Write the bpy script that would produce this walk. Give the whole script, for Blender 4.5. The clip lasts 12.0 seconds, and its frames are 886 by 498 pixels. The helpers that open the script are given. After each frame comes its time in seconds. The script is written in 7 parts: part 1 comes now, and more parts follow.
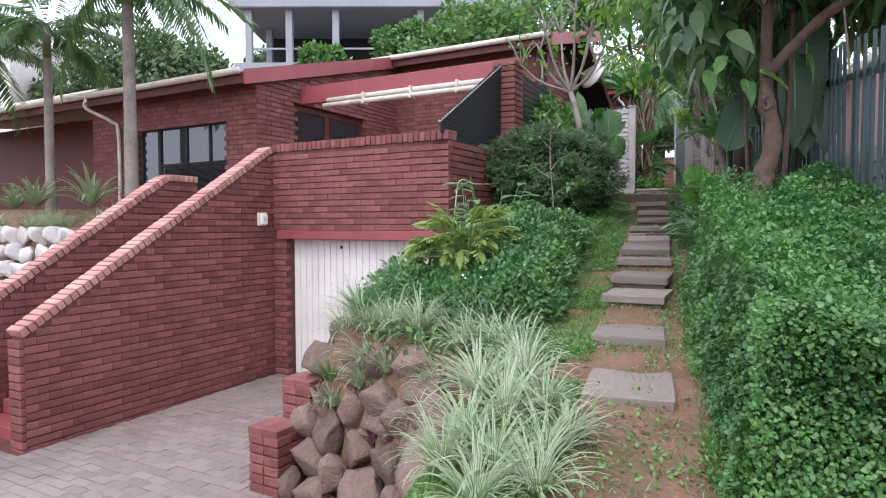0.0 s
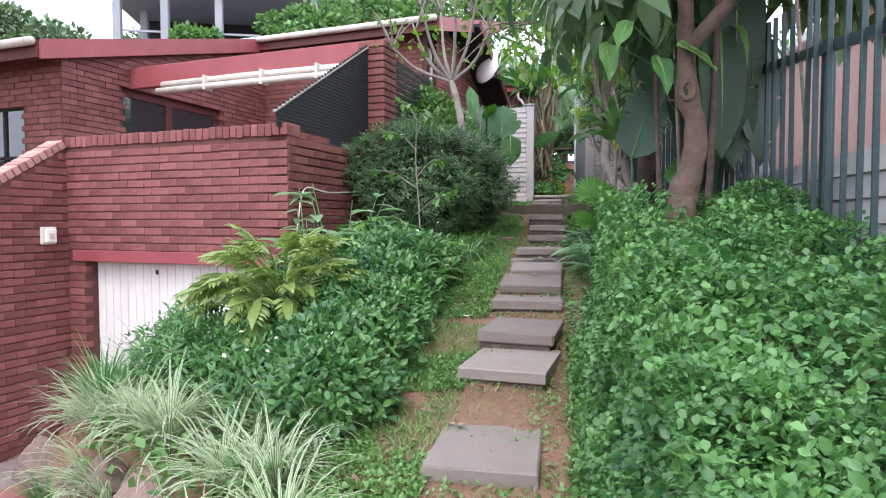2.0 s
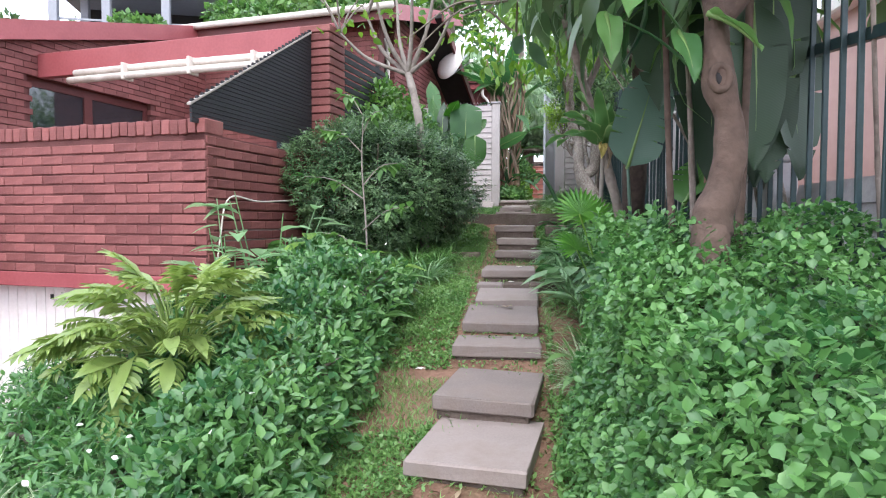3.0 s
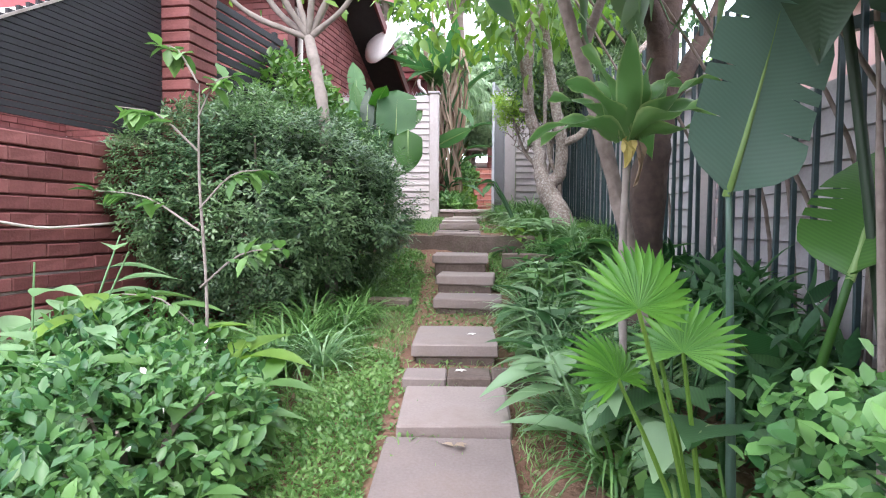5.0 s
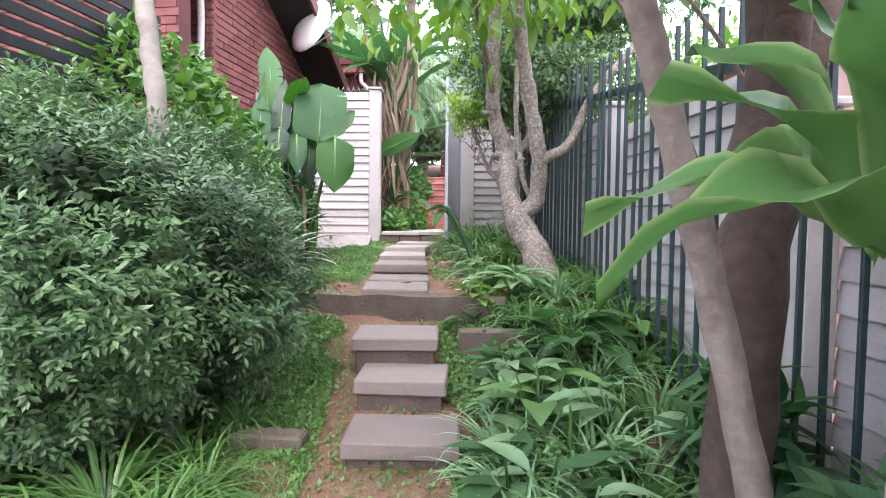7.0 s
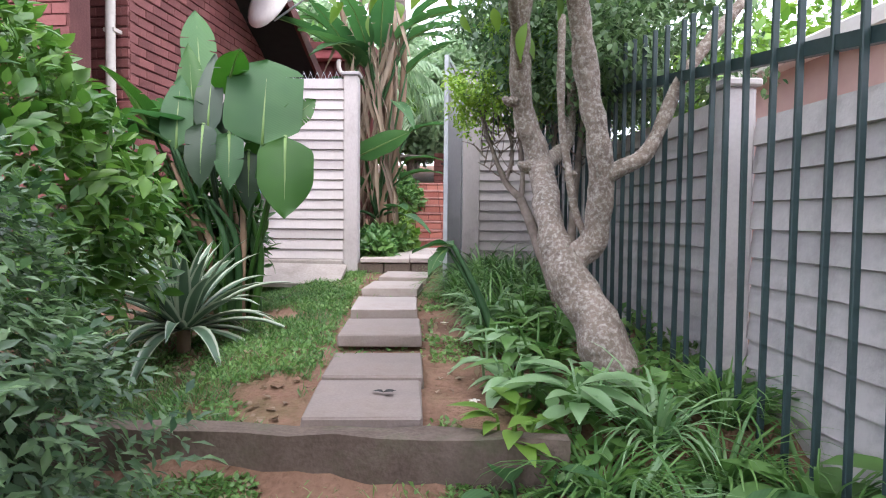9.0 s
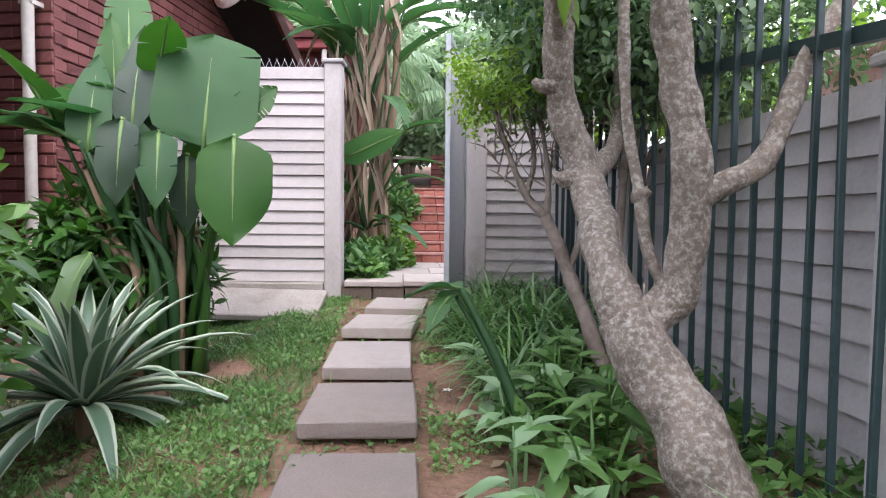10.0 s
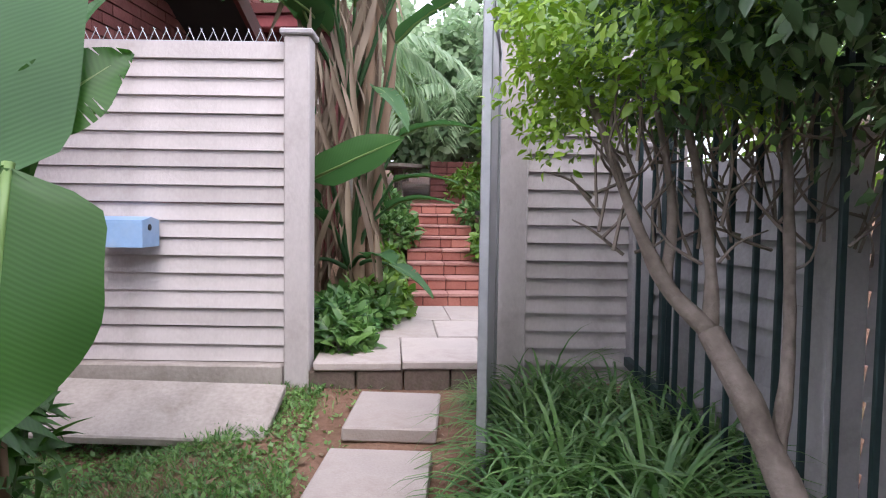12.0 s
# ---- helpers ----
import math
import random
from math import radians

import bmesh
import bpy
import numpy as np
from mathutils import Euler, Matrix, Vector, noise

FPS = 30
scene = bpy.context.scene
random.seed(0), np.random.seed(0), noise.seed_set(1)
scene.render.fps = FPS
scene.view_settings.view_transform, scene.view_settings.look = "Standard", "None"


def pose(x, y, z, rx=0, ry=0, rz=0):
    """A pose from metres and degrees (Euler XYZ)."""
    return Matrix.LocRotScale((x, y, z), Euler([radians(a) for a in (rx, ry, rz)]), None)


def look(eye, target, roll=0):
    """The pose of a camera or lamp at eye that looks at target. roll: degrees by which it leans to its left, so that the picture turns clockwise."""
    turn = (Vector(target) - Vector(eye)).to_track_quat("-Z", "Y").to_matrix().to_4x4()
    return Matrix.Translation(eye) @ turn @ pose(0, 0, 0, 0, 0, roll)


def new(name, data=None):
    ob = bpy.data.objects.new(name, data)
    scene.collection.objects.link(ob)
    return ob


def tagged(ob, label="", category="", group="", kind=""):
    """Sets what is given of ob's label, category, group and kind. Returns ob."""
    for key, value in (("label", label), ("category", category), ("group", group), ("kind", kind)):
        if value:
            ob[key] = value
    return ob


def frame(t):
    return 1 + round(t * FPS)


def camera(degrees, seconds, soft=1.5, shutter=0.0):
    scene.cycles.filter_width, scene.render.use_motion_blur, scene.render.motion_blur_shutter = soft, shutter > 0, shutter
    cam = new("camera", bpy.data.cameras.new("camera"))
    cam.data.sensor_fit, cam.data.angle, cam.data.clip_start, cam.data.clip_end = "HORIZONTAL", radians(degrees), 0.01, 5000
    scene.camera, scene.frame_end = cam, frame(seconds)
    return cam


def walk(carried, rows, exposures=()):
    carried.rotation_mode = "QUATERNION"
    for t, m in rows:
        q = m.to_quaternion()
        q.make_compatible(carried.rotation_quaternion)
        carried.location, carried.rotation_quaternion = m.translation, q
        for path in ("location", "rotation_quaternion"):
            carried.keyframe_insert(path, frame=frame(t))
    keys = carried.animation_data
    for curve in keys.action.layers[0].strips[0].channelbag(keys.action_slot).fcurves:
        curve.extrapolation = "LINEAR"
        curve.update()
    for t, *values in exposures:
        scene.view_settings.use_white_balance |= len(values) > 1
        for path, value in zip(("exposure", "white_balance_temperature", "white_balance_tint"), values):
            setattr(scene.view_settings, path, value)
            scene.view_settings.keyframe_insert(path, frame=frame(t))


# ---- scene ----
cam = camera(71.9, 12.0, soft=1.1)
METRES, EYE, TILT, LEAN, TURN = 11.4, 2.45, 0.0, 0.0, 0.0
ROWS = [
    (0.0, 0.0, 0.0, 0.0, -0.01, -2.39, 0.15),
    (0.5, 0.0188, 0.0345, 0.0027, -1.91, -2.46, 0.14),
    (1.0, 0.0331, 0.0657, 0.0105, -4.24, -2.47, 0.11),
    (1.5, 0.0511, 0.1036, 0.0159, -6.25, -2.5, 0.11),
    (2.0, 0.0657, 0.1473, 0.0193, -8.07, -2.48, -0.01),
    (2.5, 0.0761, 0.1881, 0.0279, -10.26, -2.55, -0.03),
    (3.0, 0.0862, 0.2306, 0.0322, -11.42, -2.56, -0.09),
    (5.0, 0.1359, 0.4009, 0.0529, -17.19, -2.65, -0.35),
    (5.5, 0.1524, 0.4394, 0.0586, -18.96, -2.66, -0.48),
    (6.0, 0.1667, 0.4758, 0.0666, -19.65, -2.68, -0.49),
    (6.5, 0.1798, 0.5108, 0.0752, -20.77, -2.7, -0.52),
    (7.0, 0.195, 0.5465, 0.0828, -21.45, -2.68, -0.58),
    (9.0, 0.2485, 0.6972, 0.1056, -22.31, -2.85, -0.5),
    (9.5, 0.2667, 0.7411, 0.1097, -22.57, -2.81, -0.51),
    (10.0, 0.2795, 0.7814, 0.1173, -22.73, -2.84, -0.55),
    (10.5, 0.2915, 0.8211, 0.1231, -22.94, -2.95, -0.64),
    (11.0, 0.3077, 0.8605, 0.1276, -23.11, -2.96, -0.61),
    (11.5, 0.3175, 0.899, 0.134, -23.19, -3.0, -0.64),
    (12.0, 0.3253, 0.9301, 0.1442, -23.7, -3.03, -0.84),
]
walk(cam, [(t, pose(0, 0, EYE, TILT, LEAN, TURN) @ pose(METRES * x, METRES * y, METRES * z, 90 + pitch, roll, yaw)) for t, x, y, z, yaw, pitch, roll in ROWS],
     exposures=[(0, 0.22, 6300, 10), (1.5, 0.5, 6300, 9), (3, 0.84, 6300, 9), (5, 1.3, 6400, 14), (7, 1.48, 6450, 15), (9.5, 1.06, 6450, 14), (11, 1.02, 6450, 17), (12, 0.88, 6450, 17)])


# ---- light ----
world = bpy.data.worlds.new("world")
scene.world = world
world.use_nodes = True
wn, wl = world.node_tree.nodes, world.node_tree.links
sky = wn.new("ShaderNodeTexSky")
sky.sky_type, sky.sun_disc = "NISHITA", False
sky.sun_elevation, sky.sun_rotation = radians(55), radians(200)
sky.dust_density, sky.air_density = 4.0, 1.0
cloud = wn.new("ShaderNodeMix")
cloud.data_type = "RGBA"
cloud.inputs[0].default_value = 0.8
wl.new(sky.outputs[0], cloud.inputs[6])
cloud.inputs[7].default_value = (10.2, 10.7, 12.4, 1)
wl.new(cloud.outputs[2], wn["Background"].inputs[0])
wn["Background"].inputs[1].default_value = 0.2
sun = new("sun", bpy.data.lights.new("sun", "SUN"))
sun.data.energy, sun.data.angle, sun.data.color = 1.1, radians(25), (1, 0.99, 0.97)
sun.matrix_world = look((-3.0, -8.0, 12.0), (0, 0, 0))

# ---- frames of the plan ----
# path frame: s along the garden path, v to its right
MP = Matrix(((0.327, 0.945, 0, 0), (0.945, -0.327, 0, 0), (0, 0, 1, 0), (0, 0, 0, 1)))


def P(s, v, z=0.0):
    return Vector((0.327 * s + 0.945 * v, 0.945 * s - 0.327 * v, z))


# house frame: a along the front to the left, b into the house
H0, E1, E2 = (0.073, 7.951), (-0.8775, 0.4795), (0.4795, 0.8775)


def H(a, b, z=0.0):
    return Vector((H0[0] + a * E1[0] + b * E2[0], H0[1] + a * E1[1] + b * E2[1], z))


HYAW = math.degrees(math.atan2(-E1[1], -E1[0]))   # house x axis to the right
PYAW = -19.1


def MH(a, b, z=0.0):
    """House pose: x to the right along the front, y into the house."""
    return Matrix.Translation(H(a, b, z)) @ pose(0, 0, 0, 0, 0, HYAW)


def MPP(s, v, z=0.0, turn=0.0):
    """Path pose: x to the right of the path, y along it."""
    return Matrix.Translation(P(s, v, z)) @ pose(0, 0, 0, 0, 0, PYAW + turn)


S_KEYS = [(-8, 0.95), (0, 1.12), (3.1, 1.555), (3.8, 1.61), (4.5, 1.672), (5.0, 1.74), (5.7, 1.85), (6.2, 1.96), (6.6, 2.09), (7.1, 2.2), (7.6, 2.26), (7.95, 2.3), (8.55, 2.36), (8.95, 2.4), (9.4, 2.47), (9.85, 2.58), (10.2, 2.68), (10.5, 2.76), (10.62, 2.86),
          (12.4, 2.97), (14.5, 3.06), (14.85, 3.08), (16.9, 3.18), (17.1, 3.25), (19.2, 4.22), (30, 5.5), (60, 12.0)]


def path_z(s):
    for (s0, z0), (s1, z1) in zip(S_KEYS, S_KEYS[1:]):
        if s <= s1:
            k = max(0.0, (s - s0) / (s1 - s0))
            return z0 + k * (z1 - z0)
    return S_KEYS[-1][1]


def smooth(e0, e1, x):
    k = min(1.0, max(0.0, (x - e0) / (e1 - e0)))
    return k * k * (3 - 2 * k)


def house_ab(x, y):
    dx, dy = x - H0[0], y - H0[1]
    return dx * E1[0] + dy * E1[1], dx * E2[0] + dy * E2[1]


def ground_z(x, y):
    s, v = 0.327 * x + 0.945 * y, 0.945 * x - 0.327 * y
    z = path_z(s)
    if v < -0.7:
        z -= 0.12 * smooth(-0.7, -1.3, v) + 0.06 * max(0.0, -0.9 - v) * (1 - smooth(9.5, 10.6, s))
    a, b = house_ab(x, y)
    # driveway hollow and the retaining slope beside it
    if b < 0.9:
        edge = 0.2 if b > -2.7 else (0.2 + (b + 2.7) * 2.7 if b > -3.4 else -1.7 + (b + 3.4) * 0.2)
        z = z + (-0.1 - z) * smooth(edge - 0.55, edge + 0.15, a) * smooth(-8.0, -5.0, b)
    return z + 0.02 * noise.noise((x * 1.7, y * 1.7, 0)) + 0.012 * noise.noise((x * 6, y * 6, 3))


# ---- materials ----
def shader(name):
    m = bpy.data.materials.new(name)
    m.use_nodes = True
    return m, m.node_tree.nodes, m.node_tree.links, m.node_tree.nodes["Principled BSDF"]


def ramp(nodes, stops):
    r = nodes.new("ShaderNodeValToRGB")
    el = r.color_ramp.elements
    while len(el) < len(stops):
        el.new(0.5)
    for e, (p, c) in zip(el, stops):
        e.position, e.color = p, (*c, 1)
    return r


def surface(name, c1, c2, fine=40, coarse=3, rough=0.8, bump=0.2, rand="", dist=0.01, spec=0.4, stain=None, stain_amount=0.5, stain_scale=0.0, stain_at=(0.5, 0.7), metal=0.0, stretch=(1, 1, 1)):
    """Two colours mixed by fine grain, coarse patches and a value per piece."""
    m, n, l, bs = shader(name)
    tc = n.new("ShaderNodeTexCoord")
    mp = n.new("ShaderNodeMapping")
    mp.inputs["Scale"].default_value = stretch
    l.new(tc.outputs["Object"], mp.inputs[0])
    t1, t2 = n.new("ShaderNodeTexNoise"), n.new("ShaderNodeTexNoise")
    t1.inputs["Scale"].default_value, t2.inputs["Scale"].default_value = fine, coarse
    t1.inputs["Detail"].default_value, t2.inputs["Detail"].default_value = 6, 5
    l.new(mp.outputs[0], t1.inputs[0]), l.new(mp.outputs[0], t2.inputs[0])
    add = n.new("ShaderNodeMath")
    add.operation = "MULTIPLY_ADD"
    l.new(t1.outputs[0], add.inputs[0])
    add.inputs[1].default_value = 0.6
    l.new(t2.outputs[0], add.inputs[2])
    last = add
    if rand:
        if rand == "object":
            src = n.new("ShaderNodeObjectInfo").outputs["Random"]
            l.new(src, t1.inputs["W"]) if "W" in t1.inputs and t1.inputs["W"].enabled else None
        else:
            src = n.new("ShaderNodeNewGeometry").outputs["Random Per Island"]
        ad2 = n.new("ShaderNodeMath")
        ad2.operation = "MULTIPLY_ADD"
        l.new(src, ad2.inputs[0])
        ad2.inputs[1].default_value = 0.55
        l.new(last.outputs[0], ad2.inputs[2])
        last = ad2
    top = 1.15 if not rand else 1.5
    mr = n.new("ShaderNodeMapRange")
    mr.inputs[1].default_value, mr.inputs[2].default_value = 0.45 if not rand else 0.55, top - 0.1
    l.new(last.outputs[0], mr.inputs[0])
    r = ramp(n, [(0, c1), (1, c2)])
    l.new(mr.outputs[0], r.inputs[0])
    col = r.outputs[0]
    if stain:
        t3 = n.new("ShaderNodeTexNoise")
        t3.inputs["Scale"].default_value, t3.inputs["Detail"].default_value, t3.inputs["Roughness"].default_value = stain_scale or coarse * 0.7, 8, 0.7
        l.new(tc.outputs["Object"], t3.inputs[0])
        sr = n.new("ShaderNodeMapRange")
        sr.inputs[1].default_value, sr.inputs[2].default_value, sr.inputs[4].default_value = *stain_at, stain_amount
        l.new(t3.outputs[0], sr.inputs[0])
        mx = n.new("ShaderNodeMix")
        mx.data_type = "RGBA"
        l.new(sr.outputs[0], mx.inputs[0])
        l.new(col, mx.inputs[6])
        mx.inputs[7].default_value = (*stain, 1)
        col = mx.outputs[2]
    l.new(col, bs.inputs["Base Color"])
    rr = n.new("ShaderNodeMapRange")
    rr.inputs[3].default_value, rr.inputs[4].default_value = max(0.05, rough - 0.12), min(1, rough + 0.1)
    l.new(t2.outputs[0], rr.inputs[0])
    l.new(rr.outputs[0], bs.inputs["Roughness"])
    bs.inputs["Specular IOR Level"].default_value = spec
    bs.inputs["Metallic"].default_value = metal
    if bump:
        b = n.new("ShaderNodeBump")
        b.inputs["Strength"].default_value, b.inputs["Distance"].default_value = bump, dist
        l.new(add.outputs[0], b.inputs["Height"])
        l.new(b.outputs[0], bs.inputs["Normal"])
    return m


def foliage(name, c1, c2, rough=0.42, glow=0.3, stripe=None, stripe_at=(0.0, 1.0), vein=0.0):
    """Leaf: colour by leaf and along it, a little light let through; vein gives slanted side veins."""
    m, n, l, bs = shader(name)
    geo = n.new("ShaderNodeNewGeometry")
    tc = n.new("ShaderNodeTexCoord")
    t = n.new("ShaderNodeTexNoise")
    t.inputs["Scale"].default_value = 2.2
    l.new(tc.outputs["Object"], t.inputs[0])
    add = n.new("ShaderNodeMath")
    add.operation = "MULTIPLY_ADD"
    l.new(geo.outputs["Random Per Island"], add.inputs[0])
    add.inputs[1].default_value = 0.6
    l.new(t.outputs[0], add.inputs[2])
    mr = n.new("ShaderNodeMapRange")
    mr.inputs[1].default_value, mr.inputs[2].default_value = 0.4, 1.2
    l.new(add.outputs[0], mr.inputs[0])
    r = ramp(n, [(0, c1), (1, c2)])
    l.new(mr.outputs[0], r.inputs[0])
    col = r.outputs[0]
    if stripe:
        at = n.new("ShaderNodeAttribute")
        at.attribute_name = "across"
        sr = n.new("ShaderNodeMapRange")
        sr.inputs[1].default_value, sr.inputs[2].default_value = stripe_at
        l.new(at.outputs["Fac"], sr.inputs[0])
        mx = n.new("ShaderNodeMix")
        mx.data_type = "RGBA"
        l.new(sr.outputs[0], mx.inputs[0])
        l.new(col, mx.inputs[6])
        mx.inputs[7].default_value = (*stripe, 1)
        col = mx.outputs[2]
    if vein:
        sep = n.new("ShaderNodeSeparateXYZ")
        l.new(tc.outputs["Object"], sep.inputs[0])
        ab = n.new("ShaderNodeMath")
        ab.operation = "ABSOLUTE"
        l.new(sep.outputs[1], ab.inputs[0])
        sl = n.new("ShaderNodeMath")
        sl.operation = "MULTIPLY_ADD"
        l.new(ab.outputs[0], sl.inputs[0])
        sl.inputs[1].default_value = -0.45
        l.new(sep.outputs[0], sl.inputs[2])
        fq = n.new("ShaderNodeMath")
        fq.operation = "MULTIPLY_ADD"
        l.new(sl.outputs[0], fq.inputs[0])
        fq.inputs[1].default_value = 520.0
        wob = n.new("ShaderNodeMath")
        wob.operation = "MULTIPLY"
        l.new(t.outputs[0], wob.inputs[0])
        wob.inputs[1].default_value = 25.0
        l.new(wob.outputs[0], fq.inputs[2])
        sn = n.new("ShaderNodeMath")
        sn.operation = "SINE"
        l.new(fq.outputs[0], sn.inputs[0])
        vr = n.new("ShaderNodeMapRange")
        vr.inputs[1].default_value, vr.inputs[2].default_value, vr.inputs[3].default_value, vr.inputs[4].default_value = -1, 1, 1 - vein, 1
        l.new(sn.outputs[0], vr.inputs[0])
        vm = n.new("ShaderNodeVectorMath")
        vm.operation = "SCALE"
        l.new(col, vm.inputs[0])
        l.new(vr.outputs[0], vm.inputs["Scale"])
        col = vm.outputs[0]
        vb = n.new("ShaderNodeBump")
        vb.inputs["Strength"].default_value, vb.inputs["Distance"].default_value = 0.07, 0.002
        l.new(sn.outputs[0], vb.inputs["Height"])
        l.new(vb.outputs[0], bs.inputs["Normal"])
    l.new(col, bs.inputs["Base Color"])
    bs.inputs["Roughness"].default_value = rough
    bs.inputs["Specular IOR Level"].default_value = 0.45
    tr = n.new("ShaderNodeBsdfTranslucent")
    hs = n.new("ShaderNodeHueSaturation")
    hs.inputs["Value"].default_value, hs.inputs["Saturation"].default_value = 1.5, 1.1
    l.new(col, hs.inputs["Color"])
    l.new(hs.outputs[0], tr.inputs[0])
    ms = n.new("ShaderNodeMixShader")
    ms.inputs[0].default_value = glow
    l.new(bs.outputs[0], ms.inputs[1]), l.new(tr.outputs[0], ms.inputs[2])
    l.new(ms.outputs[0], n["Material Output"].inputs[0])
    return m


M_BRICK = surface("red_painted_brick", (0.105, 0.03, 0.028), (0.255, 0.088, 0.08), fine=55, coarse=5, rough=0.75, bump=0.5, rand="object", stain=(0.32, 0.17, 0.15), stain_amount=0.35)
M_BRICKI = surface("red_brick_joined", (0.1, 0.028, 0.026), (0.22, 0.074, 0.068), fine=55, coarse=4, rough=0.75, bump=0.5, rand="island", stain=(0.3, 0.15, 0.13), stain_amount=0.3)
M_COPE = surface("pale_red_coping", (0.26, 0.1, 0.085), (0.5, 0.28, 0.24), fine=45, coarse=6, rough=0.85, bump=0.4, rand="object")
M_MORTAR = surface("mortar", (0.07, 0.024, 0.022), (0.14, 0.052, 0.048), fine=60, coarse=4, rough=0.95, bump=0.4)
M_RED = surface("dark_red_paint", (0.23, 0.05, 0.055), (0.32, 0.085, 0.09), fine=30, coarse=2, rough=0.5, bump=0.05)
M_REDDARK = surface("oxblood_paint_and_shaded_brick", (0.075, 0.018, 0.016), (0.12, 0.03, 0.028), fine=30, coarse=2, rough=0.6, bump=0.05)
M_LOG = surface("dark_bark", (0.03, 0.02, 0.017), (0.1, 0.068, 0.055), fine=26, coarse=5, rough=0.95, bump=0.9, dist=0.02)
M_WHITE = surface("white_paint", (0.66, 0.6, 0.58), (0.78, 0.74, 0.71), fine=30, coarse=2, rough=0.55, bump=0.08, stain=(0.5, 0.42, 0.38), stain_amount=0.35)
M_GUTTER = surface("cream_gutter", (0.5, 0.44, 0.38), (0.68, 0.62, 0.56), fine=25, coarse=3, rough=0.55, bump=0.05, stain=(0.3, 0.22, 0.18), stain_amount=0.5)
M_CONCOLD = surface("weathered_concrete", (0.26, 0.225, 0.2), (0.4, 0.355, 0.325), fine=40, coarse=5, rough=0.95, bump=0.5, stain=(0.18, 0.15, 0.13), stain_amount=0.7)
M_CONC = surface("precast_concrete", (0.36, 0.325, 0.315), (0.52, 0.475, 0.465), fine=60, coarse=2.5, rough=0.9, bump=0.35, rand="object", stain=(0.27, 0.225, 0.2), stain_amount=0.6, stretch=(1, 1, 0.5))
M_CONCGREY = surface("grey_concrete", (0.33, 0.31, 0.32), (0.47, 0.44, 0.44), fine=60, coarse=2.5, rough=0.9, bump=0.35, rand="object", stain=(0.16, 0.14, 0.13), stain_amount=0.6)
M_SLAB = surface("paving_slab", (0.15, 0.12, 0.108), (0.27, 0.22, 0.2), fine=90, coarse=3, rough=0.9, bump=0.35, rand="object", stain=(0.17, 0.12, 0.09), stain_amount=0.5)
M_KERB = surface("weathered_kerb", (0.065, 0.045, 0.036), (0.16, 0.12, 0.1), fine=60, coarse=7, rough=0.97, bump=0.8, stain=(0.08, 0.1, 0.05), stain_amount=0.5)
M_SOIL = surface("red_soil", (0.12, 0.066, 0.045), (0.26, 0.155, 0.11), fine=35, coarse=2.5, rough=1.0, bump=0.9, dist=0.03, spec=0.1, stain=(0.09, 0.1, 0.04), stain_amount=0.6)
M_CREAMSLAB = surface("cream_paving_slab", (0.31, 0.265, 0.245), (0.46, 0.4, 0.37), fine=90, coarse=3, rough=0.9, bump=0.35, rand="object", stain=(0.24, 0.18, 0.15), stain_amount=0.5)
M_DRIVE = surface("driveway_paving", (0.19, 0.145, 0.135), (0.27, 0.215, 0.2), fine=20, coarse=1.2, rough=0.8, bump=0.4, rand="object", stain=(0.09, 0.07, 0.065), stain_amount=0.7)
M_STONE = surface("planter_stone", (0.085, 0.056, 0.048), (0.25, 0.165, 0.14), fine=32, coarse=7, rough=0.97, bump=1.0, dist=0.03, rand="object", stain=(0.07, 0.08, 0.04), stain_amount=0.6)
M_STONEW = surface("pale_stone", (0.45, 0.41, 0.39), (0.66, 0.62, 0.6), fine=25, coarse=4, rough=0.9, bump=0.6, rand="object", stain=(0.25, 0.22, 0.19), stain_amount=0.6)
M_FENCE = surface("dark_green_paint", (0.013, 0.029, 0.031), (0.032, 0.058, 0.061), fine=40, coarse=4, rough=0.45, bump=0.08)
M_GALV = surface("galvanised_steel", (0.3, 0.31, 0.33), (0.45, 0.46, 0.48), fine=30, coarse=4, rough=0.4, bump=0.05, metal=0.6)
M_BARK = surface("grey_brown_bark", (0.1, 0.075, 0.06), (0.27, 0.22, 0.19), fine=30, coarse=6, rough=0.95, bump=0.8, dist=0.02)
M_BARKRED = surface("reddish_bark", (0.045, 0.028, 0.022), (0.135, 0.09, 0.07), fine=26, coarse=5, rough=0.95, bump=0.9, dist=0.02)
M_BARKMID = surface("mid_grey_bark", (0.15, 0.125, 0.11), (0.3, 0.26, 0.23), fine=26, coarse=5, rough=0.9, bump=0.5)
M_BARKPALE = surface("pale_bark", (0.22, 0.18, 0.16), (0.4, 0.35, 0.31), fine=26, coarse=5, rough=0.9, bump=0.5)
M_LICHEN = surface("lichen_bark", (0.11, 0.085, 0.07), (0.24, 0.19, 0.16), fine=30, coarse=9, rough=0.95, bump=0.9, dist=0.02, stain=(0.5, 0.47, 0.43), stain_amount=0.62, stain_scale=52, stain_at=(0.47, 0.64))
M_FIBRE = surface("dry_fibre", (0.1, 0.06, 0.036), (0.32, 0.22, 0.15), fine=18, coarse=5, rough=0.95, bump=0.5, rand="island", stretch=(1, 1, 0.15))
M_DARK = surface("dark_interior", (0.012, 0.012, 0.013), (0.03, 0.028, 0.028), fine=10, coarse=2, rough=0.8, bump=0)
M_SHADE = surface("black_shade_cloth", (0.012, 0.012, 0.014), (0.026, 0.026, 0.03), fine=60, coarse=3, rough=0.75, bump=0.3)
M_GREYHOUSE = surface("blue_grey_render", (0.26, 0.27, 0.3), (0.34, 0.35, 0.38), fine=8, coarse=0.6, rough=0.85, bump=0.1)
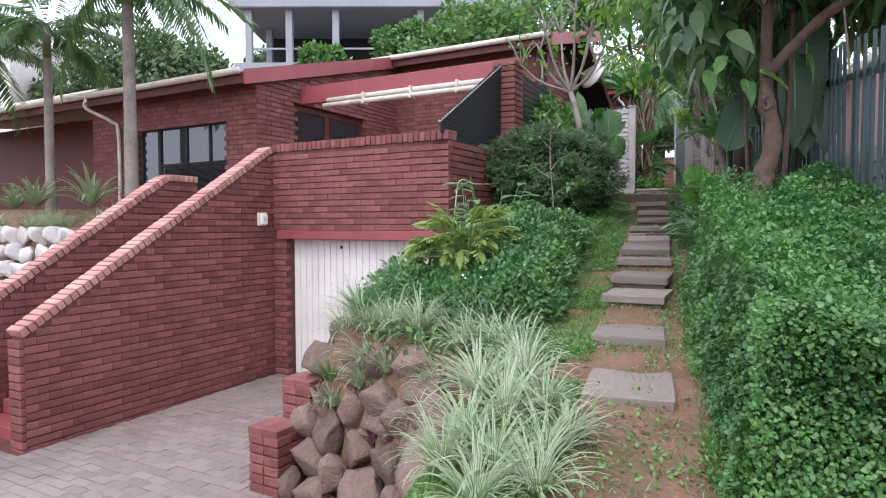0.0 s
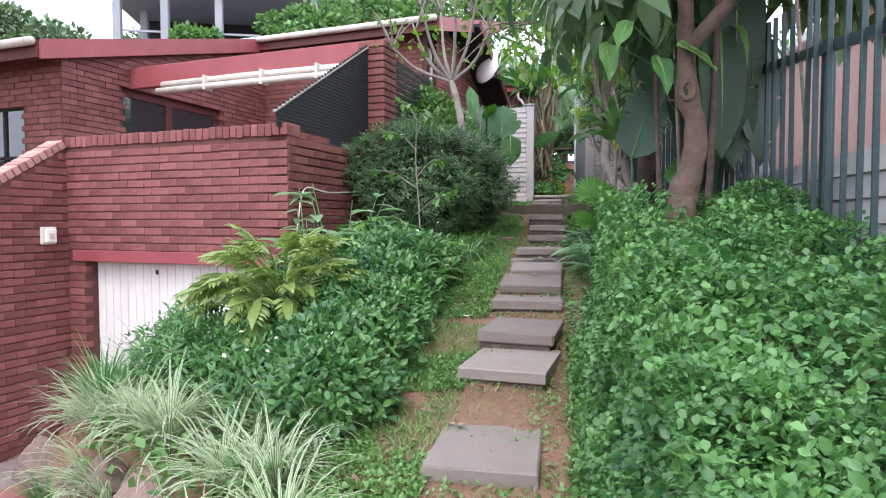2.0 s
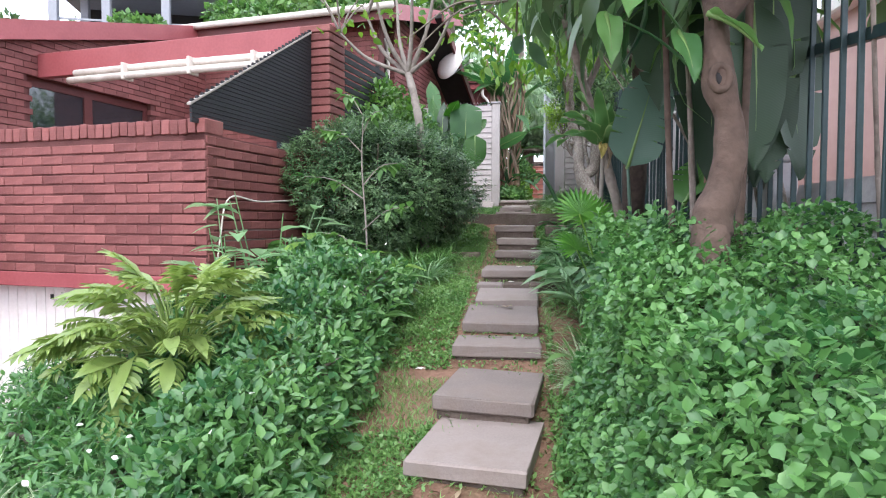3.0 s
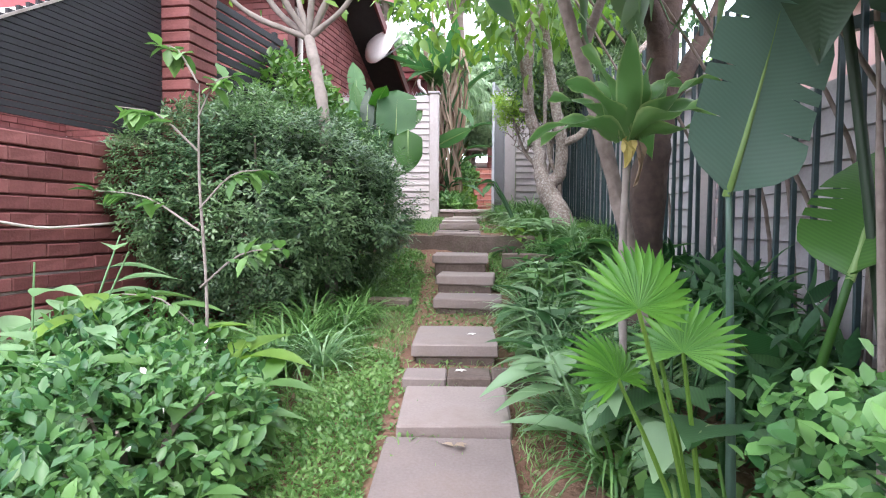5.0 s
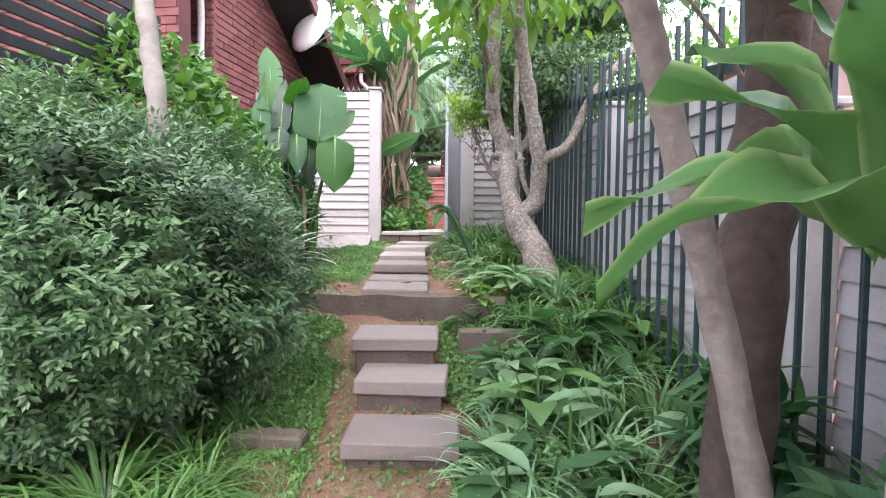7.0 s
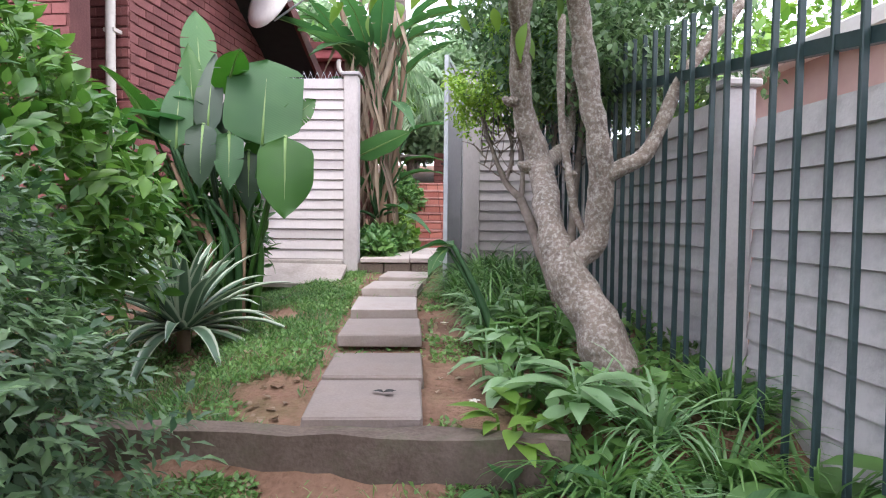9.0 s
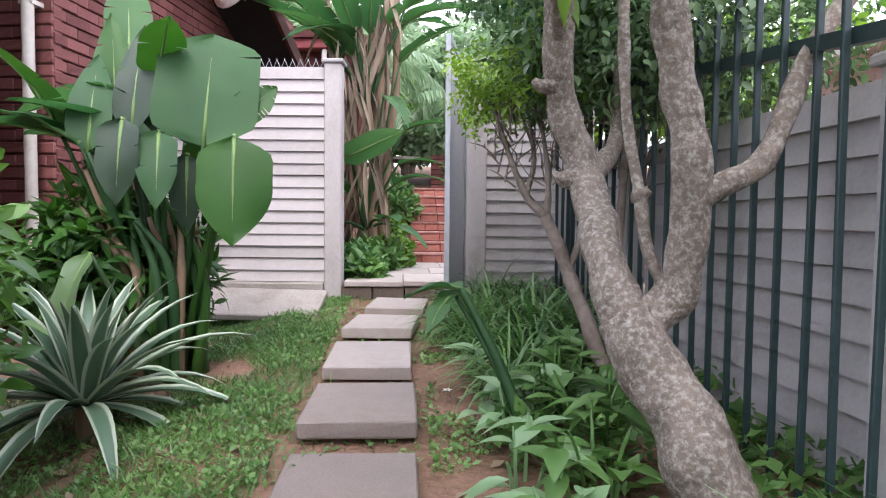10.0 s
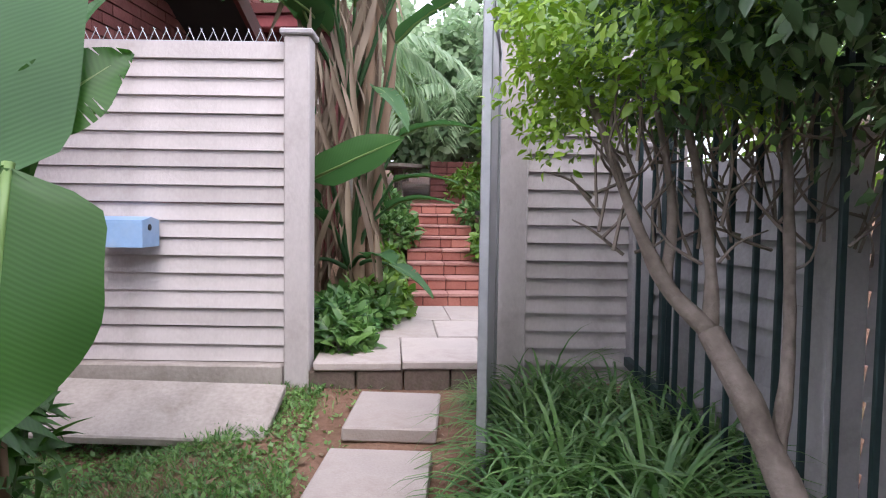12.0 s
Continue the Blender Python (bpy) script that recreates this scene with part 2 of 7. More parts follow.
M_PINK = surface("pink_render", (0.5, 0.32, 0.29), (0.6, 0.4, 0.36), fine=8, coarse=0.6, rough=0.85, bump=0.1)
M_BLUE = surface("pale_blue_enamel", (0.2, 0.34, 0.55), (0.28, 0.43, 0.64), fine=30, coarse=4, rough=0.4, bump=0.05, stain=(0.4, 0.45, 0.5), stain_amount=0.4)
M_STEPB = surface("red_step_brick", (0.22, 0.06, 0.045), (0.42, 0.17, 0.13), fine=50, coarse=4, rough=0.8, bump=0.4, rand="object")
M_LAMP = surface("lamp_glass", (0.75, 0.72, 0.66), (0.9, 0.88, 0.82), fine=20, coarse=3, rough=0.3, bump=0)

F_HEDGE = foliage("hedge_leaf", (0.028, 0.1, 0.03), (0.15, 0.3, 0.09), rough=0.38)
# Blue-grey here is the sky's reflection, painted into the leaf colour.
F_STREL = foliage("sky_tinted_leaf", (0.07, 0.13, 0.095), (0.12, 0.19, 0.14), rough=0.36, vein=0.07)
F_ALOE = foliage("aloe_leaf", (0.13, 0.18, 0.09), (0.27, 0.3, 0.17), rough=0.4)
# Haze and sky glow beyond the gate are mixed into this leaf colour.
F_HAZE = foliage("hazed_far_leaf", (0.15, 0.24, 0.13), (0.36, 0.46, 0.29), glow=0.45)
F_DEEP = foliage("deep_green_leaf", (0.025, 0.09, 0.015), (0.065, 0.17, 0.026), rough=0.5, vein=0.14)
# Yellow-green brightened for the lit side of the gate shrub.
F_LIME = foliage("lit_lime_leaf", (0.1, 0.22, 0.03), (0.34, 0.5, 0.08))
# Leaf green darkened to hold the shade of the canopy above it.
F_SHADY = foliage("shade_tinted_leaf", (0.014, 0.034, 0.016), (0.034, 0.068, 0.031), rough=0.5, glow=0.12, vein=0.1)
# The darkness inside a bush is put into this leaf colour.
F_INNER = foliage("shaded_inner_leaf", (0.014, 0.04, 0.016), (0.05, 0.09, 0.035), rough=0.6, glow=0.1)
F_YELLOW = foliage("withered_yellow_leaf", (0.5, 0.4, 0.1), (0.62, 0.55, 0.25))
F_BUSH = foliage("dark_bush_leaf", (0.02, 0.06, 0.026), (0.17, 0.27, 0.12), rough=0.34)
F_LIGHT = foliage("bright_leaf", (0.06, 0.15, 0.025), (0.2, 0.33, 0.055))
F_FAN = foliage("fan_palm_leaf", (0.05, 0.17, 0.02), (0.14, 0.33, 0.045), rough=0.4)
F_VINE = foliage("vine_leaf", (0.04, 0.12, 0.025), (0.15, 0.28, 0.06), rough=0.36)
F_DRAC = foliage("dracaena_leaf", (0.05, 0.14, 0.045), (0.15, 0.28, 0.09), rough=0.3, stripe=(0.3, 0.4, 0.17), stripe_at=(0.8, 1.05))
F_MID = foliage("mid_leaf", (0.05, 0.13, 0.038), (0.16, 0.29, 0.08))
F_BLUEGREEN = foliage("blue_green_leaf", (0.03, 0.105, 0.038), (0.15, 0.29, 0.085), rough=0.34)
F_BANANA = foliage("banana_leaf", (0.024, 0.085, 0.03), (0.075, 0.175, 0.055), rough=0.6, glow=0.35, vein=0.14)
F_GRASS = foliage("strap_leaf", (0.045, 0.13, 0.036), (0.17, 0.3, 0.09), rough=0.35)
# Light green leaf, paled further to include sky reflected on it.
F_SOFT = foliage("soft_sky_paled_leaf", (0.12, 0.24, 0.11), (0.32, 0.46, 0.25), rough=0.3)
F_PALE = foliage("variegated_strap", (0.1, 0.2, 0.07), (0.24, 0.34, 0.15), stripe=(0.58, 0.6, 0.45), stripe_at=(0.35, 0.75))
F_AGAVE = foliage("agave_leaf", (0.05, 0.1, 0.06), (0.1, 0.17, 0.1), glow=0.05, stripe=(0.4, 0.45, 0.34), stripe_at=(0.6, 0.74))
F_COVER = foliage("ground_cover", (0.07, 0.17, 0.04), (0.22, 0.36, 0.12))
F_FAR = foliage("far_tree_leaf", (0.05, 0.1, 0.04), (0.13, 0.2, 0.085), glow=0.2)
F_PALM = foliage("palm_leaf", (0.04, 0.09, 0.03), (0.12, 0.19, 0.07))
F_FLOWER = foliage("flower", (0.7, 0.5, 0.04), (0.85, 0.68, 0.1))
F_PETAL = foliage("white_petal", (0.75, 0.72, 0.66), (0.9, 0.86, 0.8))
F_DRY = foliage("dry_leaf", (0.14, 0.085, 0.05), (0.36, 0.27, 0.18), glow=0.1)
F_STRAW = foliage("straw_leaf", (0.11, 0.075, 0.05), (0.32, 0.25, 0.18), glow=0.1, rough=0.7)
F_PURPLE = foliage("purple_leaf", (0.07, 0.02, 0.03), (0.16, 0.05, 0.06))
F_FERN = foliage("split_leaf", (0.1, 0.17, 0.035), (0.32, 0.4, 0.13), rough=0.32)


def glass(name):
    m, n, l, bs = shader(name)
    bs.inputs["Base Color"].default_value = (0.02, 0.025, 0.03, 1)
    bs.inputs["Roughness"].default_value = 0.04
    bs.inputs["Specular IOR Level"].default_value = 0.9
    return m


M_GLASS = glass("window_glass")


# ---- builders ----
def thing(name, m, label, category, group="", kind=""):
    ob = new(name)
    ob.matrix_world = m
    ob.empty_display_size = 0.1
    return tagged(ob, label, category, group, kind)


def finish(name, bm, material, smooth_faces=False):
    me = bpy.data.meshes.new(name)
    bm.normal_update()
    bm.to_mesh(me)
    bm.free()
    me.materials.append(material)
    if smooth_faces:
        me.polygons.foreach_set("use_smooth", [True] * len(me.polygons))
    return me


def part(name, bm, material, parent, label="", smooth_faces=False):
    ob = new(name, finish(name, bm, material, smooth_faces))
    ob.parent = parent
    if label:
        ob["label"] = label
    return ob


def solo(name, bm, material, m, label, category, group="", kind="", smooth_faces=False):
    """A thing of one mesh."""
    ob = new(name, finish(name, bm, material, smooth_faces))
    ob.matrix_world = m
    return tagged(ob, label, category, group, kind)


def box(bm, x0, x1, y0, y1, z0, z1, bevel=0.0):
    vs = [bm.verts.new(c) for c in ((x0, y0, z0), (x1, y0, z0), (x1, y1, z0), (x0, y1, z0), (x0, y0, z1), (x1, y0, z1), (x1, y1, z1), (x0, y1, z1))]
    fs = [bm.faces.new([vs[i] for i in f]) for f in ((3, 2, 1, 0), (4, 5, 6, 7), (0, 1, 5, 4), (1, 2, 6, 5), (2, 3, 7, 6), (3, 0, 4, 7))]
    if bevel:
        es = list({e for f in fs for e in f.edges})
        bmesh.ops.bevel(bm, geom=es, offset=bevel, segments=1, affect="EDGES")
    return bm


def boxes(*dims, bevel=0.0):
    bm = bmesh.new()
    for d in dims:
        box(bm, *d, bevel=bevel)
    return bm


def prism(outline, y0, y1):
    """An x-z outline pulled from y0 to y1."""
    bm = bmesh.new()
    f = [bm.verts.new((x, y0, z)) for x, z in outline]
    g = [bm.verts.new((x, y1, z)) for x, z in outline]
    bm.faces.new(f), bm.faces.new(g[::-1])
    k = len(outline)
    for i in range(k):
        bm.faces.new((f[i], g[i], g[(i + 1) % k], f[(i + 1) % k]))
    bmesh.ops.recalc_face_normals(bm, faces=bm.faces)
    return bm


def tube(bm, points, radii, seg=10, lump=0.0, cap=True):
    """A tapered limb along points."""
    pts = [Vector(p) for p in points]
    rings = []
    up = Vector((0.3, 0.9, 0.1))
    for i, p in enumerate(pts):
        d = (pts[min(i + 1, len(pts) - 1)] - pts[max(i - 1, 0)]).normalized()
        u = d.cross(up)
        u = u.normalized() if u.length > 0.05 else d.cross(Vector((1, 0, 0))).normalized()
        w = d.cross(u)
        r = radii[i] if isinstance(radii, (list, tuple)) else radii
        ring = []
        for k in range(seg):
            t = 2 * math.pi * k / seg
            q = u * math.cos(t) + w * math.sin(t)
            rr = r * (1 + lump * noise.noise((p + q * r) * 9.0))
            ring.append(bm.verts.new(p + q * rr))
        rings.append(ring)
    for r0, r1 in zip(rings, rings[1:]):
        for k in range(seg):
            bm.faces.new((r0[k], r0[(k + 1) % seg], r1[(k + 1) % seg], r1[k]))
    if cap:
        bm.faces.new(rings[0][::-1]), bm.faces.new(rings[-1])
    return bm


def curve_points(points, n=12):
    """A smooth line through a few points (Catmull-Rom)."""
    p = [Vector(q) for q in points]
    p = [2 * p[0] - p[1]] + p + [2 * p[-1] - p[-2]]
    out = []
    for i in range(1, len(p) - 2):
        for k in range(n):
            t = k / n
            a, b, c, d = p[i - 1], p[i], p[i + 1], p[i + 2]
            out.append(0.5 * (2 * b + (c - a) * t + (2 * a - 5 * b + 4 * c - d) * t * t + (3 * b - a - 3 * c + d) * t ** 3))
    return out + [p[-2]]


def spread(values, n):
    """Values drawn out to n steps."""
    k = len(values) - 1
    return [values[min(int(i * k / (n - 1)), k - 1)] * (1 - (i * k / (n - 1) - min(int(i * k / (n - 1)), k - 1))) + values[min(int(i * k / (n - 1)), k - 1) + 1] * (i * k / (n - 1) - min(int(i * k / (n - 1)), k - 1)) for i in range(n)]


def limb(bm, points, radii, seg=10, n=8, lump=0.25):
    c = curve_points(points, n)
    return tube(bm, c, spread(radii, len(c)), seg, lump)


def leaf_shape(n=4, width=0.4, fold=0.12, droop=0.25, peak=0.4):
    """A leaf one long: points across it at n stations, folded at the rib, drooping to the tip."""
    vs, fs, ac = [], [], []
    for i in range(n + 1):
        t = i / n
        w = width / 2 * (math.sin(math.pi * t ** (math.log(0.5) / math.log(peak)))) if 0 < i < n else width * 0.02
        z = -droop * t * t
        vs += [(t, -w, z + fold * w * 2), (t, 0, z), (t, w, z + fold * w * 2)]
        ac += [1.0, 0.0, 1.0]
    for i in range(n):
        a = 3 * i
        fs += [(a, a + 3, a + 4, a + 1), (a + 1, a + 4, a + 5, a + 2)]
    return np.array(vs), fs, ac


OVAL = leaf_shape(3, 0.55, 0.18, 0.15, 0.45)
ROUND = leaf_shape(3, 0.8, 0.15, 0.12, 0.5)
LANCE = leaf_shape(4, 0.3, 0.15, 0.35, 0.4)
BIG = leaf_shape(6, 0.45, 0.14, 0.35, 0.42)
QUICK = leaf_shape(2, 0.75, 0.15, 0.1, 0.5)
OVAL2 = leaf_shape(2, 0.5, 0.18, 0.12, 0.45)
BLADE = (np.array([(0, -0.06, 0), (0.5, -0.045, 0.02), (1, 0, -0.15), (0.5, 0.045, 0.02)]), [(0, 1, 2, 3)], [0.0, 1.0, 0.0, 1.0])
DIA = (np.array([(0, 0, 0), (0.45, -0.3, 0.07), (1, 0, -0.04), (0.45, 0.3, 0.07)]), [(0, 1, 2, 3)], [0.0, 1.0, 0.0, 1.0])


def leaves(name, shape, place, ahead, up, size, material):
    """One mesh of many leaves: place, the way each points, its upper side and its length."""
    vs, fs, ac = shape
    place, ahead, up = np.asarray(place, float), np.asarray(ahead, float), np.asarray(up, float)
    size = np.asarray(size, float)
    x = ahead / np.maximum(np.linalg.norm(ahead, axis=1, keepdims=True), 1e-6)
    y = np.cross(up, x)
    ln = np.linalg.norm(y, axis=1, keepdims=True)
    y = np.where(ln > 1e-4, y / np.maximum(ln, 1e-6), np.cross(x, np.array([1.0, 0.01, 0.0])))
    z = np.cross(x, y)
    co = place[:, None] + size[:, None, None] * (vs[None, :, 0:1] * x[:, None] + vs[None, :, 1:2] * y[:, None] + vs[None, :, 2:3] * z[:, None])
    k, nv = len(place), len(vs)
    fa = np.array(fs)
    idx = (fa[None] + (np.arange(k) * nv)[:, None, None]).reshape(-1)
    me = bpy.data.meshes.new(name)
    me.vertices.add(k * nv)
    me.vertices.foreach_set("co", co.reshape(-1))
    nf = len(fs) * k
    me.loops.add(len(idx))
    me.loops.foreach_set("vertex_index", idx.astype(np.int32))
    me.polygons.add(nf)
    me.polygons.foreach_set("loop_start", np.arange(0, nf * 4, 4, dtype=np.int32))
    at = me.attributes.new("across", "FLOAT", "POINT")
    at.data.foreach_set("value", np.tile(np.array(ac, dtype=np.float32), k))
    me.update(calc_edges=True)
    me.polygons.foreach_set("use_smooth", np.ones(nf, dtype=bool))
    me.materials.append(material)
    return me


def leaf_part(name, parent, *args, label=""):
    ob = new(name, leaves(name, *args))
    ob.parent = parent
    if label:
        ob["label"] = label
    return ob


RNG = np.random.default_rng(7)


def unit(n):
    q = RNG.normal(size=(n, 3))
    return q / np.linalg.norm(q, axis=1, keepdims=True)


def lumpy(q, amount, scale, seed=0.0):
    return np.array([1 + amount * noise.noise((a * scale + seed, b * scale, c * scale)) for a, b, c in q])


def shell(n, radii, amount=0.25, scale=2.2, seed=0.0, inner=0.6, low=-0.6):
    """Places and outward directions in the outer part of an uneven rounded mass."""
    q = unit(n)
    q = q[q[:, 2] > low]
    k = lumpy(q, amount, scale, seed) * (inner + (1 - inner) * RNG.random(len(q)) ** 0.5)
    r = np.array(radii)
    return q * r * k[:, None], q / r / np.linalg.norm(q / r, axis=1, keepdims=True)


def shrub(name, m, radii, n, size, material, label, shape=OVAL, seed=0.0, amount=0.25, stems=9, bark=M_BARK, inner=0.6, low=-0.6, category="bush", group=""):
    """A rounded bush: forked stems and many leaves with gaps."""
    root = thing(name, m, label, category, group)
    pl, ou = shell(n, radii, amount, 2.4, seed, inner, low)
    ct = np.array([0, 0, radii[2] * 0.95])
    ah = ou * 0.55 + unit(len(pl)) * 0.6 + np.array([0, 0, 0.1])
    up = ou * 0.8 + np.array([0, 0, 0.8]) + unit(len(pl)) * 0.35
    leaf_part("crown", root, shape, pl + ct, ah, up, size * (0.6 + 0.8 * RNG.random(len(pl))), material)
    for i in range(stems):
        bm = bmesh.new()
        t = 2 * math.pi * i / stems + RNG.random()
        e = Vector((math.cos(t) * radii[0] * 0.7, math.sin(t) * radii[1] * 0.7, radii[2] * (0.7 + 0.9 * RNG.random())))
        limb(bm, [(0.06 * math.cos(t), 0.06 * math.sin(t), -0.1), e * 0.45 + Vector((0, 0, 0.1)), e], [0.02, 0.014, 0.006], 5, 4)
        part("stem", bm, bark, root)
    return root


def blades(n, length, width, rise=(50, 85), bend=(70, 140), nseg=6, spread_r=0.06):
    """Strap leaves out of one tuft: each starts steeply and bends over."""
    vs, fs, ac = [], [], []
    for i in range(n):
        t = 2 * math.pi * RNG.random()
        d = Vector((math.cos(t), math.sin(t), 0))
        sd = Vector((-d.y, d.x, 0))
        ln = length * (0.55 + 0.6 * RNG.random())
        e0, be = radians(RNG.uniform(*rise)), radians(RNG.uniform(*bend))
        p = d * spread_r * RNG.random()
        o = len(vs)
        for j in range(nseg + 1):
            u = j / nseg
            w = width * (1 - u ** 2.5) * (0.6 + 0.4 * min(1, u * 4)) * 0.5
            vs += [tuple(p - sd * w + Vector((0, 0, w * 0.3))), tuple(p), tuple(p + sd * w + Vector((0, 0, w * 0.3)))]
            ac += [1.0, 0.0, 1.0]
            e = e0 - be * ((j + 0.5) / nseg) ** 1.3
            p = p + (d * math.cos(e) + Vector((0, 0, math.sin(e)))) * (ln / nseg)
        for j in range(nseg):
            a = o + 3 * j
            fs += [(a, a + 3, a + 4, a + 1), (a + 1, a + 4, a + 5, a + 2)]
    return vs, fs, ac


def blade_mesh(name, material, *args, **kw):
    vs, fs, ac = blades(*args, **kw)
    me = bpy.data.meshes.new(name)
    me.from_pydata(vs, [], fs)
    me.attributes.new("across", "FLOAT", "POINT").data.foreach_set("value", np.array(ac, dtype=np.float32))
    me.polygons.foreach_set("use_smooth", [True] * len(fs))
    me.materials.append(material)
    return me


def tuft(name, me, x, y, label, category, group, scale=1.0, dz=0.0):
    ob = new(name, me)
    ob.matrix_world = Matrix.Translation((x, y, ground_z(x, y) + dz - 0.02)) @ pose(0, 0, 0, RNG.uniform(-6, 6), RNG.uniform(-6, 6), RNG.uniform(0, 360)) @ Matrix.Scale(scale, 4)
    return tagged(ob, label, category, group)


def wide_leaf(length, width, droop=0.4, torn=0, fold=0.1, nseg=14, curl=0.0, tip=0.5):
    """A banana or strelitzia blade along +x with a raised rib; some tears at its edge."""
    bm = bmesh.new()
    prev = None
    cuts = set(RNG.choice(np.arange(3, nseg - 1), size=min(torn, nseg - 4), replace=False).tolist()) if torn else set()
    rows = []
    for i in range(nseg + 1):
        t = i / nseg
        w = width / 2 * min(1.0, (t / 0.16) ** 0.6 if t < 0.16 else 1.0) * (1 - max(0, (t - (1 - tip)) / tip) ** 1.7) + 0.002
        x, z = length * t, -droop * length * t * t
        row = []
        for k in (-1, -0.5, 0, 0.5, 1):
            wav = 0.012 * math.sin(9 * t + 5 * k)
            row.append((x, w * k, z + abs(k) * fold * w * 2 - curl * (k * k) * w + wav * abs(k)))
        rows.append(row)
    for i in range(nseg):
        for k in range(4):
            a, b, c, d = rows[i][k], rows[i + 1][k], rows[i + 1][k + 1], rows[i][k + 1]
            if i in cuts and k in (0, 3):
                s = 0.7
                if k == 0:
                    b = tuple(b[j] * s + a[j] * (1 - s) for j in range(3))
                else:
                    c = tuple(c[j] * s + d[j] * (1 - s) for j in range(3))
            bm.faces.new([bm.verts.new(q) for q in (a, b, c, d)])
    bmesh.ops.remove_doubles(bm, verts=bm.verts, dist=0.0008)
    return bm


def rib(length, droop, r0=0.012):
    bm = bmesh.new()
    tube(bm, [(length * t, 0, -droop * length * t * t - 0.004) for t in (-0.02, 0.25, 0.5, 0.75, 0.97)], [r0, r0 * 0.8, r0 * 0.6, r0 * 0.4, 0.002], 6, 0)
    return bm


def big_leaf(parent, base, stem_top, yaw, pitch, length, width, droop=0.35, torn=3, roll=0.0, curl=0.0, material=F_BANANA, stem_r=0.016, tip=0.5, fold=0.1):
    """Stalk from base to stem_top and a blade from there."""
    bm = bmesh.new()
    b, t = Vector(base), Vector(stem_top)
    limb(bm, [b, (b + t) / 2 + Vector((0, 0, 0.05)), t], [stem_r * 1.5, stem_r, stem_r * 0.7], 6, 4, 0)
    st = part("leaf_stalk", bm, material, parent, smooth_faces=True)
    lf = part("leaf", wide_leaf(length, width, droop, torn, curl=curl, tip=tip, fold=fold), material, parent, smooth_faces=True)
    lf.matrix_local = Matrix.Translation(t) @ pose(0, 0, 0, 0, 0, yaw) @ pose(0, 0, 0, 0, -pitch, 0) @ pose(0, 0, 0, roll, 0, 0)
    rb = part("midrib", rib(length, droop), M_RIB, lf, smooth_faces=True)
    return lf


M_RIB = surface("pale_rib", (0.1, 0.19, 0.05), (0.18, 0.27, 0.09), fine=20, coarse=3, rough=0.5, bump=0)


# ---- ground ----
def build_ground():
    xs = np.concatenate([np.linspace(-400, -18, 10), np.arange(-16, 14, 0.16), np.linspace(16, 400, 10)])
    ys = np.concatenate([np.linspace(-400, -9, 8), np.arange(-8, 24, 0.16), np.linspace(26, 500, 12)])
    vs = []
    for y in ys:
        for x in xs:
            far = smooth(20, 60, max(abs(x), abs(y - 8)))
            z = ground_z(x, y)
            vs.append((x, y, z * (1 - far) + far * (0.0 if y < 20 else 9.0)))
    k = len(xs)
    fs = [(j * k + i, j * k + i + 1, (j + 1) * k + i + 1, (j + 1) * k + i) for j in range(len(ys) - 1) for i in range(k - 1)]
    me = bpy.data.meshes.new("ground")
    me.from_pydata(vs, [], fs)
    me.polygons.foreach_set("use_smooth", [True] * len(fs))
    me.materials.append(M_SOIL)
    return tagged(new("ground", me), "red-brown garden soil rising in a slope beside the path", "ground", kind="structure")


build_ground()

bm = bmesh.new()
box(bm, -6.0, 1.2, -6.2, 0.5, -0.14, 0.05)
for v in bm.verts:
    if v.co.z > 0 and v.co.y > 0:
        v.co.z = 0.13
driveway = tagged(part("driveway", bm, M_MORTAR, None), "worn grey-brown paved driveway with stains", "driveway", kind="structure")
driveway.matrix_world = MH(0, 0)


def driveway_pavers():
    paver = finish("paver", boxes((0, 0.235, 0, 0.115, -0.02, 0), bevel=0.004), M_DRIVE)
    todo = []
    y = -6.1
    j = 0
    while y < 0.35:
        x = -5.9 + (0.12 if j % 2 else 0)
        while x < 1.0:
            z = 0.052 + 0.08 * (y + 6.2) / 6.7 + RNG.uniform(-0.002, 0.003)
            if not (x < -3.25 and y > -3.7):
                todo.append((abs(x + 1.2) + abs(y + 2.6), x, y, z + 0.004))
            x += 0.24
        y += 0.12
        j += 1
    todo.sort()
    for _, x, y, z in todo[:300]:
        ob = new("paver", paver)
        ob.parent = driveway
        ob.matrix_local = pose(x, y, z, RNG.uniform(-0.5, 0.5), RNG.uniform(-0.5, 0.5), RNG.uniform(-0.6, 0.6))
    bm = bmesh.new()
    for _, x, y, z in todo[300:]:
        box(bm, x, x + 0.235, y, y + 0.115, z - 0.02, z)
    ob = part("pavers", bm, M_DRIVE, driveway)
    ob["kind"] = "stuff"


# ---- brickwork ----
BL, BH, BD = 0.235, 0.088, 0.1    # brick with joint: length, course, depth


def brick_mesh(name, material, length=BL - 0.005, height=BH - 0.013, depth=BD):
    bm = boxes((0, length, 0, depth, 0, height), bevel=0.006)
    for v in bm.verts:
        v.co += Vector((RNG.uniform(-1, 1), RNG.uniform(-1, 1), RNG.uniform(-1, 1))) * 0.0022
    return finish(name, bm, material)


BRICKS = [brick_mesh("brick", M_BRICK) for _ in range(6)]
COPES = [brick_mesh("coping_brick", M_COPE, 0.076, 0.095, 0.245) for _ in range(4)]
COPEF = [brick_mesh("coping_brick", M_BRICK, 0.08, 0.12, 0.245) for _ in range(4)]


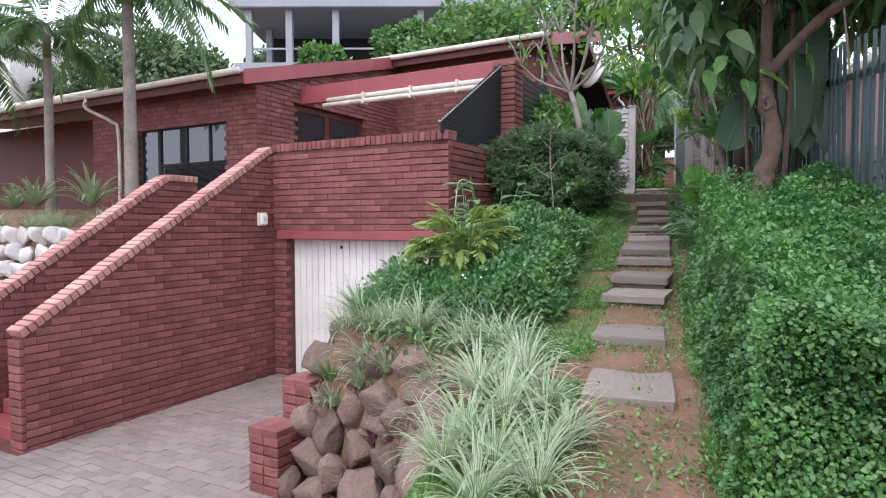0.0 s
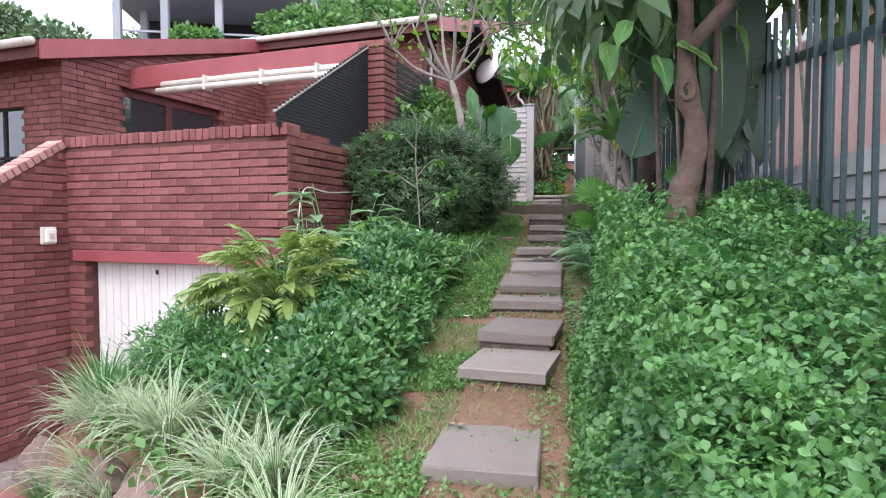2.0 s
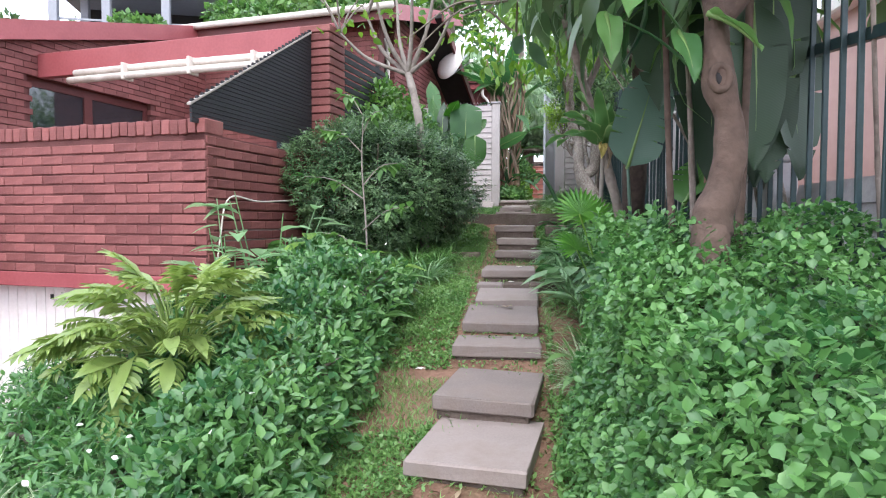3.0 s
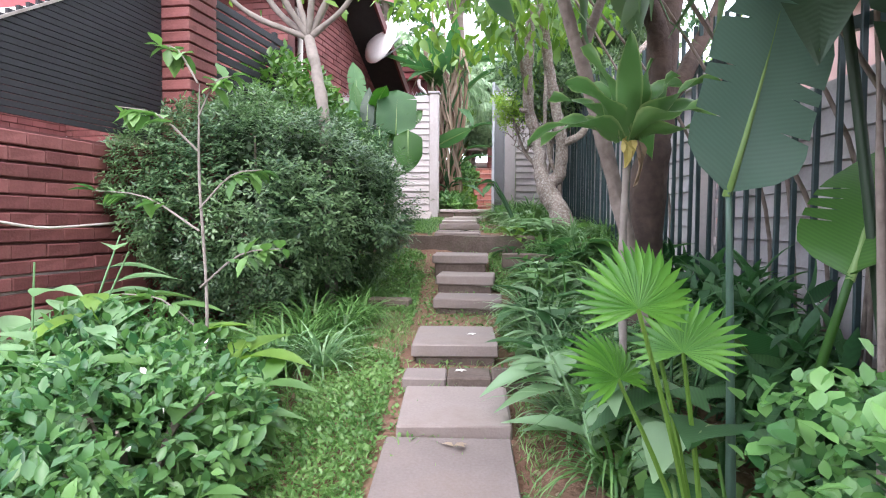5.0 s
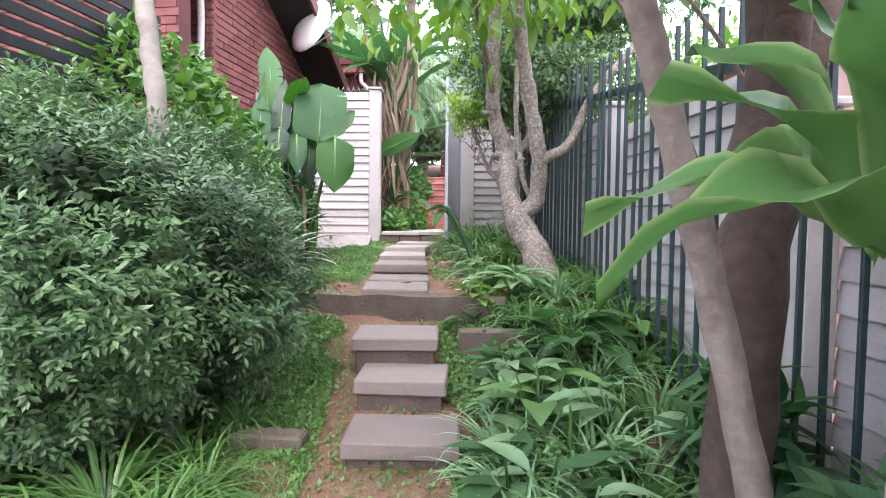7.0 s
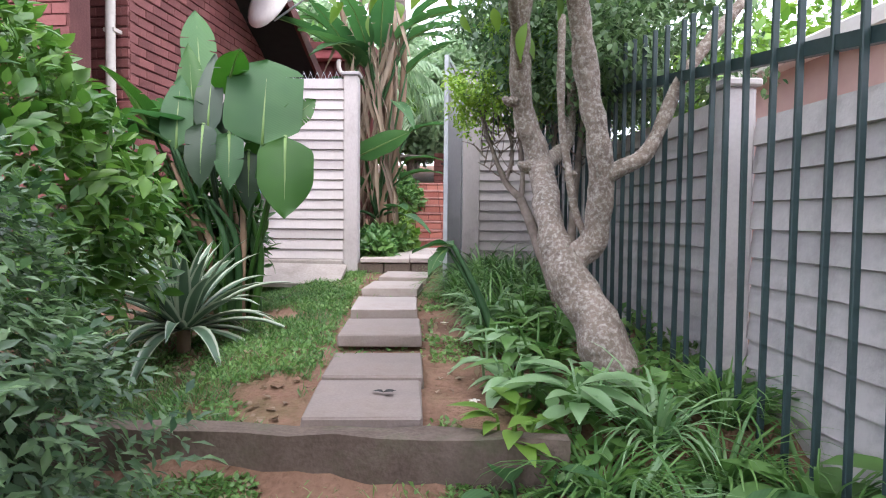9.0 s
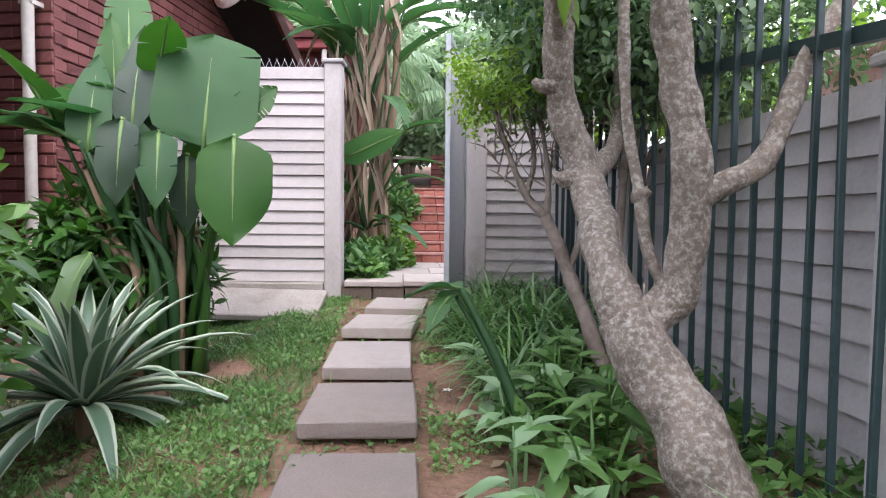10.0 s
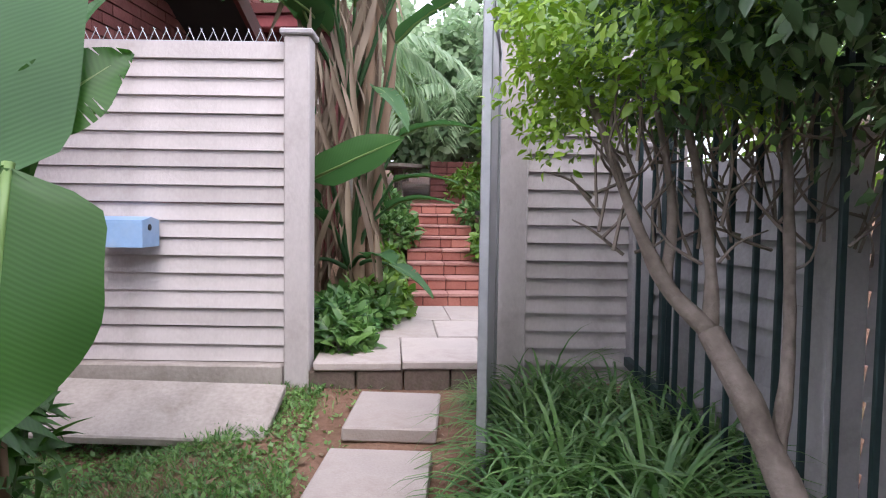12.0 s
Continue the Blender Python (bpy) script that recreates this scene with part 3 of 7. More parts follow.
def lay_bricks(parent, x0, x1, z0, top, y=0.0, holes=(), limit=300, near=lambda x, z: 0.0, mirror=None, bottom=None):
    """Running bond on the face y of a wall in its own frame; top(x): where the wall ends. Past the limit they are joined."""
    todo = []
    j, z = 0, z0
    ztop = max(top(x0), top(x1), top((x0 + x1) / 2))
    while z + BH * 0.6 < ztop:
        x = x0 - (BL / 2 if j % 2 else 0)
        while x < x1 - 0.03:
            a, b = max(x, x0), min(x + BL, x1)
            x += BL
            if b - a < 0.04:
                continue
            # cut to the slope
            steps = [a + (b - a) * k / 6 for k in range(7)]
            ok = [q for q in steps if top(q) > z + BH * 0.8 and (bottom is None or bottom(q) < z + BH * 0.3)]
            if len(ok) < 2:
                continue
            a2, b2 = ok[0], ok[-1]
            if any(h[0] < (a2 + b2) / 2 < h[1] and h[2] < z + BH / 2 < h[3] for h in holes):
                continue
            todo.append((near((a2 + b2) / 2, z), a2, b2, z))
        z += BH
        j += 1
    todo.sort()
    for _, a, b, z in todo[:limit]:
        me = BRICKS[RNG.integers(6)]
        ob = new("brick", me)
        ob.parent = parent
        ob.matrix_local = pose(a + 0.004, y - 0.012 + RNG.uniform(-0.004, 0.004), z + RNG.uniform(-0.002, 0.002), 0, RNG.uniform(-0.4, 0.4), RNG.uniform(-0.4, 0.4)) @ Matrix.Diagonal(((b - a) / (BL - 0.005), 1, 1, 1))
    if todo[limit:]:
        bm = bmesh.new()
        for _, a, b, z in todo[limit:]:
            d = RNG.uniform(-0.004, 0.004)
            box(bm, a + 0.003, b - 0.003, y - 0.012 + d, y + 0.06, z, z + BH - 0.013)
        ob = part("brickwork", bm, M_BRICKI, parent)
        ob["kind"] = "stuff"


def slope_wall(name, a_pos, b0, b1, z_low, z_high, b_flat, label, limit):
    """Brick wall running into the house; its frame has x along the wall, y through it towards the left."""
    # x = b - b0 ; wall face that looks right lies at y = 0
    root = thing(name, MH(a_pos, b0) @ pose(0, 0, 0, 0, 0, 90), label, "wall", kind="structure")
    ln = b1 - b0
    top = lambda x: z_low + (z_high - z_low) * min(1.0, x / (b_flat - b0))
    part("wall_core", prism([(0, -0.1), (ln, -0.1), (ln, top(ln) - 0.1), (b_flat - b0, z_high - 0.1), (0, z_low - 0.1)], 0.0, 0.22), M_MORTAR, root)
    k = math.hypot(b_flat - b0, z_high - z_low)
    tilt = math.degrees(math.atan2(z_high - z_low, b_flat - b0))
    n = int(k / 0.088)
    for i in range(n):
        c = new("coping_brick", COPES[i % 4])
        c.parent = root
        u = i * k / n
        c.matrix_local = pose(0, -0.015, z_low - 0.1, 0, -tilt, 0) @ pose(u, RNG.uniform(-0.004, 0.004), RNG.uniform(-0.003, 0.003), 0, 0, RNG.uniform(-1, 1))
    x = b_flat - b0
    while x < ln - 0.02:
        c = new("coping_brick", COPES[0])
        c.parent = root
        c.matrix_local = pose(x, -0.015, z_high - 0.1)
        x += 0.088
    return root, ln, lambda x: top(x) - 0.1


LAST = []     # brick laying is done at the end of the file

# stair wall nearest the garage, its end face and the wall beyond the stairs
w1, ln1, top1 = slope_wall("wall_stair_1", 3.05, -3.6, 0.02, 1.38, 3.65, 0.0, "sloping red brick stair wall with a stepped brick coping", 300)
LAST.append((w1, 0, ln1, 0.05, top1, 0.0, (), 440, lambda x, z: x))
w2, ln2, top2 = slope_wall("wall_stair_2", 4.28, -4.6, -0.4, 0.74, 3.2, -0.9, "second sloping red brick stair wall beyond the steps", 300)
LAST.append((w2, 0, ln2, 0.05, top2, 0.0, (), 300, lambda x, z: -x))
end1 = thing("wall_stair_end", MH(3.27, -3.6), "brick end of the stair wall", "wall", kind="structure")
part("wall_core", boxes((0.012, 0.21, -0.02, 0.0, 0, 1.25)), M_MORTAR, end1)
for j in range(14):
    c = new("brick", BRICKS[j % 6])
    c.parent = end1
    c.matrix_local = pose(0.0, -0.045, 0.03 + j * BH) @ Matrix.Diagonal((0.215 / 0.223, 0.5, 1, 1))

# garage front and terrace parapet
front = thing("wall_garage_front", MH(3.05, 0), "red painted brick garage front with a soldier coping on its parapet", "wall", kind="structure")
part("wall_core", boxes((0, 3.05, 0, 0.22, 2.35, 3.54), (0, 0.26, 0, 0.22, -0.1, 2.35), (2.85, 3.05, 0, 0.22, -0.1, 2.35)), M_MORTAR, front)
part("lintel", boxes((0.09, 3.07, -0.03, 0.22, 2.22, 2.35), bevel=0.006), M_RED, front, "dark red painted lintel beam")
LAST.append((front, 0, 3.05, 2.355, lambda x: 3.54, 0.0, (), 300, lambda x, z: -z))
LAST.append((front, 0, 0.26, 0.06, lambda x: 2.2, 0.0, (), 60, lambda x, z: 0))
for i in range(35):
    c = new("coping_brick", COPEF[i % 4])
    c.parent = front
    c.matrix_local = pose(0.0 + i * 0.0875, -0.02 + RNG.uniform(-0.005, 0.004), 3.54 + RNG.uniform(-0.006, 0.004), 0, RNG.uniform(-1.5, 1.5), 0)
side = thing("wall_terrace_side", MH(0, 0) @ pose(0, 0, 0, 0, 0, 90), "dark red brick side wall of the terrace", "wall", kind="structure")
part("wall_core", boxes((0.0, 2.2, 0.012, 0.22, -0.1, 3.54)), M_MORTAR, side)
LAST.append((side, 0.0, 2.2, 1.6, lambda x: 3.6, 0.0, (), 250, lambda x, z: -z))

# garage door
door = thing("garage_door", MH(2.79, 0.16, 0.13), "white painted timber garage door of upright boards", "garage door")
for i in range(22):
    part("board", boxes((i * 0.118 + 0.004, i * 0.118 + 0.114, 0, 0.03, 0.01, 2.1), bevel=0.004), M_WHITE, door)
part("door_frame", boxes((-0.03, 2.66, 0.03, 0.07, 0, 2.12)), M_WHITE, door)
part("lock", boxes((0.9, 0.94, -0.012, 0, 1.95, 2.0), bevel=0.004), M_DARK, door, "small dark lock")
# Sheet close behind the door; the unlit garage is its near-black colour.
tagged(part("wall_garage_back", boxes((-3.05, 0.0, 0.3, 0.34, -0.1, 2.6)), M_DARK, None), "dark inside of the garage", "wall", kind="structure").matrix_world = MH(0, 0)

# bulkhead lamp on the stair wall
lamp = thing("wall_lamp", MH(3.05, -0.27, 2.42) @ pose(0, 0, 0, 0, 0, 90), "small square bulkhead lamp with a white glass front", "wall lamp")
part("lamp_body", boxes((-0.09, 0.09, -0.05, -0.005, 0, 0.2), bevel=0.012), M_GUTTER, lamp)
part("lamp_glass", boxes((-0.07, 0.07, -0.085, -0.05, 0.02, 0.18), bevel=0.015), M_LAMP, lamp)
part("bulb", boxes((-0.03, 0.03, -0.09, -0.085, 0.06, 0.13), bevel=0.002), M_GUTTER, lamp)

# stairs between the stair walls
stair = thing("stair", MH(4.28, -3.5), "red painted concrete steps up to the house", "stair", kind="structure")
for i in range(14):
    part("step", boxes((0.0, 1.01, i * 0.27, 4.3, 0.05 + i * 0.17, 0.22 + i * 0.17), bevel=0.008), M_RED if i % 1 == 0 else M_RED, stair)

# ---- the house ----
# front wing with the window
wing_front = thing("wall_wing_front", MH(9.2, 1.0), "red brick house front with a wide window", "wall", kind="structure")
part("wall_core", boxes((0, 4.8, 0, 0.22, 2.0, 3.0), (0, 1.5, 0, 0.22, 3.0, 5.1), (4.04, 4.8, 0, 0.22, 3.0, 5.1), (1.5, 4.04, 0, 0.22, 4.37, 5.1)), M_MORTAR, wing_front)
LAST.append((wing_front, 0, 4.8, 2.4, lambda x: 5.1, 0.0, ((1.5, 4.04, 3.0, 4.37),), 0, lambda x, z: -x))
wing_side = thing("wall_wing_side", MH(4.4, 1.0) @ pose(0, 0, 0, 0, 0, 90), "red brick side of the house wing with a glazed opening", "wall", kind="structure")
part("wall_core", prism([(0.0, 2.4), (1.0, 2.4), (1.0, 5.35), (0.0, 5.05)], 0.01, 0.22), M_MORTAR, wing_side)
part("wall_core", prism([(1.0, 4.78), (3.2, 4.78), (3.2, 5.95), (1.0, 5.35)], 0.01, 0.22), M_MORTAR, wing_side)
part("wall_core", boxes((3.2, 4.6, 0.01, 0.22, 2.4, 5.95)), M_MORTAR, wing_side)
LAST.append((wing_side, 0, 4.6, 2.4, lambda x: 5.05 + 0.285 * x, 0.0, ((1.0, 3.2, 2.3, 4.78),), 0, lambda x, z: x))
slider = thing("door_1", MH(4.4, 2.0, 2.75) @ pose(0, 0, 0, 0, 0, 90), "dark red framed glass sliding door", "door", kind="structure")
part("door_frame", boxes((0, 2.2, 0.08, 0.14, 1.9, 2.03), (0, 0.09, 0.08, 0.14, 0, 1.9), (0.95, 1.09, 0.07, 0.13, 0, 1.9), (2.11, 2.2, 0.08, 0.14, 0, 1.9)), M_REDDARK, slider)
part("pane", boxes((0.09, 0.95, 0.1, 0.11, 0, 1.9)), M_GLASS, slider)
part("pane", boxes((1.09, 2.11, 0.1, 0.11, 0, 1.9)), M_GLASS, slider)
win = thing("window_1", MH(9.2, 1.0), "wide dark framed window with blinds behind the glass", "window", kind="structure")
part("window_frame", boxes((1.5, 4.04, 0.06, 0.12, 4.31, 4.37), (1.5, 4.04, 0.06, 0.12, 3.0, 3.05), (1.5, 1.56, 0.06, 0.12, 3.05, 4.31), (2.05, 2.12, 0.05, 0.12, 3.05, 4.31), (2.85, 2.9, 0.06, 0.12, 3.05, 4.31), (3.5, 3.55, 0.06, 0.12, 3.05, 4.31), (3.98, 4.04, 0.06, 0.12, 3.05, 4.31), (2.12, 3.98, 0.06, 0.12, 3.6, 3.64)), M_DARK, win)
for x0, x1 in ((1.56, 2.05), (2.12, 2.85), (2.9, 3.5), (3.55, 3.98)):
    part("pane", boxes((x0, x1, 0.085, 0.095, 3.05, 4.31)), M_GLASS, win)
for k in range(26):
    part("blind_slat", boxes((2.14, 3.96, 0.025, 0.045, 3.06 + k * 0.022, 3.07 + k * 0.022)), M_DARK, win)
# veranda back wall and floor
back = thing("wall_veranda_back", MH(4.4, 5.6), "red brick wall at the back of the veranda", "wall", kind="structure")
part("wall_core", boxes((0, 3.55, 0, 0.22, 2.4, 6.3)), M_MORTAR, back)
LAST.append((back, 0, 3.55, 2.6, lambda x: 6.3, 0.0, (), 0, lambda x, z: 0))
bw = thing("window_2", MH(2.9, 5.56, 3.75), "small dark window under the veranda roof", "window", kind="structure")
part("window_frame", boxes((0, 0.9, -0.04, 0.03, 0.9, 0.96), (0, 0.9, -0.04, 0.03, 0, 0.06), (0, 0.06, -0.04, 0.03, 0.06, 0.9), (0.84, 0.9, -0.04, 0.03, 0.06, 0.9)), M_REDDARK, bw)
part("pane", boxes((0.06, 0.84, -0.03, -0.02, 0.06, 0.9)), M_GLASS, bw)
tagged(part("terrace_floor", boxes((-4.4, 0, 0.22, 5.6, 2.6, 2.75)), M_SLAB, None), "tiled terrace floor behind the parapet", "floor", kind="structure").matrix_world = MH(0, 0)
# brick pillar and shade panel
pil = thing("wall_pillar", MH(0.2, 1.85), "square red brick pillar at the end of the terrace", "pillar", kind="structure")
part("wall_core", boxes((0.01, 0.35, 0.01, 0.34, 1.8, 4.98)), M_MORTAR, pil)
for j in range(int(3.1 / BH)):
    for side_i in range(2):
        c = new("brick", BRICKS[(j + side_i) % 6])
        c.parent = pil
        z = 1.9 + j * BH
        if side_i == 0:
            c.matrix_local = pose(0.0 if j % 2 else 0.0, -0.01, z) @ Matrix.Diagonal((0.36 / 0.223, 1, 1, 1))
        else:
            c.matrix_local = pose(0.37, 0.0, z, 0, 0, 90) @ Matrix.Diagonal((0.35 / 0.223, 1, 1, 1))
shade = thing("slatted_screen", MH(0.02, 0) @ pose(0, 0, 0, 0, 0, 90), "black slatted screen with a sloping top edge on the parapet", "screen")
sl = 0.585
for k in range(34):
    z = 3.62 + k * 0.038
    x0 = max(-0.1, (z - 3.77) / sl - 0.1)
    if x0 < 1.82:
        part("slat", boxes((x0, 1.83, 0.03, 0.05, z, z + 0.0325)), M_SHADE, shade)
part("top_rail", prism([(-0.12, 3.75), (-0.12, 3.768), (1.83, 4.898), (1.83, 4.88)], 0.02, 0.06), M_CONCOLD, shade, "pale weathered top rail")
# further slatted screens behind the pillar
shade2 = thing("slatted_screen", MH(-0.12, 2.25) @ pose(0, 0, 0, 0, 0, 90), "dark slatted screen between brick pillars", "screen")
for k in range(22):
    part("slat", boxes((0, 1.5, 0.03, 0.05, 3.0 + k * 0.085, 3.06 + k * 0.085)), M_SHADE, shade2)
part("post", boxes((1.15, 1.2, 0.05, 0.09, 2.6, 4.9)), M_SHADE, shade2)
# red beam and awning roll
beam = thing("beam", MH(4.4, 2.15), "broad dark red painted veranda beam", "beam", kind="structure")
part("beam_board", boxes((0, 4.55, 0, 0.1, 4.76, 5.08), bevel=0.006), M_RED, beam)
awn = thing("awning", MH(3.75, 2.06, 4.66), "rolled cream awning on two long poles", "awning")
part("pole", tube(bmesh.new(), [(0, 0, 0), (1.6, 0, 0.005), (3.35, 0, 0)], 0.045, 10), M_GUTTER, awn, smooth_faces=True)
part("roll", tube(bmesh.new(), [(0.05, 0.06, 0.1), (1.6, 0.06, 0.11), (3.3, 0.06, 0.1)], 0.05, 10), M_GUTTER, awn, smooth_faces=True)
for x in (0.9, 1.9, 2.8):
    part("bracket", boxes((x, x + 0.04, -0.05, 0.12, -0.05, 0.16), bevel=0.004), M_GUTTER, awn)


def gutter(parent, x0, x1, y, z):
    bm = bmesh.new()
    tube(bm, [(x0, y, z), ((x0 + x1) / 2, y, z - 0.004), (x1, y, z)], 0.06, 10)
    return part("gutter", bm, M_GUTTER, parent, "cream painted rain gutter", smooth_faces=True)


def pitched(name, m, width, depth, z0, rise, label):
    """Mono-pitch roof: eave along x at y = 0, rising to the back."""
    root = thing(name, m, label, "roof", kind="structure")
    part("roof_sheet", prism([(0, 0), (depth, rise), (depth, rise + 0.06), (0, 0.06)], 0, width), M_REDDARK, root).matrix_local = Matrix(((0, 1, 0, 0), (1, 0, 0, 0), (0, 0, 1, z0), (0, 0, 0, 1)))
    part("eave_board", boxes((0, width, -0.03, 0.0, z0 - 0.14, z0 + 0.05)), M_REDDARK, root)
    part("verge_board", prism([(0, -0.16), (depth, rise - 0.16), (depth, rise + 0.1), (0, 0.1)], -0.03, 0.0), M_RED, root, "oxblood verge board").matrix_local = Matrix(((0, -1, 0, width), (1, 0, 0, 0), (0, 0, 1, z0), (0, 0, 0, 1)))
    gutter(root, -0.05, width - 0.02, -0.09, z0 + 0.06)
    return root


pitched("roof_wing", MH(12.4, 0.62), 8.1, 4.7, 5.0, 1.3, "low-pitched red roof with a cream gutter")
pitched("roof_main", MH(5.0, 5.25), 4.6, 4.0, 6.28, 1.1, "upper red roof with a cream gutter")
pitched("roof_back", MH(12.0, 5.8), 7.4, 4.0, 6.1, 1.0, "upper red roof beside the wing")
# downpipe on the wing
dp = thing("downpipe", MH(8.6, 0.5), "cream downpipe under the gutter", "downpipe")
part("pipe", limb(bmesh.new(), [(0, 0, 5.0), (0, 0, 4.8), (0.35, 0.3, 4.55), (0.42, 0.4, 4.3), (0.42, 0.4, 2.6)], [0.035] * 5, 8, 5, 0), M_GUTTER, dp, smooth_faces=True)
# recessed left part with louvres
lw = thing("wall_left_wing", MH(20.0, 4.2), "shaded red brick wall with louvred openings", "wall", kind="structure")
# Flat oxblood instead of brick red: porch shade is put into the colour.
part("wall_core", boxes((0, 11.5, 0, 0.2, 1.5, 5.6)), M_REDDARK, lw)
for k in range(16):
    part("louvre", boxes((6.5, 10.2, -0.05, 0.0, 3.55 + k * 0.06, 3.585 + k * 0.06)), M_GALV if k % 2 else M_SHADE, lw)
pitched("roof_left", MH(22.0, 2.0), 12.0, 4.0, 5.55, 0.6, "red roof over the recessed part of the house")

# rear wing of the house beyond the bush: brick walls, eave, downpipe
rear = thing("wall_rear_side", MH(0.85, 6.3) @ pose(0, 0, 0, 0, 0, 90), "red brick side wall of the rear wing", "wall", kind="structure")
part("wall_core", boxes((0.0, 5.0, 0.01, 0.25, 2.6, 6.6)), M_MORTAR, rear)
LAST.append((rear, 0, 5.0, 4.0, lambda x: 6.6, 0.0, (), 150, lambda x, z: x))
rearf = thing("wall_rear_front", MH(4.2, 6.3), "red brick front of the rear wing with terracotta air bricks", "wall", kind="structure")
part("wall_core", boxes((0, 3.34, 0.01, 0.25, 2.6, 6.6)), M_MORTAR, rearf)
LAST.append((rearf, 0, 3.35, 3.6, lambda x: 6.6, 0.0, (), 250, lambda x, z: -x))
for x, z in ((2.55, 5.45), (0.9, 5.45)):
    ab = part("air_brick", boxes((x, x + 0.23, -0.03, 0.0, z, z + 0.17), bevel=0.004), M_STEPB, rearf, "terracotta air brick with small holes")
    for i in range(5):
        for j in range(4):
            # Near-black boxes on the face paint the shade within the vents.
            part("vent_hole", boxes((x + 0.02 + i * 0.042, x + 0.045 + i * 0.042, -0.033, -0.028, z + 0.02 + j * 0.037, z + 0.042 + j * 0.037)), M_DARK, ab)
dp2 = thing("downpipe", MH(0.95, 6.2), "cream downpipe at the corner of the rear wing", "downpipe")
part("pipe", limb(bmesh.new(), [(-0.3, -0.1, 6.25), (-0.12, -0.06, 6.15), (0, 0, 5.95), (0, 0, 5.0), (0, 0, 3.2)], [0.04] * 5, 8, 5, 0), M_GUTTER, dp2, smooth_faces=True)
part("bracket", boxes((-0.05, 0.05, -0.02, 0.1, 5.2, 5.23)), M_GUTTER, dp2)
eave = thing("roof_rear_eave", MH(0.85, 7.2) @ pose(0, 0, 0, 0, 0, 90), "dark timber eave with oxblood barge board over the rear wall", "roof", kind="structure")
part("soffit", prism([(0, 6.75), (2.6, 5.45), (2.6, 5.52), (0, 6.82)], -0.62, 0.1), M_DARK, eave)
part("barge_board", prism([(0, 6.68), (2.6, 5.38), (2.6, 5.56), (0, 6.86)], -0.66, -0.62), M_REDDARK, eave)
far_wing = thing("wall_far_wing", MH(1.2, 10.6), "dark oxblood boarded gable of the rear wing", "wall", kind="structure")
for i in range(10):
    part("board", boxes((i * 0.15, i * 0.15 + 0.145, 0, 0.05, 3.0, 6.1), bevel=0.004), M_REDDARK, far_wing)
part("gutter", boxes((0.3, 1.5, -0.16, 0.0, 6.05, 6.2), bevel=0.02), M_RED, far_wing, "dark red box gutter")
part("downpipe", limb(bmesh.new(), [(1.0, -0.1, 6.1), (1.0, -0.1, 5.9), (1.15, -0.06, 5.6), (1.18, -0.05, 4.2)], [0.035] * 4, 8, 5, 0), M_WHITE, far_wing, smooth_faces=True)
bmr = boxes((-1.5, 1.5, -0.2, 3.0, 6.2, 6.3))
part("roof_sheet", bmr, M_REDDARK, far_wing)

# satellite dish on an arm
dish = thing("satellite_dish", Matrix.Translation((3.62, 15.19, 6.2)), "white oval satellite dish on a bent arm under the eave", "satellite dish")
bm = bmesh.new()
rings = []
for i in range(5):
    r = 0.42 * i / 4
    if i == 0:
        rings.append([])
        hub = bm.verts.new((0, 0, 0))
        continue
    rings.append([bm.verts.new((r * math.cos(t * math.pi / 12) * 0.85, 0.5 * r * r, r * math.sin(t * math.pi / 12))) for t in range(24)])
for q0, q1 in zip(rings[1:], rings[2:]):
    for k in range(24):
        bm.faces.new((q0[k], q0[(k + 1) % 24], q1[(k + 1) % 24], q1[k]))
for k in range(24):
    bm.faces.new((hub, rings[1][(k + 1) % 24], rings[1][k]))
bmesh.ops.recalc_face_normals(bm, faces=bm.faces)
d = part("reflector", bm, M_WHITE, dish, smooth_faces=True)
d.modifiers.new("thick", "SOLIDIFY").thickness = 0.012
d.matrix_local = pose(0, 0, 0, -20, 14, -62)
part("arm", limb(bmesh.new(), [(0.0, 0.05, 0.0), (0.25, 0.1, -0.05), (0.45, 0.25, 0.15), (0.5, 0.5, 0.2)], [0.02] * 4, 8, 5, 0), M_GALV, dish, smooth_faces=True)
part("feed_arm", tube(bmesh.new(), [(0.1, 0.02, -0.32), (0.42, -0.22, -0.1)], 0.012, 8), M_GALV, dish)
part("receiver", boxes((0.4, 0.48, -0.26, -0.18, -0.13, -0.05), bevel=0.01), M_WHITE, dish)
# loose cable on the terrace wall
cab = thing("cable", Matrix.Identity(4), "loose cream cable hanging on the brick wall", "cable")
part("wire", limb(bmesh.new(), [H(-0.03, 0.05, 2.2), H(-0.04, 0.12, 2.7), H(-0.04, 0.25, 3.02), H(-0.05, 0.7, 3.0), H(-0.04, 1.6, 3.05)], [0.008] * 5, 6, 6, 0), M_GUTTER, cab, smooth_faces=True)


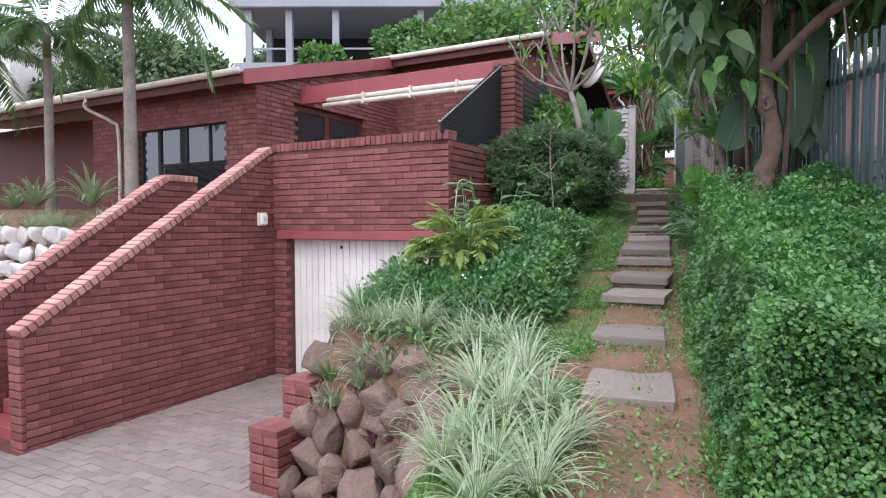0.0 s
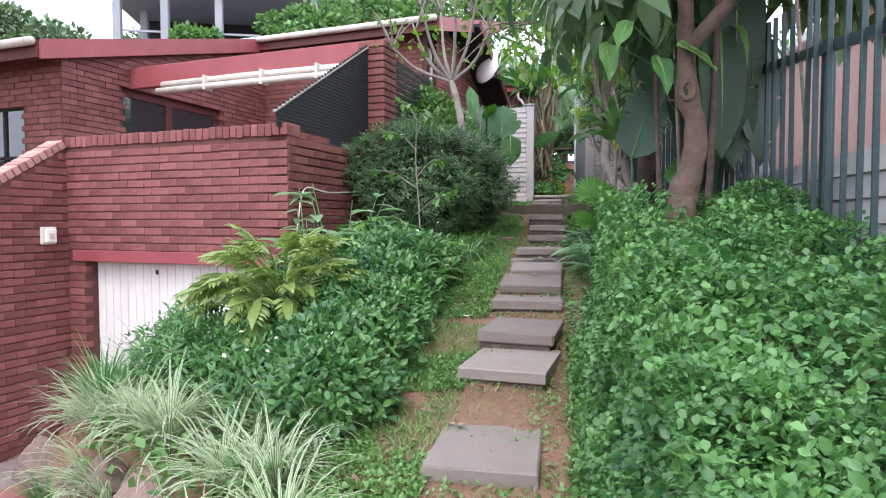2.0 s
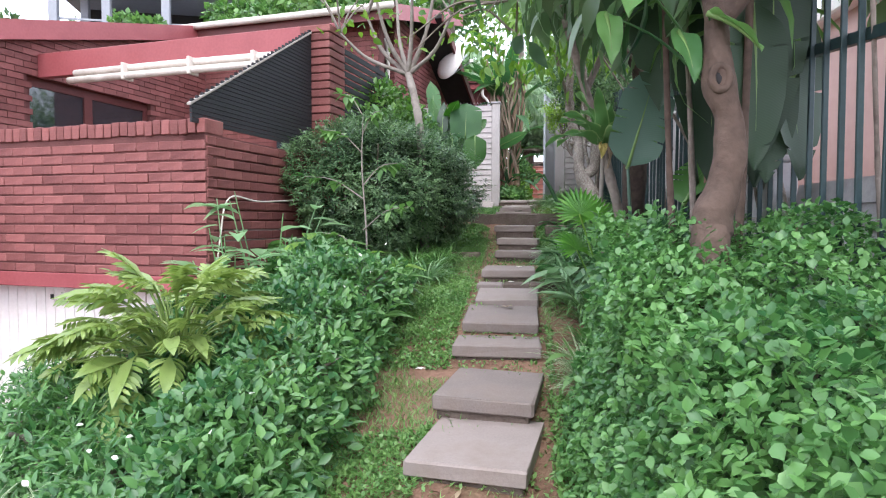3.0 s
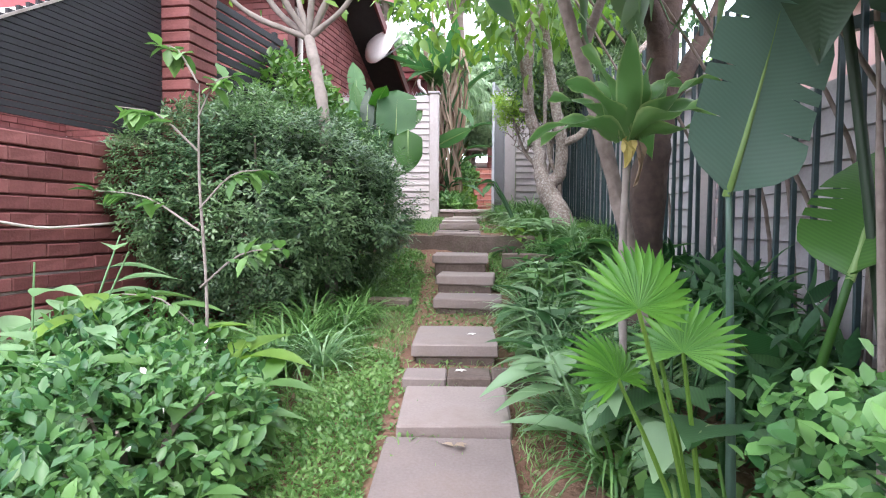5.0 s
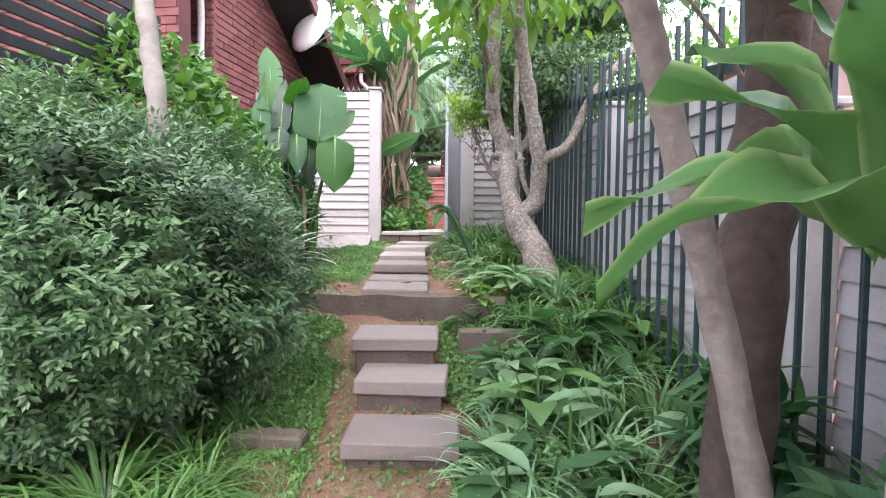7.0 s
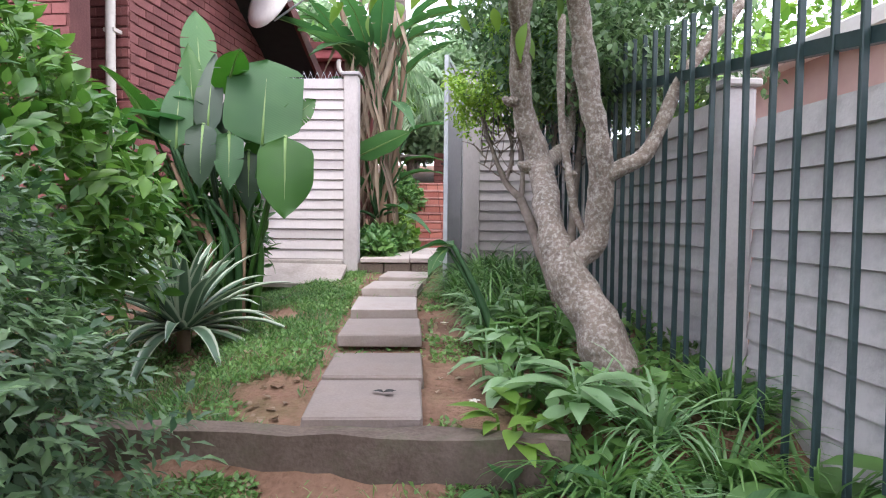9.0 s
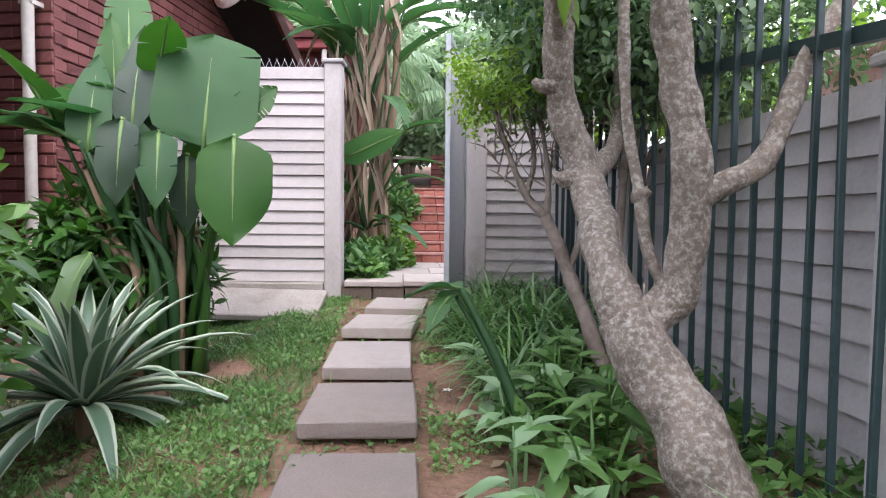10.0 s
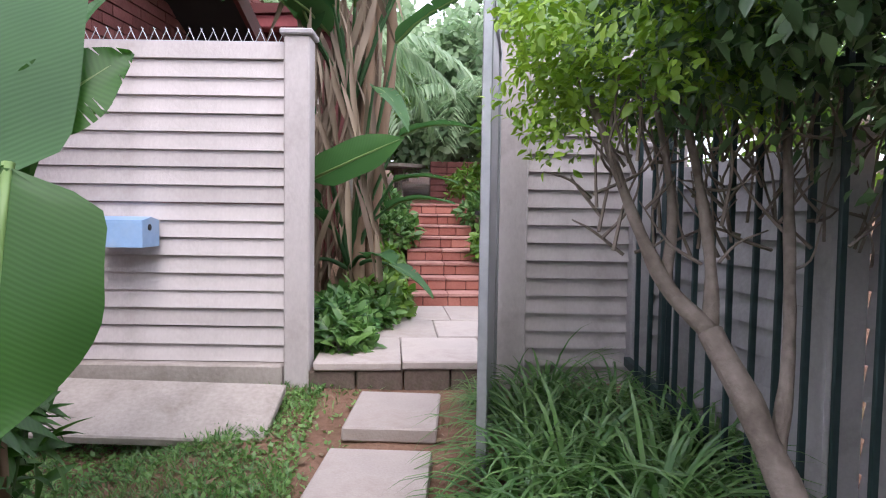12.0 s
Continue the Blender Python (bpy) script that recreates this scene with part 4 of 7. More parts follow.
# ---- garden path ----
def slab(s0, s1, v0, v1, z, turn=0.0, thick=0.07, label="weathered concrete paving slab on the soil", riser=False, rise=0.0):
    bm = boxes(((v0 - v1) / 2, (v1 - v0) / 2, (s0 - s1) / 2, (s1 - s0) / 2, -thick, 0), bevel=0.008)
    for v in bm.verts:
        v.co += Vector((RNG.uniform(-1, 1), RNG.uniform(-1, 1), RNG.uniform(-0.3, 0.3))) * 0.004
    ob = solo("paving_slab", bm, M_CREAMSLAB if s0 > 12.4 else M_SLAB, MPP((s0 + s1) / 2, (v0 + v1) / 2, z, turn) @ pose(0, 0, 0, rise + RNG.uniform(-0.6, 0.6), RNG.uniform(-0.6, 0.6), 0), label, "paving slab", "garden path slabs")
    if riser:
        r = boxes(((v0 - v1) / 2 + 0.02, (v1 - v0) / 2 - 0.02, (s0 - s1) / 2 + 0.02, (s0 - s1) / 2 + 0.1, -thick - 0.14, -thick), bevel=0.006)
        solo("step_riser", r, M_KERB, ob.matrix_world.copy(), "dark weathered riser block under a slab", "step", "garden step risers")
    return ob


slab(3.1, 3.76, -0.34, 0.11, 1.598)
slab(2.1, 2.62, -0.4, 0.05, 1.405)
slab(4.17, 4.86, -0.39, 0.08, 1.7)
slab(5.13, 5.74, -0.37, 0.13, 1.868, -8, riser=True)
slab(5.66, 6.24, -0.34, 0.15, 1.978, -7, riser=True)
slab(6.33, 6.78, -0.35, 0.165, 2.1, riser=True)
slab(6.64, 7.12, -0.325, 0.16, 2.205, rise=6, riser=True)
slab(7.15, 7.58, -0.285, 0.165, 2.282, rise=5)
slab(7.97, 8.55, -0.295, 0.158, 2.41, riser=True)
slab(8.96, 9.34, -0.225, 0.245, 2.52, -3, riser=True)
slab(9.46, 9.84, -0.225, 0.22, 2.635, -5, riser=True)
slab(9.8, 10.2, -0.275, 0.18, 2.775, -2, riser=True)
slab(10.6, 11.12, -0.305, 0.135, 2.94)
slab(11.13, 11.62, -0.3, 0.15, 2.952)
slab(11.74, 12.3, -0.305, 0.155, 3.02)
slab(12.45, 13.05, -0.3, 0.14, 3.06)
slab(13.28, 13.8, -0.26, 0.18, 3.1, -7)
slab(14.0, 14.58, -0.165, 0.275, 3.12, -6)
for i in range(3):
    solo("brick_edging", boxes((0, 0.205, 0, 0.2, -0.1, 0), bevel=0.008), M_KERB if i else M_SLAB, MPP(7.62, -0.31 + i * 0.21, 2.325 + 0.004 * i, RNG.uniform(-2, 2)), "weathered edging block across the path", "edging", "edging blocks")
kb = bmesh.new()
for i in range(13):
    box(kb, -1.5 + 0.16 * i, -1.5 + 0.16 * (i + 1), -0.05, 0.05, -0.18, 0)
bmesh.ops.remove_doubles(kb, verts=kb.verts, dist=0.001)
for w in kb.verts:
    w.co += Vector((0, noise.noise(w.co * 7), noise.noise(w.co * 9 + Vector((5, 0, 0))))) * 0.014
kerb = solo("kerb", kb, M_KERB, MPP(10.52, 0.05, 2.915, -7), "long weathered concrete kerb across the path", "kerb")
solo("kerb", boxes((0, 0.5, -0.05, 0.05, -0.15, 0), bevel=0.012), M_KERB, MPP(10.05, 0.3, 2.78, -3), "short weathered concrete kerb beside the path", "kerb")
solo("kerb", boxes((0, 0.3, -0.06, 0.06, -0.12, 0), bevel=0.012), M_KERB, MPP(9.3, 0.36, 2.54, -8), "short weathered concrete kerb beside the path", "kerb")
solo("kerb", boxes((-0.3, 0, -0.06, 0.06, -0.12, 0), bevel=0.012), M_KERB, MPP(9.15, -0.4, 2.5, -8), "short weathered concrete kerb beside the path", "kerb")

# ---- gate wall of precast slats ----
GW = -23.7


def slat_mesh(length, pitch=0.1035):
    """Overlapping lap board of concrete: proud at its foot."""
    bm = prism([(0, 0), (0.026, 0.003), (0.024, 0.012), (0.004, pitch), (-0.03, pitch), (-0.03, 0)], 0, length)
    bmesh.ops.transform(bm, matrix=Matrix(((0, 1, 0, 0), (-1, 0, 0, 0), (0, 0, 1, 0), (0, 0, 0, 1))), verts=bm.verts)
    return finish("slat", bm, M_CONC)


def slat_panel(name, m, length, z0, z1, label, material=M_CONC, pitch=0.1035):
    root = thing(name, m, label, "wall", kind="structure")
    me = slat_mesh(length, pitch)
    me.materials.clear()
    me.materials.append(material)
    z = z0
    while z < z1 - 0.02:
        ob = new("slat", me)
        ob.parent = root
        ob.matrix_local = pose(0, RNG.uniform(-0.002, 0.002), z, 0, RNG.uniform(-0.1, 0.1), 0)
        z += pitch
    return root, z


def wall_post(name, m, w, z0, z1, label, material=M_CONC, cap=True):
    root = thing(name, m, label, "post", kind="structure")
    part("post_shaft", boxes((-w / 2, w / 2, -w / 2, w / 2, z0, z1), bevel=0.01), material, root)
    if cap:
        bm = boxes((-w / 2 - 0.02, w / 2 + 0.02, -w / 2 - 0.02, w / 2 + 0.02, z1, z1 + 0.035), bevel=0.008)
        part("post_cap", bm, M_CONCGREY, root, "weathered grey cap")
    return root


GP = Vector((4.38, 14.23, 0))                 # left gate post
GD = Vector((math.cos(radians(GW)), math.sin(radians(GW)), 0))


def GM(u, y=0.0, z=0.0):
    """Gate wall pose, u metres right of the left post."""
    return Matrix.Translation(GP + GD * u) @ pose(0, 0, 0, 0, 0, GW) @ pose(0, y, z)


slat_panel("wall_gate_panel_1", GM(-3.1), 3.03, 3.221, 5.08, "cream precast concrete slat wall, streaked with dirt")
wall_post("gate_post", GM(0), 0.15, 2.9, 5.11, "square cream concrete gate post with a grey cap")
wall_post("gate_post", GM(1.23, -0.02), 0.19, 2.9, 5.12, "square cream concrete gate post with a grey cap")
slat_panel("wall_gate_panel_2", GM(1.33), 0.78, 3.118, 5.07, "cream precast concrete slat wall beside the gate")
wall_post("wall_post", GM(2.18), 0.13, 2.9, 5.08, "cream concrete wall post in the corner")
solo("footing", boxes((-3.1, -0.08, -0.1, 0.06, 2.95, 3.219), bevel=0.01), M_CONCOLD, GM(0), "grey concrete footing under the slat wall", "footing", kind="structure")
# slab leaning at the foot of the wall
lean = solo("leaning_slab", boxes((0, 1.42, 0, 0.45, 0, 0.05), bevel=0.008), M_CONCOLD, GM(-1.4, -0.8, 3.02) @ pose(0, 0, 0, 20, 1.0, 0), "long cream concrete slab leaning against the wall foot", "slab")
# wire spikes on the wall top
sp = thing("wall_spikes", GM(-3.1, 0, 5.085), "thin rusty wire spikes along the wall top", "spikes")
bm = bmesh.new()
for i in range(44):
    x = 0.05 + i * 0.068
    for k in (-1, 1):
        tube(bm, [(x, 0, -0.01), (x + k * 0.035, 0.01 * k, 0.075)], 0.0025, 4)
part("spike", bm, M_GALV, sp)["kind"] = "stuff"
part("wire", boxes((0, 3.0, -0.002, 0.002, 0.0, 0.005)), M_GALV, sp)
# blue letter box on the wall
mb = thing("letter_box", GM(-1.12, -0.05, 3.9), "pale blue metal box with a round hole on the wall", "letter box")
part("box_body", prism([(0, 0.0), (0, 0.15), (-0.1, 0.17), (-0.2, 0.15), (-0.2, 0.0)], 0, 0.32), M_BLUE, mb).matrix_local = Matrix(((0, 1, 0, 0), (1, 0, 0, 0), (0, 0, 1, 0), (0, 0, 0, 1)))
# A near-black disc paints the shade inside the round hole.
part("hole", tube(bmesh.new(), [(0.31, -0.12, 0.11), (0.325, -0.12, 0.11)], 0.018, 10), M_DARK, mb)
# open gate leaf, seen nearly edge on
gate = thing("gate", Matrix.Translation(P(14.58, 0.6, 3.06)) @ pose(0, 0, 0, 0, 0, PYAW - 90 - 11.8), "open galvanised gate leaf, dented and grey", "gate")
part("gate_stile", boxes((0, 0.04, -0.02, 0.02, 0, 1.95), bevel=0.004), M_GALV, gate)
part("gate_stile", boxes((1.0, 1.045, -0.02, 0.02, 0, 1.95), bevel=0.004), M_GALV, gate)
part("gate_rail", boxes((0.04, 1.0, -0.018, 0.018, 1.91, 1.948)), M_GALV, gate)
part("gate_rail", boxes((0.04, 1.0, -0.018, 0.018, 0.002, 0.04)), M_GALV, gate)
bm = bmesh.new()
box(bm, 0.04, 1.0, -0.005, 0.005, 0.04, 1.91)
bmesh.ops.subdivide_edges(bm, edges=bm.edges, cuts=7, use_grid_fill=True)
for w in bm.verts:
    w.co.y += 0.008 * noise.noise(w.co * 3.1)
part("gate_sheet", bm, M_GALV, gate, "dented galvanised sheet", True)
part("bolt", tube(bmesh.new(), [(0.86, -0.03, 1.05), (1.06, -0.03, 1.05)], 0.009, 8), M_DARK, gate)
for z in (0.35, 1.6):
    part("hinge", tube(bmesh.new(), [(-0.012, 0, z), (-0.012, 0, z + 0.09)], 0.014, 8), M_DARK, gate)

# ---- boundary on the right: neighbour's slat wall and green palisade fence ----
for s0, s1, zt in ((4.55, 6.35, 2.95), (6.55, 8.65, 3.6), (8.85, 10.93, 4.02), (11.1, 13.0, 4.16), (13.2, 14.6, 4.3)):
    slat_panel("wall_neighbour_panel", MPP(s1 + 0.05, 1.56, 0) @ pose(0, 0, 0, 0, 0, -90), s1 - s0 + 0.1, zt - 1.7, zt, "grey precast concrete slat wall behind the fence", M_CONCGREY, 0.118)
    wall_post("wall_post", MPP(s1 + 0.1, 1.475), 0.13, zt - 1.9, zt + 0.2, "grey concrete wall post with a flat cap", M_CONCGREY)

fence = thing("palisade_fence", Matrix.Identity(4), "dark green steel palisade fence along the path", "fence")
fz = lambda s: 2.812 + 0.135 * s
bar = finish("fence_bar", boxes((-0.012, 0.012, -0.008, 0.008, 0, 1.98), bevel=0.003), M_FENCE)
s = 2.7
while s < 14.5:
    ob = new("fence_bar", bar)
    ob.parent = fence
    ob.matrix_world = MPP(s, 1.35, fz(s) - 1.72) @ pose(0, 0, 0, 0, RNG.uniform(-0.5, 0.5), 0)
    s += 0.148
for dz in (0.0, -1.5):
    bm = bmesh.new()
    box(bm, -0.018, 0.018, 0, 12.0, -0.024, 0.024)
    for v in bm.verts:
        v.co.z += v.co.y * 0.135
    ob = part("fence_rail", bm, M_FENCE, fence)
    ob.matrix_world = MPP(2.6, 1.376, fz(2.6) + dz)
for s in (5.1, 8.2, 14.2):
    ob = part("fence_post", boxes((-0.025, 0.025, -0.025, 0.025, 0, 1.9), bevel=0.004), M_FENCE, fence)
    ob.matrix_world = MPP(s, 1.41, fz(s) - 1.85)
nb = thing("neighbour_building", MPP(8.5, 3.3, 0.5), "pink rendered building beyond the boundary wall", "house")
part("wall", boxes((0, 4, 0, 5.6, 0, 4.45)), M_PINK, nb)
part("roof", boxes((-0.15, 4.15, -0.15, 5.75, 4.45, 4.6), bevel=0.02), M_WHITE, nb, "pale flat roof edge")
nb2 = thing("neighbour_garden_wall", MPP(2.0, 3.3, 0.5), "pink boundary wall seen through the fence", "wall")
part("wall", boxes((0, 0.2, -2, 4.5, 0, 2.9)), M_PINK, nb2)

# ---- retaining wall of planter stones beside the driveway ----
def stone_mesh(material, w=0.3, d=0.26, h=0.22):
    bm = bmesh.new()
    bmesh.ops.create_icosphere(bm, subdivisions=3, radius=1.0)
    cuts = [(Vector(q), RNG.uniform(0.55, 0.8)) for q in unit(11)]
    o = RNG.uniform(0, 50)
    for v in bm.verts:
        c = v.co
        k = max(abs(c.x), abs(c.y), abs(c.z))
        q = c.lerp(c / k * 0.9, 0.75)
        for cn, cd in cuts:
            e = q.dot(cn) - cd
            if e > 0:
                q -= cn * e
        q *= 1.12 + 0.09 * noise.noise(c * 1.6 + Vector((o, 0, 0))) + 0.07 * noise.noise(c * 6 + Vector((o, 3, 0)))
        v.co = Vector((q.x * w / 2, q.y * d / 2, q.z * h / 2))
    return finish("planter_stone", bm, material, True)


STONES = [stone_mesh(M_STONE, RNG.uniform(0.37, 0.45), 0.3, RNG.uniform(0.33, 0.4)) for _ in range(6)]
PALES = [stone_mesh(M_STONEW, RNG.uniform(0.36, 0.46), 0.25, RNG.uniform(0.26, 0.32)) for _ in range(5)]
dn, nn = Vector((0.69, -0.72, 0)), Vector((0.72, 0.69, 0))
rw = thing("wall_retaining", Matrix.Identity(4), "dry stacked planter-stone retaining wall with plants in its gaps", "retaining wall", kind="structure")
for r in range(5):
    for i in range(8):
        p = Vector((-1.42, 5.33, 0)) + dn * (i * 0.42 + (0.21 if r % 2 else 0)) + nn * (0.12 * r) + Vector((0, 0, 0.14 + 0.25 * r))
        ob = new("stone", STONES[RNG.integers(6)])
        ob.parent = rw
        ob.matrix_local = Matrix.Translation(p + Vector((RNG.uniform(-0.03, 0.03), RNG.uniform(-0.03, 0.03), RNG.uniform(-0.03, 0.03)))) @ pose(0, 0, 0, RNG.uniform(-18, 4), RNG.uniform(-26, 26), -46 + RNG.uniform(-25, 25))
for x, y, z in ((-0.47, 4.79, 1.06), (-0.22, 4.66, 1.34), (-0.7, 5.22, 1.24), (-0.08, 4.35, 1.22), (-0.05, 4.05, 1.16), (-0.02, 3.75, 1.1), (-0.3, 4.5, 0.98), (-0.15, 4.2, 0.9), (-0.1, 3.85, 0.85), (-0.5, 5.0, 1.32), (-0.06, 3.5, 1.1), (-0.08, 3.2, 1.1)):
    ob = new("stone", STONES[RNG.integers(6)])
    ob.parent = rw
    ob.matrix_local = pose(x, y, z, RNG.uniform(-18, 4), RNG.uniform(-26, 26), -46 + RNG.uniform(-25, 25))
for r in range(6):
    for i in range(7 if r < 5 else 5):
        p = H(0.14 - 0.06 * r, -2.45 + i * 0.37 + (0.15 if r % 2 else 0), 0.15 + 0.25 * r)
        ob = new("stone", STONES[RNG.integers(6)])
        ob.parent = rw
        ob.matrix_local = Matrix.Translation(p) @ pose(0, 0, 0, RNG.uniform(-14, 14), RNG.uniform(-14, 14), HYAW + 90 + RNG.uniform(-15, 15))


def brick_pier(x, y, z1, w=0.34):
    root = thing("brick_pier", Matrix.Translation((x, y, 0)) @ pose(0, 0, 0, 0, 0, HYAW), "short weathered red brick pier at the end of the planter wall", "pier", "stepped brick piers")
    part("pier_core", boxes((0.015, w - 0.015, 0.015, w - 0.015, -0.05, z1 - 0.02)), M_MORTAR, root)
    j, z = 0, 0.0
    while z < z1 - 0.05:
        for k in range(2):
            ob = new("brick", BRICKS[(j + k) % 6])
            ob.parent = root
            ob.matrix_local = pose(k * w / 2, RNG.uniform(-0.006, 0.004), z) @ Matrix.Diagonal((w / 2 / 0.235, 1, 1, 1))
            ob = new("brick", BRICKS[(j + k + 2) % 6])
            ob.parent = root
            ob.matrix_local = pose(w, k * w / 2, z, 0, 0, 90) @ Matrix.Diagonal((w / 2 / 0.235, 1, 1, 1))
            ob = new("brick", BRICKS[(j + k + 1) % 6])
            ob.parent = root
            ob.matrix_local = pose(0.0, (k + 1) * w / 2, z, 0, 0, -90) @ Matrix.Diagonal((w / 2 / 0.235, 1, 1, 1))
        z += BH
        j += 1
    for k in range(2):
        ob = new("coping_brick", COPEF[k])
        ob.parent = root
        ob.matrix_local = pose(k * w / 2 - 0.01, 0, z - 0.02) @ Matrix.Diagonal((w / 2 / 0.08 * 1.02, w / 0.245, 0.6, 1))


brick_pier(-1.72, 5.32, 0.6)
brick_pier(-1.5, 5.62, 0.98)

# terrace bed by the house with pale stones, aloes and palms
terrace = thing("terrace_bed", MH(12.5, -1.3), "raised terrace bed faced with pale rounded stones", "terrace", kind="structure")
part("bed_soil", boxes((-6.0, 7.9, 0.2, 3.8, 0.0, 2.4), (-6.0, 7.9, -3.0, 0.2, -0.1, 0.9)), M_SOIL, terrace)
for r in range(4):
    for i in range(18):
        ob = new("stone", PALES[RNG.integers(5)])
        ob.parent = terrace
        ob.matrix_local = pose(0.2 + i * 0.43 + (0.2 if r % 2 else 0), -0.02 + 0.06 * r, 1.35 + r * 0.3, RNG.uniform(-12, 12), RNG.uniform(-20, 20), RNG.uniform(-15, 15))


def rosette(name, m, n, length, width, material, label, category="plant", up=0.5, group="", droop=0.6, nseg=8, parent=None, wave=0.0):
    """Sword leaves out of one centre, each a part of its plant."""
    root = parent or thing(name, m, label, category, group)
    for i in range(n):
        vs, fs, ac = [], [], []
        t = i * 2.39996 + RNG.uniform(-0.2, 0.2)
        k = i / n
        el = radians(88 - 95 * k * (1 - up * 0.55)) + RNG.uniform(-0.12, 0.12)
        ln = length * (0.75 + 0.35 * RNG.random()) * (0.7 + 0.3 * min(1, k * 3))
        d, sd = Vector((math.cos(t), math.sin(t), 0)), Vector((-math.sin(t), math.cos(t), 0))
        for j in range(nseg + 1):
            u = j / nseg
            e = el - droop * u * u * (0.3 + 0.9 * k)
            p = (d * math.cos(e) + Vector((0, 0, math.sin(e)))) * ln * u + d * 0.03
            w = width / 2 * (0.55 + 0.45 * math.sin(min(1, u * 1.6) * math.pi / 2)) * (1 - u ** 3) + 0.001
            nz = Vector((0, 0, 1)) * math.cos(e) - d * math.sin(e)
            for c in (-1, -0.55, 0, 0.55, 1):
                vs.append(tuple(p + sd * w * c + nz * (abs(c) ** 1.5 * w * 0.45 + wave * abs(c) * math.sin(9 * u + 2.5 * i + c))))
                ac.append(abs(c))
        for j in range(nseg):
            for c in range(4):
                a = 5 * j + c
                fs.append((a, a + 5, a + 6, a + 1))
        me = bpy.data.meshes.new("leaf")
        me.from_pydata(vs, [], fs)
        me.attributes.new("across", "FLOAT", "POINT").data.foreach_set("value", np.array(ac, dtype=np.float32))
        me.polygons.foreach_set("use_smooth", [True] * len(fs))
        me.materials.append(material)
        ob = new("leaf", me)
        ob.parent = root
        if parent:
            ob.matrix_local = m
    return root


for a, b, sc in ((6.4, -0.8, 0.75), (7.9, -0.9, 0.7), (9.4, -0.5, 0.6)):
    rosette("aloe", Matrix.Translation(H(a, b, 2.75)), 26, sc * 1.1, 0.085, F_ALOE, "spiky grey-green aloe in the terrace bed", "aloe", 0.8, "aloes", 0.5)


def frond(length=1.9, pairs=34, leaf=0.42, droop=0.55):
    """Feather palm leaf along +x: rib and leaflets."""
    place, ahead, up, size = [], [], [], []
    for i in range(pairs):
        t = 0.12 + 0.86 * i / pairs
        x, z = length * t, length * (0.35 * t - droop * 1.4 * t * t)
        for k in (-1, 1):
            place.append((x, 0.01 * k, z))
            ahead.append((0.55, k * 0.9, -0.35 - 0.5 * RNG.random()))
            up.append((0, 0, 1))
            size.append(leaf * (0.55 + 0.45 * math.sin(math.pi * (0.15 + 0.8 * t))))
    return place, ahead, up, size


STRAP = leaf_shape(3, 0.12, 0.2, 0.25, 0.35)


def palm(name, m, height, r, label, fronds=17, length=1.9, lean=0.0, leaf=F_PALM):
    root = thing(name, m, label, "palm tree", "palms by the house")
    bm = bmesh.new()
    n = int(height / 0.1)
    tube(bm, [(lean * (i / n) ** 2, 0, height * i / n) for i in range(n + 1)], [r * (1.25 - 0.45 * (i / n) ** 0.5 + (0.04 if i % 2 else 0)) for i in range(n + 1)], 14)
    part("trunk", bm, M_BARKMID, root, "grey ringed trunk", True)
    for i in range(fronds):
        f = leaf_part("frond", root, STRAP, *frond(length * RNG.uniform(0.8, 1.1), droop=RNG.uniform(0.35, 0.85)), leaf)
        f.matrix_local = pose(lean, 0, height, 0, 0, 360 * i / fronds + RNG.uniform(-12, 12)) @ pose(0, 0, 0, 0, RNG.uniform(-50, 25), 0)
    bm = bmesh.new()
    tube(bm, [(lean, 0, height - 0.5), (lean, 0, height - 0.1), (lean, 0, height + 0.1)], [r * 0.9, r * 0.8, 0.03], 10)
    part("crownshaft", bm, F_MID, root, "green crownshaft", True)
    return root


palm("palm_tree", Matrix.Translation(H(5.6, -0.6, 2.3)), 4.2, 0.1, "tall feather palm with a pale ringed trunk", 17, 2.0)
palm("palm_tree", Matrix.Translation(H(8.3, -0.4, 2.3)), 3.75, 0.085, "slim feather palm with hanging fronds", 17, 1.8)
palm("palm_tree", Matrix.Translation(H(10.3, -0.6, 2.3)), 3.7, 0.09, "feather palm beside the terrace bed", 17, 1.8)

